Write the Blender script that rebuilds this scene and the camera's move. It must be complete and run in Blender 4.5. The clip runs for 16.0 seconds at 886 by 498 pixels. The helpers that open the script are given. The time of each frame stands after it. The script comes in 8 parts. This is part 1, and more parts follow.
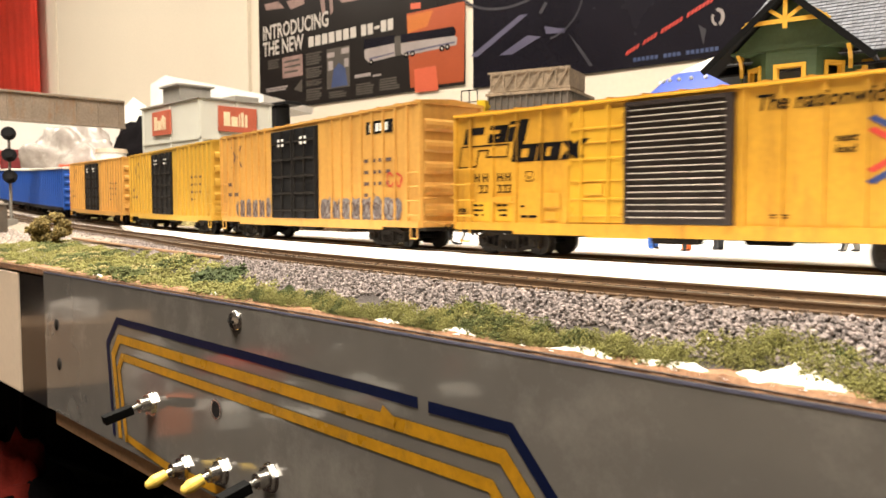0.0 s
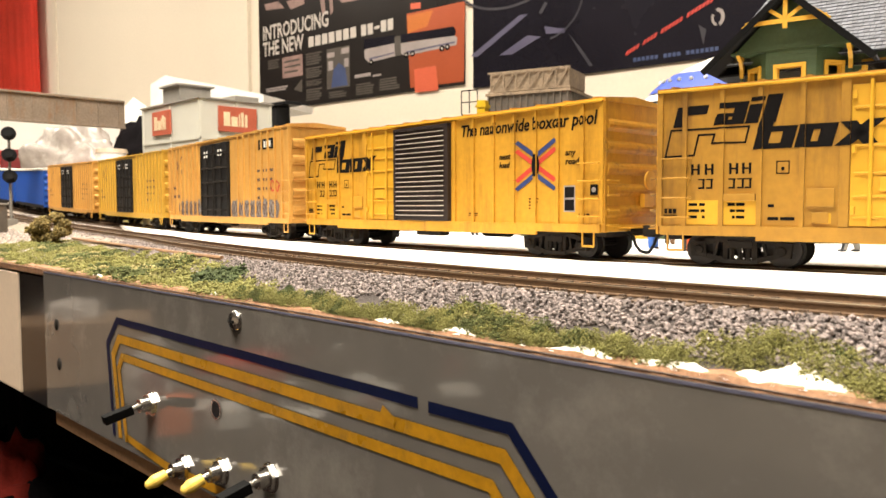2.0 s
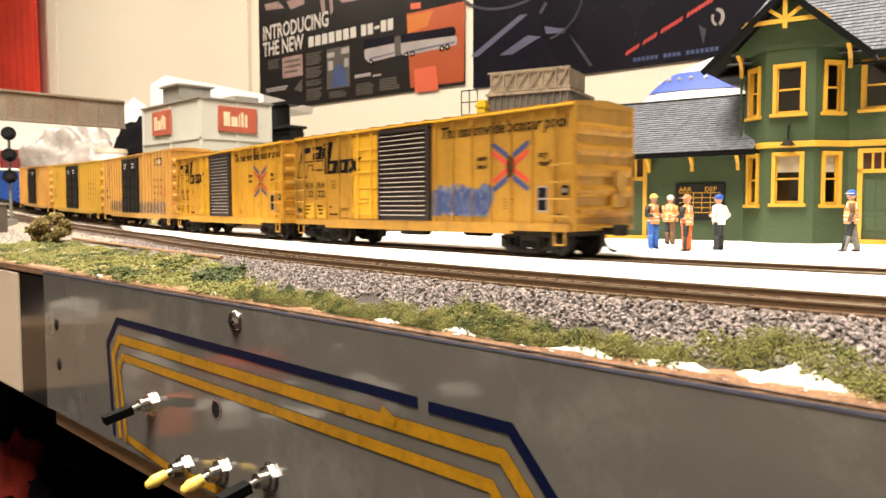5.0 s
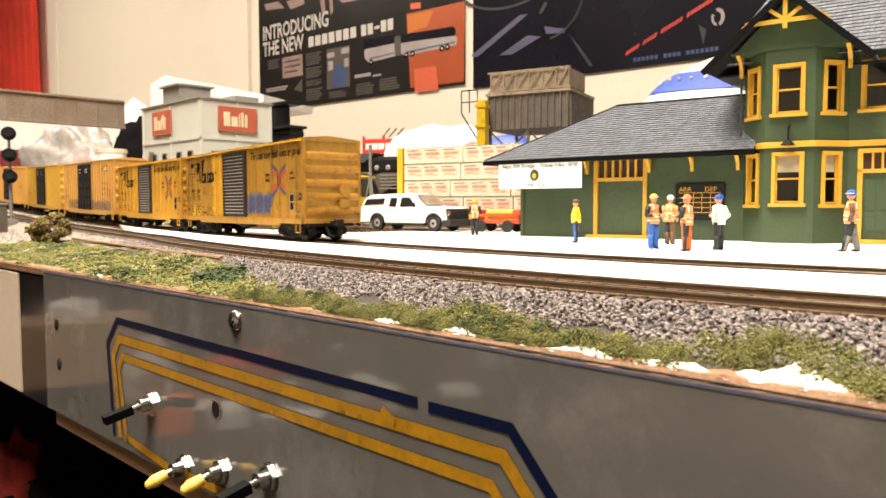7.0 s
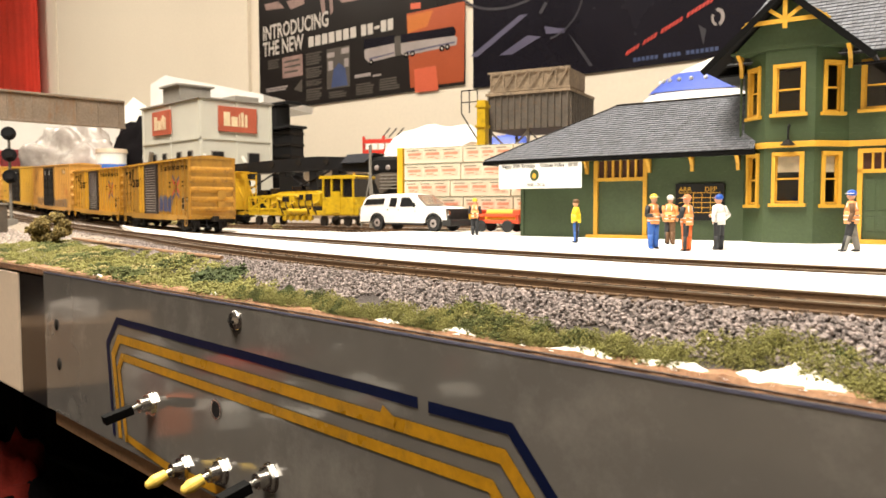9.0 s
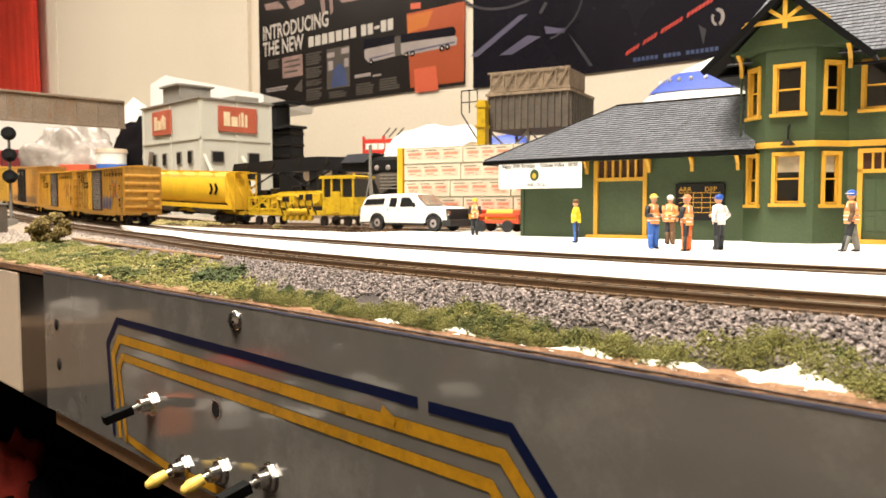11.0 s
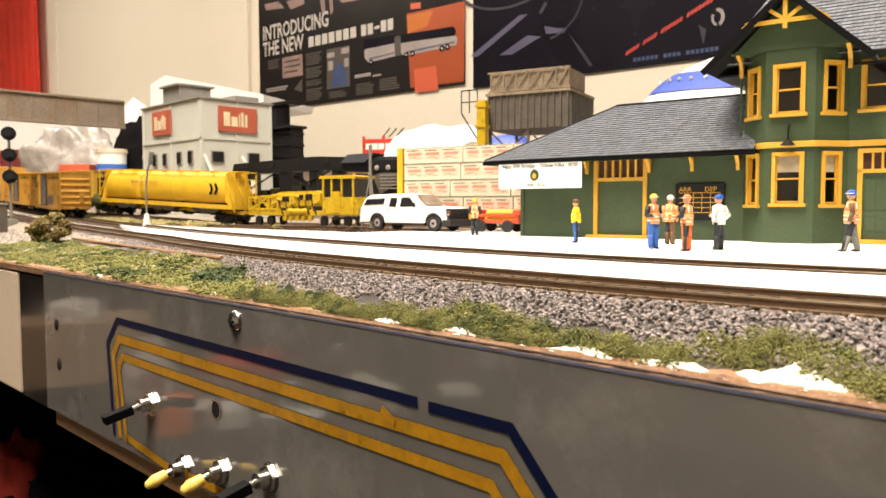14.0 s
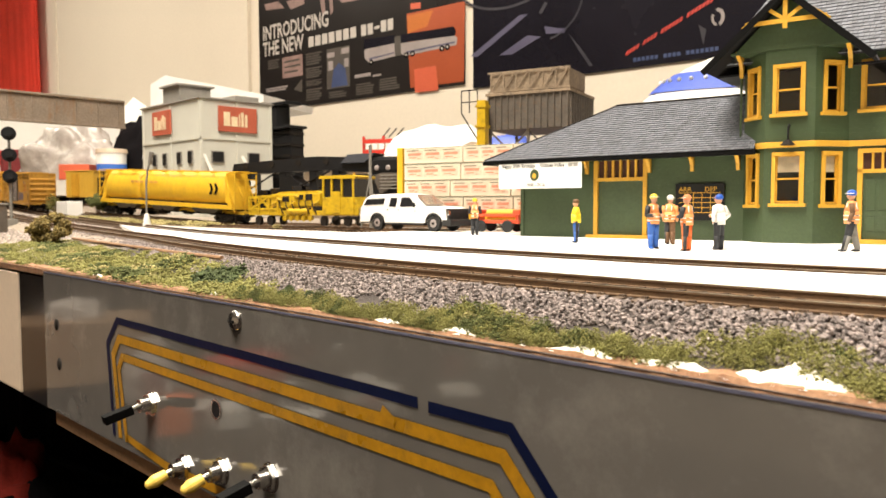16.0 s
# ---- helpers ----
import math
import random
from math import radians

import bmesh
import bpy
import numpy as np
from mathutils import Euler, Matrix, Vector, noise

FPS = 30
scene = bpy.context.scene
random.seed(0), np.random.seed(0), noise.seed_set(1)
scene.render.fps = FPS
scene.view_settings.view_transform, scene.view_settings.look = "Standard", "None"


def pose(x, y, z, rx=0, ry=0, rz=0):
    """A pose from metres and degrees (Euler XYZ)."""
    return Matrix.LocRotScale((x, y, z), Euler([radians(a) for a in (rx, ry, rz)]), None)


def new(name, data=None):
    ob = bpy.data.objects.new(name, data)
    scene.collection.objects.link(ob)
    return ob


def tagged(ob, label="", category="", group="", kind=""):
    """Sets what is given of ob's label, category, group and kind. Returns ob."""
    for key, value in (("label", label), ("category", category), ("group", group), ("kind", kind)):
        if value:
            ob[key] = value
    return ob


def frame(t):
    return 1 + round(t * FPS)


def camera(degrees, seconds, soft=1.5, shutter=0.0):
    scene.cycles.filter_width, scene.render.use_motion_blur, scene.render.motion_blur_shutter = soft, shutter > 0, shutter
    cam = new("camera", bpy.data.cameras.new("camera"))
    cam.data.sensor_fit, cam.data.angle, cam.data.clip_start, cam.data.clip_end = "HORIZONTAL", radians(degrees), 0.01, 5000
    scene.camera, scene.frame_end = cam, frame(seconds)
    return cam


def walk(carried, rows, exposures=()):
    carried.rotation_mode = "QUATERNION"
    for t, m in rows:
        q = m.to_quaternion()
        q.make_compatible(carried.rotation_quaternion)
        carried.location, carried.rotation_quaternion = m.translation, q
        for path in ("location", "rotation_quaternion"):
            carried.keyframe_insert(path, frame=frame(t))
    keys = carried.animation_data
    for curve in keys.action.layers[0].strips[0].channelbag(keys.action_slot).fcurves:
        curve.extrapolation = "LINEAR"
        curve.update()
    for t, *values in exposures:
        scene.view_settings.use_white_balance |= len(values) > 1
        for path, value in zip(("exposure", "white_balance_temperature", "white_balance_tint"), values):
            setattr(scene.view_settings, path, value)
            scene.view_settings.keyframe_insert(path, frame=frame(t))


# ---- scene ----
from mathutils import Quaternion

# ---------------------------------------------------------------- camera
EYE = Vector((0.0, -0.1048, 0.0161))
RIGHT, UP, FWD = Vector((0.7121, 0.7021, -0.0025)), Vector((-0.0378, 0.0418, 0.9984)), Vector((-0.7011, 0.7109, -0.0563))
cam = camera(60.95, 16.0, soft=1.5, shutter=0.65)
CAMPOSE = Matrix(((RIGHT.x, UP.x, -FWD.x, EYE.x), (RIGHT.y, UP.y, -FWD.y, EYE.y), (RIGHT.z, UP.z, -FWD.z, EYE.z), (0, 0, 0, 1)))
cam.data.dof.use_dof, cam.data.dof.focus_distance, cam.data.dof.aperture_fstop = True, 0.26, 50.0
walk(cam, [(0.0, CAMPOSE), (16.0, CAMPOSE)], exposures=[(0.0, 0.12), (4.2, 0.14), (6.5, 0.10), (7.5, 0.03), (8.5, -0.04), (9.2, -0.07), (16.0, -0.06)])

# ---------------------------------------------------------------- world and lamps of the hall
world = bpy.data.worlds.new("hall_air")
scene.world = world
world.use_nodes = True
world.node_tree.nodes["Background"].inputs[0].default_value = (1.0, 0.86, 0.68, 1)
world.node_tree.nodes["Background"].inputs[1].default_value = 0.12


def ceiling_lamp(x, y, z, sx, sy, watts, color=(1.0, 0.905, 0.775)):
    data = bpy.data.lights.new("ceiling_lamp", "AREA")
    data.shape, data.size, data.size_y, data.energy, data.color = "RECTANGLE", sx, sy, watts, color
    ob = new("ceiling_lamp", data)
    ob.matrix_world = pose(x, y, z)
    return ob


LAMPS = [(-0.35, -0.20, 1.52, 47.0), (-1.35, 0.10, 1.52, 17.0), (-3.0, 0.0, 1.52, 23.0), (0.15, -0.66, 1.52, 38.0)]
for lx, ly, lz, lw in LAMPS:
    ceiling_lamp(lx, ly, lz - 0.012, 0.55, 0.55, lw)

# ---------------------------------------------------------------- helpers for meshes


def link(n, a, b):
    n.links.new(a, b)


def mat(name, color, rough=0.6, metal=0.0, vary=0.18, scale=60.0, dirt=None, dirt_amount=0.3, bump=0.15, bump_scale=400.0, island=0.0, rand=0.0, coat=0.0, spec=0.5, streak=0.0):
    """Painted or raw surface: colour with broad and fine variation, optional dirt stains, fine relief."""
    m = bpy.data.materials.new(name)
    m.use_nodes = True
    n = m.node_tree
    b = n.nodes["Principled BSDF"]
    co = n.nodes.new("ShaderNodeTexCoord")
    big = n.nodes.new("ShaderNodeTexNoise")
    big.inputs["Scale"].default_value, big.inputs["Detail"].default_value = scale, 6
    fine = n.nodes.new("ShaderNodeTexNoise")
    fine.inputs["Scale"].default_value, fine.inputs["Detail"].default_value = bump_scale, 4
    link(n, co.outputs["Object"], big.inputs["Vector"])
    link(n, co.outputs["Object"], fine.inputs["Vector"])
    hsv = n.nodes.new("ShaderNodeHueSaturation")
    hsv.inputs["Color"].default_value = (*color, 1)
    add = n.nodes.new("ShaderNodeMath")
    add.operation = "ADD"
    link(n, big.outputs["Fac"], add.inputs[0])
    link(n, fine.outputs["Fac"], add.inputs[1])
    rng = n.nodes.new("ShaderNodeMapRange")
    rng.inputs["From Min"].default_value, rng.inputs["From Max"].default_value = 0.6, 1.4
    rng.inputs["To Min"].default_value, rng.inputs["To Max"].default_value = 1 - vary, 1 + vary
    link(n, add.outputs[0], rng.inputs["Value"])
    last = rng.outputs["Result"]
    for amount, node, out in ((island, "ShaderNodeNewGeometry", "Random Per Island"), (rand, "ShaderNodeObjectInfo", "Random")):
        if amount:
            g = n.nodes.new(node)
            r2 = n.nodes.new("ShaderNodeMapRange")
            r2.inputs["To Min"].default_value, r2.inputs["To Max"].default_value = 1 - amount, 1 + amount
            link(n, g.outputs[out], r2.inputs["Value"])
            mul = n.nodes.new("ShaderNodeMath")
            mul.operation = "MULTIPLY"
            link(n, last, mul.inputs[0])
            link(n, r2.outputs["Result"], mul.inputs[1])
            last = mul.outputs[0]
    link(n, last, hsv.inputs["Value"])
    out = hsv.outputs["Color"]
    if dirt:
        ramp = n.nodes.new("ShaderNodeMapRange")
        ramp.inputs["From Min"].default_value, ramp.inputs["From Max"].default_value = 0.52, 0.72
        ramp.inputs["To Max"].default_value = dirt_amount
        spots = n.nodes.new("ShaderNodeTexNoise")
        spots.inputs["Scale"].default_value, spots.inputs["Detail"].default_value = scale * 2.3, 8
        spots.inputs["Roughness"].default_value = 0.7
        if streak:
            mp = n.nodes.new("ShaderNodeMapping")
            mp.inputs["Scale"].default_value = (1.0, 1.0, streak)
            link(n, co.outputs["Object"], mp.inputs["Vector"])
            link(n, mp.outputs["Vector"], spots.inputs["Vector"])
        else:
            link(n, co.outputs["Object"], spots.inputs["Vector"])
        link(n, spots.outputs["Fac"], ramp.inputs["Value"])
        mix = n.nodes.new("ShaderNodeMix")
        mix.data_type = "RGBA"
        link(n, ramp.outputs["Result"], mix.inputs["Factor"])
        link(n, out, mix.inputs["A"])
        mix.inputs["B"].default_value = (*dirt, 1)
        out = mix.outputs["Result"]
    link(n, out, b.inputs["Base Color"])
    b.inputs["Metallic"].default_value = metal
    b.inputs["Specular IOR Level"].default_value = spec
    b.inputs["Coat Weight"].default_value = coat
    rr = n.nodes.new("ShaderNodeMapRange")
    rr.inputs["To Min"].default_value, rr.inputs["To Max"].default_value = max(rough - 0.1, 0.02), min(rough + 0.1, 1)
    link(n, big.outputs["Fac"], rr.inputs["Value"])
    link(n, rr.outputs["Result"], b.inputs["Roughness"])
    if bump:
        bp = n.nodes.new("ShaderNodeBump")
        bp.inputs["Strength"].default_value, bp.inputs["Distance"].default_value = bump, 0.4 / bump_scale
        link(n, fine.outputs["Fac"], bp.inputs["Height"])
        link(n, bp.outputs["Normal"], b.inputs["Normal"])
    return m


def glass_mat(name, color=(1, 1, 1), rough=0.02):
    m = bpy.data.materials.new(name)
    m.use_nodes = True
    b = m.node_tree.nodes["Principled BSDF"]
    b.inputs["Base Color"].default_value = (*color, 1)
    b.inputs["Transmission Weight"].default_value = 1.0
    b.inputs["Roughness"].default_value = rough
    return m


def glow_mat(name, color, strength):
    m = bpy.data.materials.new(name)
    m.use_nodes = True
    b = m.node_tree.nodes["Principled BSDF"]
    b.inputs["Base Color"].default_value = (*color, 1)
    b.inputs["Emission Color"].default_value = (*color, 1)
    b.inputs["Emission Strength"].default_value = strength
    return m


def box(bm, x0, x1, y0, y1, z0, z1, bevel=0.0, m=None):
    r = bmesh.ops.create_cube(bm, size=1.0)
    vs = r["verts"]
    for v in vs:
        v.co = Vector((x0 + (v.co.x + 0.5) * (x1 - x0), y0 + (v.co.y + 0.5) * (y1 - y0), z0 + (v.co.z + 0.5) * (z1 - z0)))
    if m is not None:
        bmesh.ops.transform(bm, matrix=m, verts=vs)
    if bevel:
        es = list({e for v in vs for e in v.link_edges})
        bmesh.ops.bevel(bm, geom=es, offset=bevel, segments=2, affect="EDGES", profile=0.6)
    return bm


def rod(bm, a, b, r0, r1=None, seg=10):
    a, b = Vector(a), Vector(b)
    d = b - a
    m = Matrix.Translation((a + b) / 2) @ d.to_track_quat("Z", "Y").to_matrix().to_4x4()
    bmesh.ops.create_cone(bm, cap_ends=True, segments=seg, radius1=r0, radius2=r0 if r1 is None else r1, depth=d.length, matrix=m)
    return bm


def ball(bm, c, r, sub=2, sx=1, sy=1, sz=1):
    bmesh.ops.create_icosphere(bm, subdivisions=sub, radius=r, matrix=Matrix.Translation(c) @ Matrix.Diagonal((sx, sy, sz, 1)))
    return bm


def prism(bm, pts, axis, lo, hi):
    """A polygon (2D points) pushed along one axis from lo to hi. axis x: points are (y, z); y: (x, z); z: (x, y)."""
    def at(p, w):
        return {"x": (w, p[0], p[1]), "y": (p[0], w, p[1]), "z": (p[0], p[1], w)}[axis]
    a = [bm.verts.new(at(p, lo)) for p in pts]
    b = [bm.verts.new(at(p, hi)) for p in pts]
    n = len(pts)
    fs = [bm.faces.new(a), bm.faces.new(b[::-1])]
    fs += [bm.faces.new((a[i], b[i], b[(i + 1) % n], a[(i + 1) % n])) for i in range(n)]
    bmesh.ops.recalc_face_normals(bm, faces=fs)
    return bm


def mesh_ob(name, bm, material, smooth=False):
    me = bpy.data.meshes.new(name)
    bm.to_mesh(me)
    bm.free()
    me.materials.append(material)
    if smooth:
        me.polygons.foreach_set("use_smooth", [True] * len(me.polygons))
    return new(name, me)


def part(name, bm, material, parent, label="", smooth=False):
    ob = mesh_ob(name, bm, material, smooth)
    ob.parent = parent
    return tagged(ob, label)


def piece(name, me, parent, m=None):
    """One more object on a mesh that already exists."""
    ob = new(name, me)
    ob.parent = parent
    if m is not None:
        ob.matrix_local = m
    return ob


def thing(name, m, label, category, group="", kind=""):
    ob = new(name)
    ob.empty_display_size = 0.01
    ob.matrix_world = m
    return tagged(ob, label, category, group, kind)


def B():
    return bmesh.new()


def text_part(body, size, material, parent, m, name="lettering", align="LEFT", stretch=1.0, shear=0.0, depth=0.00004, bold=0.0):
    cu = bpy.data.curves.new(name, "FONT")
    cu.body, cu.size, cu.align_x, cu.shear, cu.extrude, cu.resolution_u, cu.offset = body, size, align, shear, depth, 2, bold
    tmp = bpy.data.objects.new(name, cu)
    me = bpy.data.meshes.new_from_object(tmp)
    bpy.data.objects.remove(tmp)
    me.materials.clear()
    me.materials.append(material)
    me.transform(Matrix.Diagonal((stretch, 1, 1, 1)))
    ob = new(name, me)
    ob.parent = parent
    ob.matrix_local = m
    return ob


UPRIGHT = pose(0, 0, 0, 90)  # lies flat text up against a wall that faces -y


def soup(name, verts, tris, material, smooth=False):
    me = bpy.data.meshes.new(name)
    me.from_pydata(verts.tolist(), [], tris.tolist())
    me.materials.append(material)
    if smooth:
        me.polygons.foreach_set("use_smooth", [True] * len(me.polygons))
    return new(name, me)


def ico():
    bm = B()
    bmesh.ops.create_icosphere(bm, subdivisions=1, radius=1.0)
    v = np.array([q.co[:] for q in bm.verts])
    bm.verts.index_update()
    f = np.array([[q.index for q in fc.verts] for fc in bm.faces])
    bm.free()
    return v, f


ICO_V, ICO_F = ico()
RNG = np.random.default_rng(7)


OCT_V = np.array([(1, 0, 0), (-1, 0, 0), (0, 1, 0), (0, -1, 0), (0, 0, 1), (0, 0, -1)], float)
OCT_F = np.array([(0, 2, 4), (2, 1, 4), (1, 3, 4), (3, 0, 4), (2, 0, 5), (1, 2, 5), (3, 1, 5), (0, 3, 5)])


def scatter(name, pts, size, material, flat=0.8, rough=0.3, smooth=False, crumb=False):
    """Many small lumps, one at each point: pts (n, 3), size (n,). Crumbs are ragged splinters of foam."""
    n = len(pts)
    base_v, base_f = (OCT_V, OCT_F) if crumb else (ICO_V, ICO_F)
    v = base_v[None] * (1 + RNG.uniform(-rough, rough, (n, len(base_v), 1)))
    if crumb:
        v = v + RNG.normal(0, 0.35, v.shape)
    v = v * RNG.uniform(0.6, 1.25, (n, 1, 3)) * np.array([1, 1, flat])
    a = RNG.uniform(0, 6.283, n)
    c, s = np.cos(a)[:, None], np.sin(a)[:, None]
    v = np.stack([v[..., 0] * c - v[..., 1] * s, v[..., 0] * s + v[..., 1] * c, v[..., 2]], -1)
    v = v * size[:, None, None] + pts[:, None]
    f = base_f[None] + (np.arange(n) * len(base_v))[:, None, None]
    return soup(name, v.reshape(-1, 3), f.reshape(-1, 3), material, smooth)


# ---------------------------------------------------------------- plan: track lines
ZR = -0.0015          # top of the rails
STEP = 0.004
GRID = np.arange(-0.6, 2.4, STEP)


def train_line():
    """The far track as a line bent along its length; length runs from the station towards the yard."""
    c = np.clip(GRID, -0.1, 0.98)
    k = np.where(GRID > 0.98, np.where(GRID < 1.38, 0.42, 0.0), -1.2335 + 4.6772 * c - 3.9095 * c * c)
    i0 = int(np.argmin(abs(GRID)))
    th = np.cumsum(k) * STEP
    th = th - th[i0] + 0.0361
    x, y = -np.cumsum(np.cos(th)) * STEP, -np.cumsum(np.sin(th)) * STEP
    return x - x[i0] - 0.1167, y - y[i0] + 0.1205


TX, TY = train_line()


def grade(s):
    return 0.024 * np.maximum(0.0, np.asarray(s) - 0.3) ** 2


def on_train(s):
    return np.array([np.interp(s, GRID, TX), np.interp(s, GRID, TY), ZR + float(grade(s))])


def near_y(x):
    """The near track's centre line, y for each x."""
    x = np.asarray(x, float)
    yt = np.interp(x, TX[::-1], TY[::-1])
    a = np.where(x < -0.09, 0.049 + 0.40 * (x + 0.09) ** 2, 0.049 + 1.0 * (x + 0.09) ** 2)
    w = np.clip((-0.40 - x) / 0.1, 0, 1)
    w = w * w * (3 - 2 * w)
    return a * (1 - w) + (yt - 0.052) * w


def s_of_x(x):
    return np.interp(-np.asarray(x), -TX, GRID)


def lift(x):
    return grade(s_of_x(x))


FAS = 0.0157          # front face of the fascia
FTOP = -0.0139        # its top edge

# ---------------------------------------------------------------- materials
M_WALL = mat("cream_wall", (0.72, 0.645, 0.53), 0.7, vary=0.05, scale=3, bump=0.05, bump_scale=120)
# pale finish for the unseen rear wall, set for its reflection
M_TAN = mat("pale_bounce_wall", (0.70, 0.61, 0.49), 0.8, vary=0.1, scale=3, bump=0.05, bump_scale=120)
# dark finish for unseen walls, chosen to dim reflections and bounce
M_DARKWALL = mat("dark_unseen_wall", (0.05, 0.032, 0.022), 0.9, vary=0.3, scale=3, bump=0.1, bump_scale=40, spec=0.1)
M_CEIL = mat("ceiling_white", (0.75, 0.72, 0.66), 0.9, vary=0.05, scale=4, bump_scale=80)
M_FLOOR = mat("dark_carpet", (0.035, 0.022, 0.018), 0.95, vary=0.35, scale=8, bump_scale=300)
M_FASCIA = mat("grey_enamel", (0.128, 0.118, 0.107), 0.05, vary=0.10, scale=14, dirt=(0.27, 0.25, 0.225), dirt_amount=0.45, bump=0.006, bump_scale=60, coat=0.5, spec=0.5)
M_NAVY = mat("navy_tape", (0.003, 0.006, 0.028), 0.35, vary=0.15, scale=70, bump=0.05, spec=0.15)
M_GLOSSBLACK = mat("gloss_black_lacquer", (0.012, 0.011, 0.011), 0.12, vary=0.2, scale=20, bump=0.01, bump_scale=60, coat=0.3, spec=0.5)
M_EDGE = mat("blue_grey_edge", (0.085, 0.085, 0.13), 0.8, vary=0.3, scale=90)
M_GRIP = mat("matt_black_grip", (0.004, 0.004, 0.004), 0.6, vary=0.2, spec=0.08)
M_GRIME = mat("tape_edge_grime", (0.06, 0.045, 0.02), 0.7, vary=0.5, scale=300, dirt=(0.15, 0.13, 0.11), dirt_amount=0.9)
M_YTAPE = mat("yellow_tape", (0.37, 0.180, 0.008), 0.3, vary=0.22, scale=80, dirt=(0.12, 0.08, 0.02), dirt_amount=0.6, bump=0.08, spec=0.3)
M_PLY = mat("raw_plywood", (0.30, 0.165, 0.09), 0.8, vary=0.45, scale=180, dirt=(0.18, 0.06, 0.025), dirt_amount=0.9, bump=0.4, bump_scale=900)
M_PLASTER = mat("white_plaster", (0.80, 0.77, 0.70), 0.85, vary=0.08, scale=120, bump=0.5, bump_scale=900)
M_CARDBOARD = mat("tan_cardboard", (0.26, 0.165, 0.095), 0.8, vary=0.15, scale=20, bump=0.1)
M_PINE = mat("pine_frame", (0.25, 0.14, 0.07), 0.7, vary=0.3, scale=40)
M_CREAM = mat("cream_board", (0.62, 0.50, 0.38), 0.5, vary=0.06, scale=12, bump=0.03)
M_BLACK = mat("black_plastic", (0.010, 0.010, 0.011), 0.45, vary=0.2, bump=0.05, spec=0.25)
M_BLACKCLOTH = mat("black_cloth", (0.008, 0.007, 0.008), 0.95, vary=0.3, scale=30, bump=0.3, spec=0.03)
M_CHROME = mat("chrome", (0.52, 0.50, 0.47), 0.24, metal=1.0, vary=0.08, bump=0.03)
M_YGRIP = mat("yellow_grip", (0.80, 0.55, 0.10), 0.4, vary=0.06, bump=0.03)
M_STONE = mat("ballast_stone", (0.235, 0.198, 0.186), 0.85, vary=0.25, scale=300, island=0.66, bump=0.4, bump_scale=2500)
M_STONE2 = mat("pale_ballast", (0.36, 0.31, 0.28), 0.85, vary=0.25, scale=300, island=0.5, bump=0.4, bump_scale=2500)
# near-black bed: shade in the gaps between stones, put into the colour
M_BED = mat("ballast_gap_shade", (0.055, 0.045, 0.040), 0.95, vary=0.5, scale=500, bump=0.9, bump_scale=900)
M_YARD = mat("yard_gravel", (0.30, 0.25, 0.20), 0.95, vary=0.3, scale=250, dirt=(0.16, 0.12, 0.09), dirt_amount=0.5, bump=0.8, bump_scale=700)
M_TURF = mat("olive_turf", (0.235, 0.226, 0.068), 0.95, vary=0.25, scale=160, island=0.26, bump=0.5, bump_scale=2500)
M_TURF2 = mat("straw_turf", (0.36, 0.31, 0.13), 0.95, vary=0.2, scale=160, island=0.26, bump=0.5, bump_scale=2500)
M_TURF4 = mat("mid_green_turf", (0.105, 0.120, 0.036), 0.95, vary=0.25, scale=160, island=0.26, bump=0.5, bump_scale=2500)
M_TURF3 = mat("dark_green_turf", (0.070, 0.092, 0.034), 0.95, vary=0.3, scale=160, island=0.2, bump=0.5, bump_scale=2500)
M_BUSH = mat("brown_bush", (0.20, 0.150, 0.050), 0.95, vary=0.3, scale=300, island=0.55, bump=0.4, bump_scale=2500)
M_RAIL = mat("rusty_rail", (0.150, 0.090, 0.048), 0.6, metal=0.2, vary=0.3, scale=120, bump=0.2, bump_scale=1200)
M_RAILTOP = mat("worn_steel", (0.42, 0.36, 0.29), 0.3, metal=0.9, vary=0.15, scale=50, bump=0.05)
M_TIE = mat("brown_tie", (0.115, 0.078, 0.052), 0.85, vary=0.3, scale=300, rand=0.25, bump=0.4, bump_scale=1200)
M_PAVE = mat("white_styrene", (0.82, 0.81, 0.79), 0.55, vary=0.03, scale=30, bump=0.03, bump_scale=300)
M_GAP = mat("crossing_timber", (0.13, 0.10, 0.08), 0.8, vary=0.3, scale=150, bump=0.3)
M_ROOFDECK = mat("black_roof_deck", (0.016, 0.015, 0.015), 0.85, vary=0.3, scale=90, bump=0.2, spec=0.15)
M_GREEN = mat("depot_green", (0.046, 0.072, 0.031), 0.45, vary=0.2, scale=60, dirt=(0.06, 0.09, 0.05), dirt_amount=0.4, bump=0.2, bump_scale=700)
M_MUSTARD = mat("mustard_trim", (0.60, 0.33, 0.03), 0.5, vary=0.12, scale=150, bump=0.15, bump_scale=900)
M_DARKIN = mat("dark_inside", (0.065, 0.024, 0.015), 0.8)
M_GLASS = glass_mat("window_glass")
M_WHITE = mat("white_paint", (0.78, 0.77, 0.75), 0.35, vary=0.03, bump=0.03)
M_PAPER = mat("white_paper", (0.78, 0.77, 0.73), 0.7, vary=0.03, bump=0.03)
M_GREYBAR = mat("printed_grey", (0.30, 0.29, 0.27), 0.6, vary=0.1)
M_SKIN = mat("painted_flesh", (0.55, 0.30, 0.18), 0.6)
M_CARTRED = mat("orange_red_enamel", (0.62, 0.075, 0.025), 0.5, vary=0.2, scale=300)
M_ORANGE = mat("safety_orange", (0.75, 0.16, 0.03), 0.6, vary=0.15, scale=300)
M_BLUE = mat("work_blue", (0.03, 0.12, 0.45), 0.6, vary=0.15, scale=300)
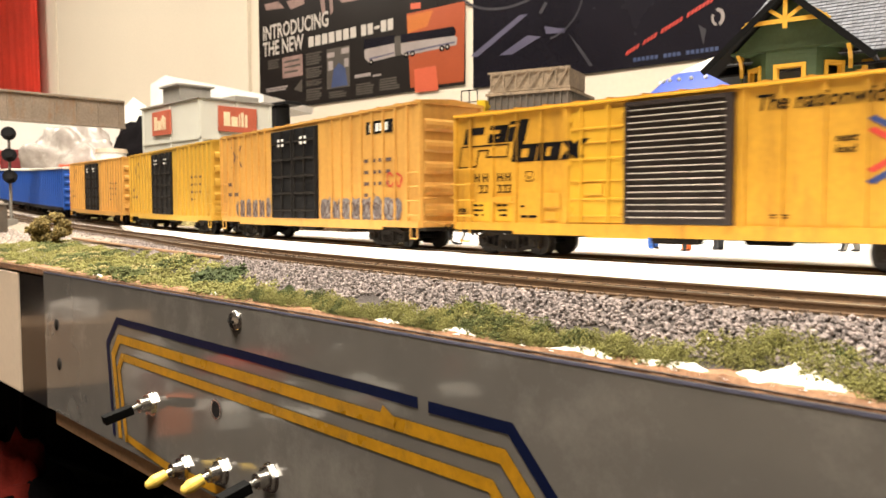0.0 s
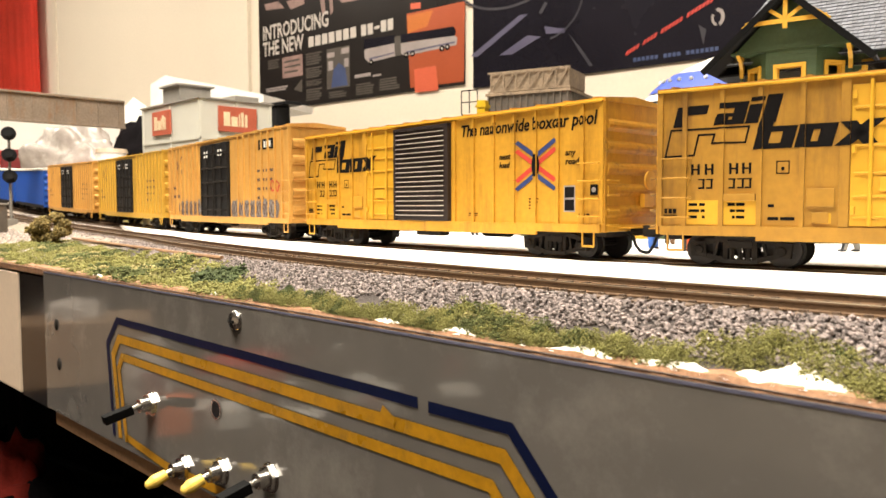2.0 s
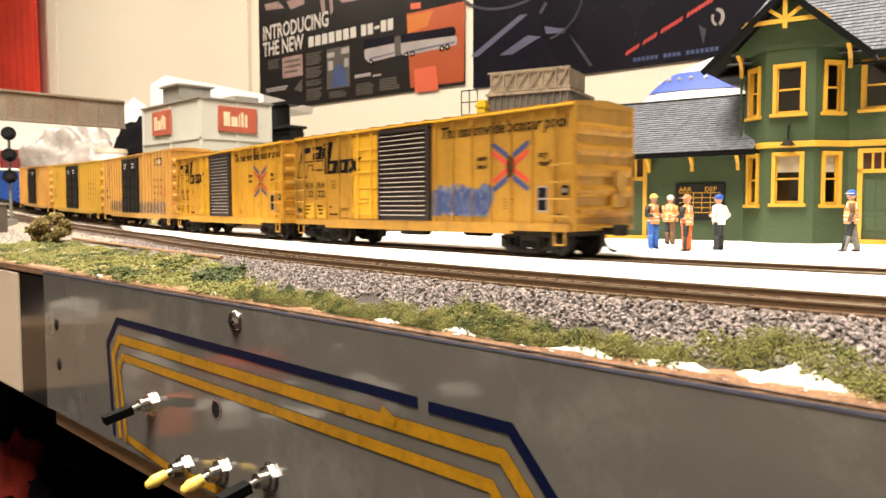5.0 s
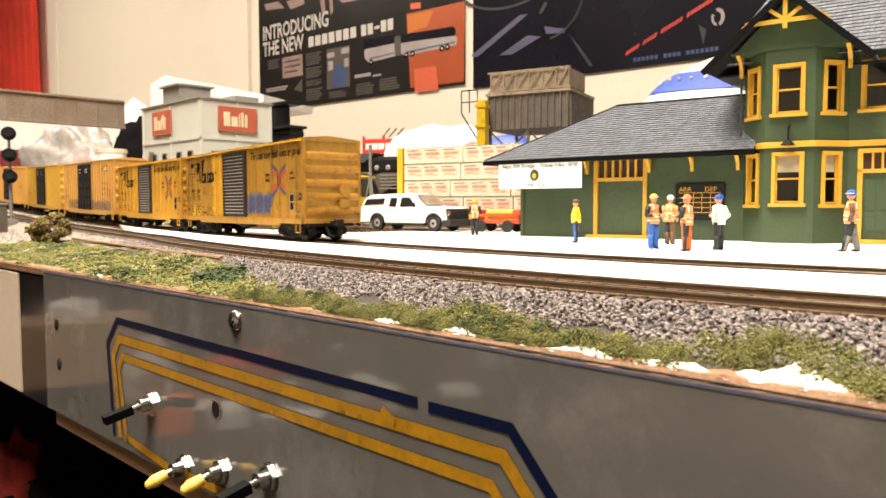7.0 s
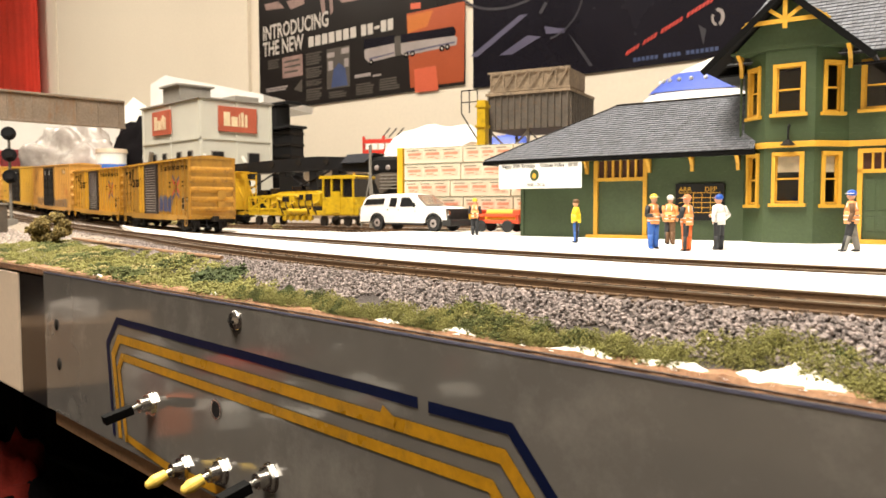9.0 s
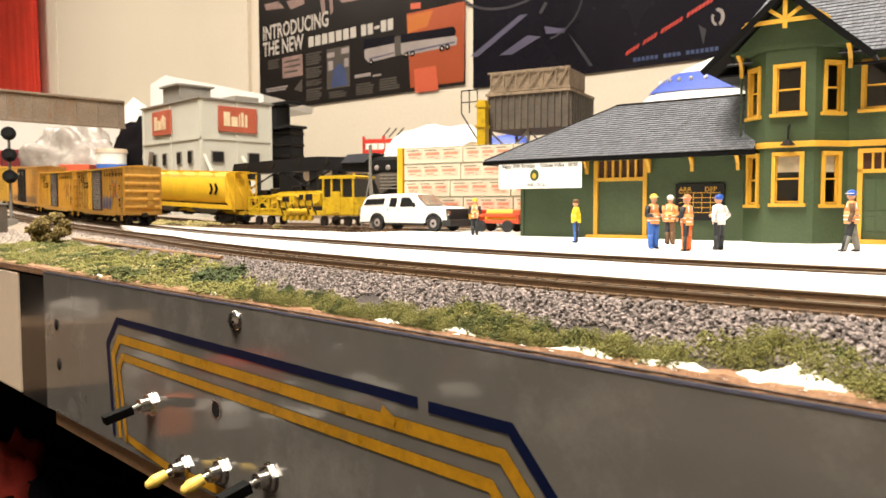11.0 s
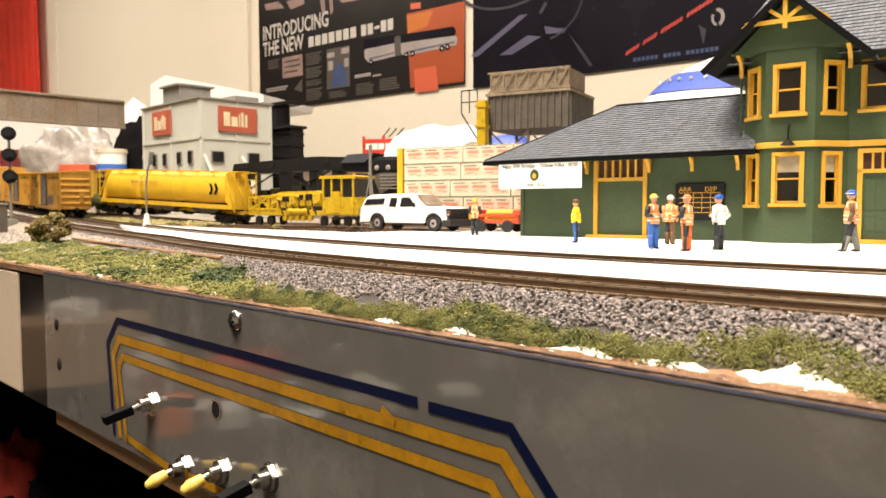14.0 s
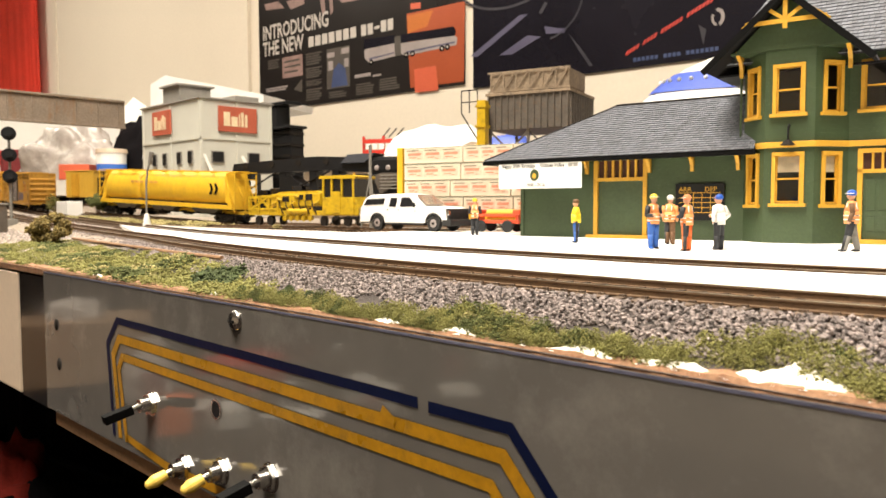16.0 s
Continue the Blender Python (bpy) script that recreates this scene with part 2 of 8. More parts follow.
M_YELLOW = mat("raincoat_yellow", (0.75, 0.60, 0.02), 0.6, vary=0.12, scale=300)
M_GREY = mat("grey_trousers", (0.19, 0.18, 0.16), 0.7, vary=0.2, scale=300)
M_BROWN = mat("brown_trousers", (0.14, 0.07, 0.03), 0.7, vary=0.2, scale=300)
M_DARK = mat("dark_trousers", (0.02, 0.022, 0.026), 0.7, vary=0.2, scale=300)
M_RED = mat("red_paint", (0.55, 0.035, 0.02), 0.45, vary=0.12, scale=80)
M_MAROON = mat("maroon_cloth", (0.16, 0.02, 0.022), 0.9, vary=0.3, scale=25, bump=0.3, bump_scale=90)
M_STRIPE = mat("silver_stripe", (0.72, 0.72, 0.66), 0.4)
M_TINT = mat("tinted_glass", (0.16, 0.115, 0.085), 0.08, vary=0.3, scale=120, bump=0.0, coat=1.0)
M_TYRE = mat("tyre_rubber", (0.015, 0.015, 0.015), 0.8)
M_CARY = mat("boxcar_yellow", (0.53, 0.275, 0.026), 0.40, vary=0.16, scale=45, dirt=(0.20, 0.080, 0.012), dirt_amount=0.72, streak=0.14, bump=0.08, bump_scale=500)
M_CARE = mat("boxcar_faded_ochre", (0.35, 0.178, 0.018), 0.5, vary=0.18, scale=45, dirt=(0.11, 0.048, 0.012), dirt_amount=0.75, streak=0.14, bump=0.08, bump_scale=500)
# end wall colour: soot, plus the shade between coupled cars painted in
M_CAREND = mat("boxcar_shaded_sooty_end", (0.42, 0.200, 0.014), 0.6, vary=0.22, scale=60, dirt=(0.05, 0.028, 0.012), dirt_amount=0.9, bump=0.08, bump_scale=500)
M_CARY2 = mat("boxcar_orange_yellow", (0.58, 0.315, 0.075), 0.45, vary=0.12, scale=45, dirt=(0.30, 0.13, 0.03), dirt_amount=0.5, streak=0.14, bump=0.08, bump_scale=500)
M_CARY3 = mat("boxcar_pale_yellow", (0.56, 0.335, 0.045), 0.45, vary=0.10, scale=45, dirt=(0.34, 0.19, 0.03), dirt_amount=0.3, bump=0.08, bump_scale=500)
M_CARBLUE = mat("boxcar_blue", (0.012, 0.075, 0.36), 0.45, vary=0.15, scale=45)
M_ROOFW = mat("pale_roof", (0.62, 0.60, 0.55), 0.5, vary=0.1, scale=45)
M_DOOR = mat("dark_bronze_door", (0.026, 0.018, 0.016), 0.42, vary=0.2, scale=60, bump=0.05)
M_SLAT = mat("pale_door_rib", (0.52, 0.46, 0.41), 0.4, metal=0.3, vary=0.3, scale=150, dirt=(0.05, 0.04, 0.035), dirt_amount=0.8)
M_INK = mat("black_ink", (0.006, 0.005, 0.005), 0.8, vary=0.3, spec=0.1)
M_CARFRESH = mat("fresh_yellow_paint", (0.60, 0.33, 0.022), 0.45, vary=0.08, scale=60, bump=0.05)
M_INKRED = mat("red_ink", (0.50, 0.045, 0.03), 0.5)
M_INKBLUE = mat("blue_ink", (0.025, 0.045, 0.16), 0.5)
M_SPRAY = mat("spray_blue", (0.085, 0.11, 0.19), 0.5, vary=0.3, scale=250)
M_INKPALE = mat("pale_ink", (0.28, 0.255, 0.25), 0.5, vary=0.3, scale=200)
M_INKBROWN = mat("faded_brown_ink", (0.10, 0.062, 0.055), 0.7, vary=0.3, scale=200)
M_INKGREY = mat("grey_lilac_ink", (0.20, 0.175, 0.175), 0.5, vary=0.4, scale=200)
M_CHASSIS = mat("sooty_chassis", (0.014, 0.011, 0.009), 0.8, vary=0.4, scale=150, dirt=(0.05, 0.034, 0.022), dirt_amount=0.35, spec=0.2)
M_WHEEL = mat("dark_wheel_steel", (0.018, 0.014, 0.012), 0.6, metal=0.2, vary=0.3, scale=150)
M_MACH = mat("machine_yellow", (0.52, 0.34, 0.008), 0.45, vary=0.2, scale=90, dirt=(0.07, 0.045, 0.012), dirt_amount=0.7)
M_HOP = mat("hopper_yellow", (0.66, 0.40, 0.018), 0.55, vary=0.10, scale=30, dirt=(0.42, 0.22, 0.03), dirt_amount=0.4, streak=0.2)
M_SWALL = mat("grey_siding", (0.54, 0.54, 0.48), 0.7, vary=0.05, scale=30)
M_SROOF = mat("grey_roof_card", (0.24, 0.225, 0.20), 0.8)
M_SIGNRED = mat("brick_red_sign", (0.42, 0.095, 0.05), 0.6)
M_CREAMINK = mat("cream_ink", (0.70, 0.58, 0.38), 0.6)
M_RUSTGREY = mat("weathered_planks", (0.24, 0.18, 0.12), 0.8, vary=0.4, scale=60, dirt=(0.07, 0.05, 0.035), dirt_amount=0.6)
M_GIRDER = mat("girder_grime", (0.21, 0.165, 0.125), 0.8, vary=0.35, scale=30, dirt=(0.20, 0.09, 0.025), dirt_amount=0.75, streak=0.3)
M_SLATEBLUE = mat("slate_blue_paint", (0.055, 0.060, 0.075), 0.5, vary=0.3, scale=60)
M_RUSTSTEEL = mat("rusted_steel", (0.09, 0.075, 0.06), 0.75, vary=0.4, scale=60, dirt=(0.16, 0.08, 0.03), dirt_amount=0.5)
M_POSTER = mat("poster_black", (0.015, 0.012, 0.011), 0.3, vary=0.2, scale=6, bump=0.02, spec=0.3)
M_POSTERDK = mat("poster_navy_black", (0.009, 0.008, 0.013), 0.25, vary=0.4, scale=4, bump=0.02, spec=0.3)
M_PORANGE = mat("poster_orange", (0.34, 0.07, 0.025), 0.35, vary=0.25, scale=5, bump=0.02)
M_PAMBER = mat("poster_amber", (0.50, 0.15, 0.03), 0.35, vary=0.25, scale=9, bump=0.02)
M_PROSE = mat("poster_rose", (0.26, 0.17, 0.15), 0.4, vary=0.4, scale=30, bump=0.02)
M_PFAINT = mat("poster_faint_grey", (0.035, 0.033, 0.042), 0.4, vary=0.3, scale=20, bump=0.02)
M_PCORAL = mat("poster_coral", (0.55, 0.11, 0.055), 0.35, vary=0.1, scale=5, bump=0.02)
M_PBLUE = mat("poster_blue", (0.045, 0.065, 0.15), 0.4, vary=0.3, scale=20, bump=0.02)
M_PTEXT = mat("poster_white", (0.50, 0.46, 0.42), 0.4, vary=0.1, scale=20, bump=0.02)
M_PGREY = mat("poster_grey", (0.075, 0.064, 0.054), 0.4, vary=0.2, scale=20, bump=0.02)
M_PLILAC = mat("poster_lilac", (0.085, 0.078, 0.13), 0.4, vary=0.25, scale=8, bump=0.02)
M_PSILVER = mat("poster_silver", (0.30, 0.26, 0.25), 0.4, vary=0.2, scale=20, bump=0.02)
M_CURTAIN = mat("red_curtain", (0.78, 0.065, 0.035), 0.85, vary=0.2, scale=6, bump=0.2, bump_scale=200)
M_BAG = mat("white_bag", (0.75, 0.74, 0.72), 0.45, vary=0.08, scale=20, bump=0.1, bump_scale=60)
M_BAGB = mat("blue_print", (0.07, 0.12, 0.50), 0.45, vary=0.15, scale=20)
M_FOIL = mat("cloudy_plastic", (0.40, 0.36, 0.33), 0.25, vary=0.30, scale=14, dirt=(0.68, 0.65, 0.60), dirt_amount=0.8, bump=0.3, bump_scale=45)
M_LUMBER = mat("wrapped_lumber", (0.70, 0.62, 0.48), 0.6, vary=0.08, scale=80)
M_WRAPTXT = mat("wrap_text", (0.58, 0.24, 0.15), 0.6, vary=0.25, scale=120)
M_WRAPGREEN = mat("wrap_green", (0.16, 0.17, 0.11), 0.6, vary=0.25, scale=120)
M_WRAPRED = mat("wrap_print", (0.69, 0.53, 0.40), 0.6, vary=0.25, scale=120)
M_LAMPGLOW = glow_mat("lamp_diffuser", (1.0, 0.87, 0.68), 6.0)

# ---------------------------------------------------------------- hall
WA = math.atan2(0.077, 0.997)
WALLM = Matrix.Translation((-1.654, 1.251, 0)) @ pose(0, 0, 0, 0, 0, math.degrees(WA))


def slab(name, x0, x1, y0, y1, z0, z1, material, m=None, label="", category="wall"):
    ob = mesh_ob(name, box(B(), x0, x1, y0, y1, z0, z1), material)
    if m is not None:
        ob.matrix_world = m
    return tagged(ob, label or name.replace("_", " "), category, kind="structure")


slab("wall_north", -3.4, 4.6, 0.0, 0.12, -1.06, 1.6, M_WALL, WALLM, "cream painted wall with posters", "wall")
slab("trim", -0.552, -0.512, -0.012, -0.0005, -1.06, 1.6, M_WALL, WALLM, "cream painted wall batten", "trim")
slab("trim", -1.94, -1.93, -0.006, -0.0005, -1.06, 1.6, M_WALL, WALLM, "thin panel joint strip on cream wall", "trim")
# side walls out of view, added dark to shape the light
slab("wall_west", -5.2, -5.05, -3.0, 1.3, -1.06, 1.6, M_DARKWALL, None, "unseen dark side wall, added to keep reflections and fill low")
slab("wall_east", 2.6, 2.75, -3.0, 1.8, -1.06, 1.6, M_DARKWALL, None, "unseen dark side wall, added to keep reflections and fill low")
# rear wall out of view, added pale to lift the fascia's right half
slab("wall_south", -5.2, 2.75, -3.15, -3.0, -1.06, 1.6, M_TAN, None, "unseen pale rear wall, added to brighten the fascia reflection")
slab("floor", -5.2, 2.75, -3.15, 2.0, -1.16, -1.06, M_FLOOR, None, "dark carpet floor of the hall", "floor")
slab("ceiling", -5.2, 2.75, -3.15, 2.0, 1.6, 1.7, M_CEIL, None, "plain white ceiling", "ceiling")
for lx, ly, lz, lw in LAMPS:
    lt = thing("ceiling_light", pose(lx, ly, 1.6), "square white ceiling light fitting", "ceiling light", "ceiling lights")
    part("frame", box(B(), -0.31, 0.31, -0.31, 0.31, -0.05, -0.0005, 0.006), M_WHITE, lt)
    part("diffuser", box(B(), -0.28, 0.28, -0.28, 0.28, -0.06, -0.0505), M_LAMPGLOW, lt, "glowing warm white diffuser")

# ---------------------------------------------------------------- ground of the module


def ribbon(bm, xs, ya, za, yb, zb):
    a = [bm.verts.new((x, y, z)) for x, y, z in zip(xs, ya, za)]
    b = [bm.verts.new((x, y, z)) for x, y, z in zip(xs, yb, zb)]
    for i in range(len(xs) - 1):
        bm.faces.new((a[i], a[i + 1], b[i + 1], b[i]))


XS = np.arange(-2.58, 0.62, 0.006)
NY = near_y(XS)
LF = lift(XS)
TYX = np.interp(XS, TX[::-1], TY[::-1])


def shoulder_z(x, v):
    """Ground height at distance v in front of the near track's centre line (v > 0 is towards the fascia)."""
    x, v = np.asarray(x, float), np.asarray(v, float)
    edge = near_y(x) - FAS
    toe = np.minimum(0.028, edge * 0.82)
    top, low = -0.0043, np.where(edge > 0.05, -0.0095, -0.0112)
    t = np.clip((v - 0.0165) / np.maximum(toe - 0.0165, 0.004), 0, 1)
    t2 = np.clip((v - toe) / np.maximum(edge - toe, 0.002), 0, 1)
    return top + (low - top) * t + (FTOP + 0.0006 - low) * t2 + lift(x)


# one sheet: fascia edge, shoulder, near track bed, strip, far track bed, yard
gb = B()
sheet = []
edge = NY - FAS
for w in np.linspace(1, 0, 9):
    v = 0.0165 + (edge - 0.0165) * w
    sheet.append((NY - v, shoulder_z(XS, v)))
sheet.append((NY + 0.0165, ZR - 0.0038 + LF))
sheet.append((NY + 0.024, ZR - 0.0040 + LF))
sheet.append((TYX - 0.016, ZR - 0.0042 + LF))
sheet.append((TYX + 0.016, ZR - 0.0042 + LF))
sheet.append((TYX + 0.12, ZR - 0.0042 + LF))
sheet.append((np.maximum(TYX + 0.5, 0.85), ZR - 0.0042 + LF * 0.6))
gv = [[gb.verts.new((x, y, z)) for x, y, z in zip(XS, ys, zs)] for ys, zs in sheet]
for r in range(len(gv) - 1):
    for i in range(len(XS) - 1):
        gb.faces.new((gv[r][i], gv[r][i + 1], gv[r + 1][i + 1], gv[r + 1][i]))
gb.faces.ensure_lookup_table()
# near track faces take the painted gap shade, the rest plain gravel
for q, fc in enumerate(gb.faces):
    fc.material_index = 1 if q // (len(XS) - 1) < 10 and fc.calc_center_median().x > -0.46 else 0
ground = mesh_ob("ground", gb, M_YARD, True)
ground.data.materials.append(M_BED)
tagged(ground, "grey brown gravel scenery base of the model layout", "ground", kind="structure")
slab("layout_table", -2.58, 0.6, 0.06, 0.84, -0.06, -0.02, M_PLY, None, "plywood table under the model layout", "table")

# plywood edge strip under the turf, with plaster patches
eb = B()
ex = np.arange(-0.95, 0.05, 0.002)
lip = [(FAS + 0.0004, FTOP - 0.0022), (FAS + 0.0001, FTOP + 0.0002), (FAS + 0.0008, FTOP + 0.0016), (FAS + 0.0042, FTOP + 0.0019)]
prev = None
for x in ex:
    j = 0.0005 * noise.noise((x * 160, 0, 0)) + 0.0003 * noise.noise((x * 600, 3, 0))
    ring = [eb.verts.new((x, y + j * 0.6, z + j * (i > 0))) for i, (y, z) in enumerate(lip)]
    if prev:
        for i in range(3):
            eb.faces.new((prev[i], ring[i], ring[i + 1], prev[i + 1]))
    prev = ring
tagged(mesh_ob("trim", eb, M_PLY), "splintered raw plywood edge above the grey fascia", "trim", kind="structure")


def plaster_patch(x0, x1, wid):
    bm = B()
    xs = np.linspace(x0, x1, max(12, int((x1 - x0) / 0.0004)))
    rows = []
    for k, x in enumerate(xs):
        u = k / (len(xs) - 1)
        e = max(0.02, math.sin(math.pi * u) ** 0.7)
        w = wid * e * (0.85 + 0.45 * noise.noise((x * 150, 7, 0)) + 0.12 * noise.noise((x * 700, 2, 0)))
        low = 0.0004 * noise.noise((x * 420, 4, 2))
        row = []
        for t in np.linspace(0, 1, 8):
            y = FAS + 0.0007 + low + w * t
            z = max(float(shoulder_z(x, float(near_y(x)) - y)), FTOP + 0.0012)
            row.append(bm.verts.new((x, y, z + 0.0010 * e * math.sin(math.pi * (0.05 + 0.8 * t)) + 0.00030 * noise.noise((x * 500, t * 3, 4)) + 0.00012 * noise.noise((x * 2200, t * 12, 9)))))
        rows.append(row)
    for a, b in zip(rows, rows[1:]):
        for i in range(7):
            bm.faces.new((a[i], b[i], b[i + 1], a[i + 1]))
    tagged(mesh_ob("plaster_patch", bm, M_PLASTER, True), "bare white plaster patch along the layout edge", "plaster patch", "plaster patches")


for x0, x1, w in ((-0.1465, -0.1325, 0.0026), (-0.1235, -0.1085, 0.0030), (-0.1015, -0.0945, 0.0024), (-0.0910, -0.0745, 0.0034), (-0.0728, -0.0560, 0.0046), (-0.0560, -0.0330, 0.0080), (-0.0320, -0.0080, 0.0036), (-0.23, -0.222, 0.0016), (-0.33, -0.315, 0.0016)):
    plaster_patch(x0, x1, w)


# ---------------------------------------------------------------- tracks
def sweep(bm, pts, prof):
    """Profile (side, up) swept along level points; side is to the left of the way."""
    prev = None
    for i, p in enumerate(pts):
        a, b = pts[max(i - 1, 0)], pts[min(i + 1, len(pts) - 1)]
        d = Vector((b[0] - a[0], b[1] - a[1], 0)).normalized()
        n = Vector((-d.y, d.x, 0))
        ring = [bm.verts.new(Vector(p) + n * q[0] + Vector((0, 0, q[1]))) for q in prof]
        if prev:
            k = len(prof)
            for j in range(k):
                bm.faces.new((prev[j], prev[(j + 1) % k], ring[(j + 1) % k], ring[j]))
        prev = ring
    bmesh.ops.recalc_face_normals(bm, faces=bm.faces[:])
    return bm


RAILP = [(-0.0009, -0.0021), (0.0009, -0.0021), (0.0009, -0.0018), (0.00025, -0.0016), (0.00025, -0.0007), (0.00045, -0.0005), (0.00045, -0.00012), (-0.00045, -0.00012), (-0.00045, -0.0005), (-0.00025, -0.0007), (-0.00025, -0.0016), (-0.0009, -0.0018)]
HEADP = [(-0.00042, -0.00012), (0.00042, -0.00012), (0.00036, 0.0), (-0.00036, 0.0)]


def offset_line(pts, off):
    out = []
    for i, p in enumerate(pts):
        a, b = pts[max(i - 1, 0)], pts[min(i + 1, len(pts) - 1)]
        d = Vector((b[0] - a[0], b[1] - a[1], 0)).normalized()
        out.append(Vector(p) + Vector((-d.y, d.x, 0)) * off)
    return out


def tie_mesh():
    bm = B()
    box(bm, -0.0013, 0.0013, -0.015, 0.015, -0.0017, 0.0)
    for sy in (-1, 1):
        for o in (-0.00125, 0.00125):
            box(bm, -0.0007, 0.0007, sy * 0.0087 + o - 0.00045, sy * 0.0087 + o + 0.00045, 0.0, 0.0005)
    me = bpy.data.meshes.new("tie")
    bm.to_mesh(me)
    bm.free()
    me.materials.append(M_TIE)
    return me


TIE = tie_mesh()


def track(pts, label, ties=None, gauge=0.01735):
    tr = thing("track", pose(0, 0, 0), label, "track", "model tracks")
    for o in (-gauge / 2, gauge / 2):
        line = offset_line(pts, o)
        rail = part("rail", sweep(B(), line, RAILP), M_RAIL, tr)
        part("railhead", sweep(B(), line, HEADP), M_RAILTOP, rail, "shiny worn rail top")
    if ties:
        acc, k = 0.0, 0
        for a, b in zip(pts, pts[1:]):
            d = Vector(b) - Vector(a)
            acc += d.length
            if acc >= 0.0052:
                acc -= 0.0052
                if ties[0] < a[0] < ties[1]:
                    m = Matrix.Translation(Vector(a) + Vector((0, 0, -0.0021))) @ pose(0, 0, 0, 0, 0, math.degrees(math.atan2(d.y, d.x)) + RNG.uniform(-0.8, 0.8))
                    piece("tie", TIE, tr, m)
    return tr


nx = np.arange(-1.6, 0.45, 0.0026)
near_pts = [Vector((x, y, ZR + z)) for x, y, z in zip(nx, near_y(nx), lift(nx))]
track(near_pts, "brown railed model track on grey ballast", (-1.05, 0.06))
train_pts = [Vector(on_train(s)) for s in np.arange(1.9, -0.55, -0.0026)]
track(train_pts, "brown railed model track set into white paving", (-1.35, -0.68))


def yard_track(a, b, label):
    a, b = Vector(a), Vector(b)
    n = int((b - a).length / 0.0026)
    track([a.lerp(b, i / n) for i in range(n + 1)], label, (-1.5, -0.3))


# ---------------------------------------------------------------- paving: white sheets flush with the rails
def paving(name, xs, ya, yb, z, label):
    bm = B()
    n = len(xs)
    t = [[bm.verts.new((x, y, zz)) for x, y, zz in zip(xs, q, z)] for q in (ya, yb)]
    u = [[bm.verts.new((x, y, zz - 0.0028)) for x, y, zz in zip(xs, q, z)] for q in (ya, yb)]
    for i in range(n - 1):
        bm.faces.new((t[0][i], t[0][i + 1], t[1][i + 1], t[1][i]))
        bm.faces.new((u[0][i], u[0][i + 1], t[0][i + 1], t[0][i]))
        bm.faces.new((u[1][i + 1], u[1][i], t[1][i], t[1][i + 1]))
    bm.faces.new((u[0][0], t[0][0], t[1][0], u[1][0]))
    bm.faces.new((u[0][-1], u[1][-1], t[1][-1], t[0][-1]))
    return tagged(mesh_ob(name, bm, M_PAVE), label, "pavement", kind="structure")


px = np.arange(-0.70, 0.45, 0.005)
pty = np.interp(px, TX[::-1], TY[::-1])
pz = np.full(len(px), ZR - 0.0005) + lift(px)
tip = np.clip((px + 0.70) / 0.16, 0.02, 1)
mid = pty - 0.0112
paving("pavement", px, mid - (mid - (near_y(px) + 0.0112)) * tip, mid, pz, "white styrene paving between the two tracks")
px2 = np.arange(-0.43, 0.45, 0.005)
pty2 = np.interp(px2, TX[::-1], TY[::-1])
far_y = np.full(len(px2), 0.50)
tip2 = np.clip((px2 + 0.43) / 0.035, 0.0, 1)
paving("pavement", px2, pty2 + 0.0112, np.maximum(pty2 + 0.05 + 0.09 * tip2, far_y * tip2), np.full(len(px2), ZR - 0.0005) + lift(px2), "white styrene station platform paving")
px3 = np.arange(-0.66, -0.425, 0.005)
pty3 = np.interp(px3, TX[::-1], TY[::-1])
paving("pavement", px3, pty3 + 0.0112, pty3 + 0.018 + 0.06 * np.clip((px3 + 0.62) / 0.17, 0, 1), np.full(len(px3), ZR - 0.0005) + lift(px3), "white styrene paving strip beside the track")
gpx = np.arange(-0.66, 0.45, 0.005)
gpy = np.interp(gpx, TX[::-1], TY[::-1])
gsheet = B()
ribbon(gsheet, gpx, gpy - 0.0068, np.full(len(gpx), ZR - 0.0012) + lift(gpx), gpy + 0.0068, np.full(len(gpx), ZR - 0.0012) + lift(gpx))
tagged(mesh_ob("crossing_board", gsheet, M_GAP), "dark timber filler between the paved rails", "crossing board", kind="structure")


# ---------------------------------------------------------------- ballast and turf
def strew(n, x0, x1, v0, v1):
    x = RNG.uniform(x0, x1, n)
    v = RNG.uniform(v0, v1, n)
    return x, v


bx, bv = strew(40000, -0.46, 0.03, 0.0150, 0.034)
keep = bv < 0.0275 + 0.0045 * np.sin(bx * 130) * np.cos(bx * 47 + 1) + np.where(bx < -0.24, -0.006 * np.clip((-0.24 - bx) / 0.05, 0, 1), 0)
bx, bv = bx[keep], bv[keep]
bp = np.stack([bx, near_y(bx) - bv, shoulder_z(bx, bv) + RNG.uniform(-0.0004, 0.0006, len(bx)) + 0.0003 + 0.0003 * np.sin(bx * 240 + 2 * np.sin(bv * 400)) * np.sin(bv * 520)], 1)
tagged(scatter("ballast", bp, RNG.uniform(0.00024, 0.00060, len(bx)), M_STONE, 0.9, 0.5), "loose grey brown ballast stones beside the track", "ballast", kind="stuff")
bx, bv = strew(12000, -0.70, 0.03, -0.0155, 0.0160)
ok = (abs(abs(bv) - 0.0087) > 0.0013)
bx, bv = bx[ok], bv[ok]
bp = np.stack([bx, near_y(bx) - bv, np.where(abs(bv) > 0.0104, ZR - 0.0024, ZR - 0.0028) + lift(bx) + RNG.uniform(-0.0005, 0.0002, len(bx))], 1)
tagged(scatter("ballast", bp, RNG.uniform(0.0004, 0.0007, len(bx)), M_STONE, 0.8, 0.35), "grey ballast stones packed between the ties", "ballast", kind="stuff")
bx = RNG.uniform(-0.90, -0.415, 9000)
bv = RNG.uniform(0.0155, 0.105, 9000)
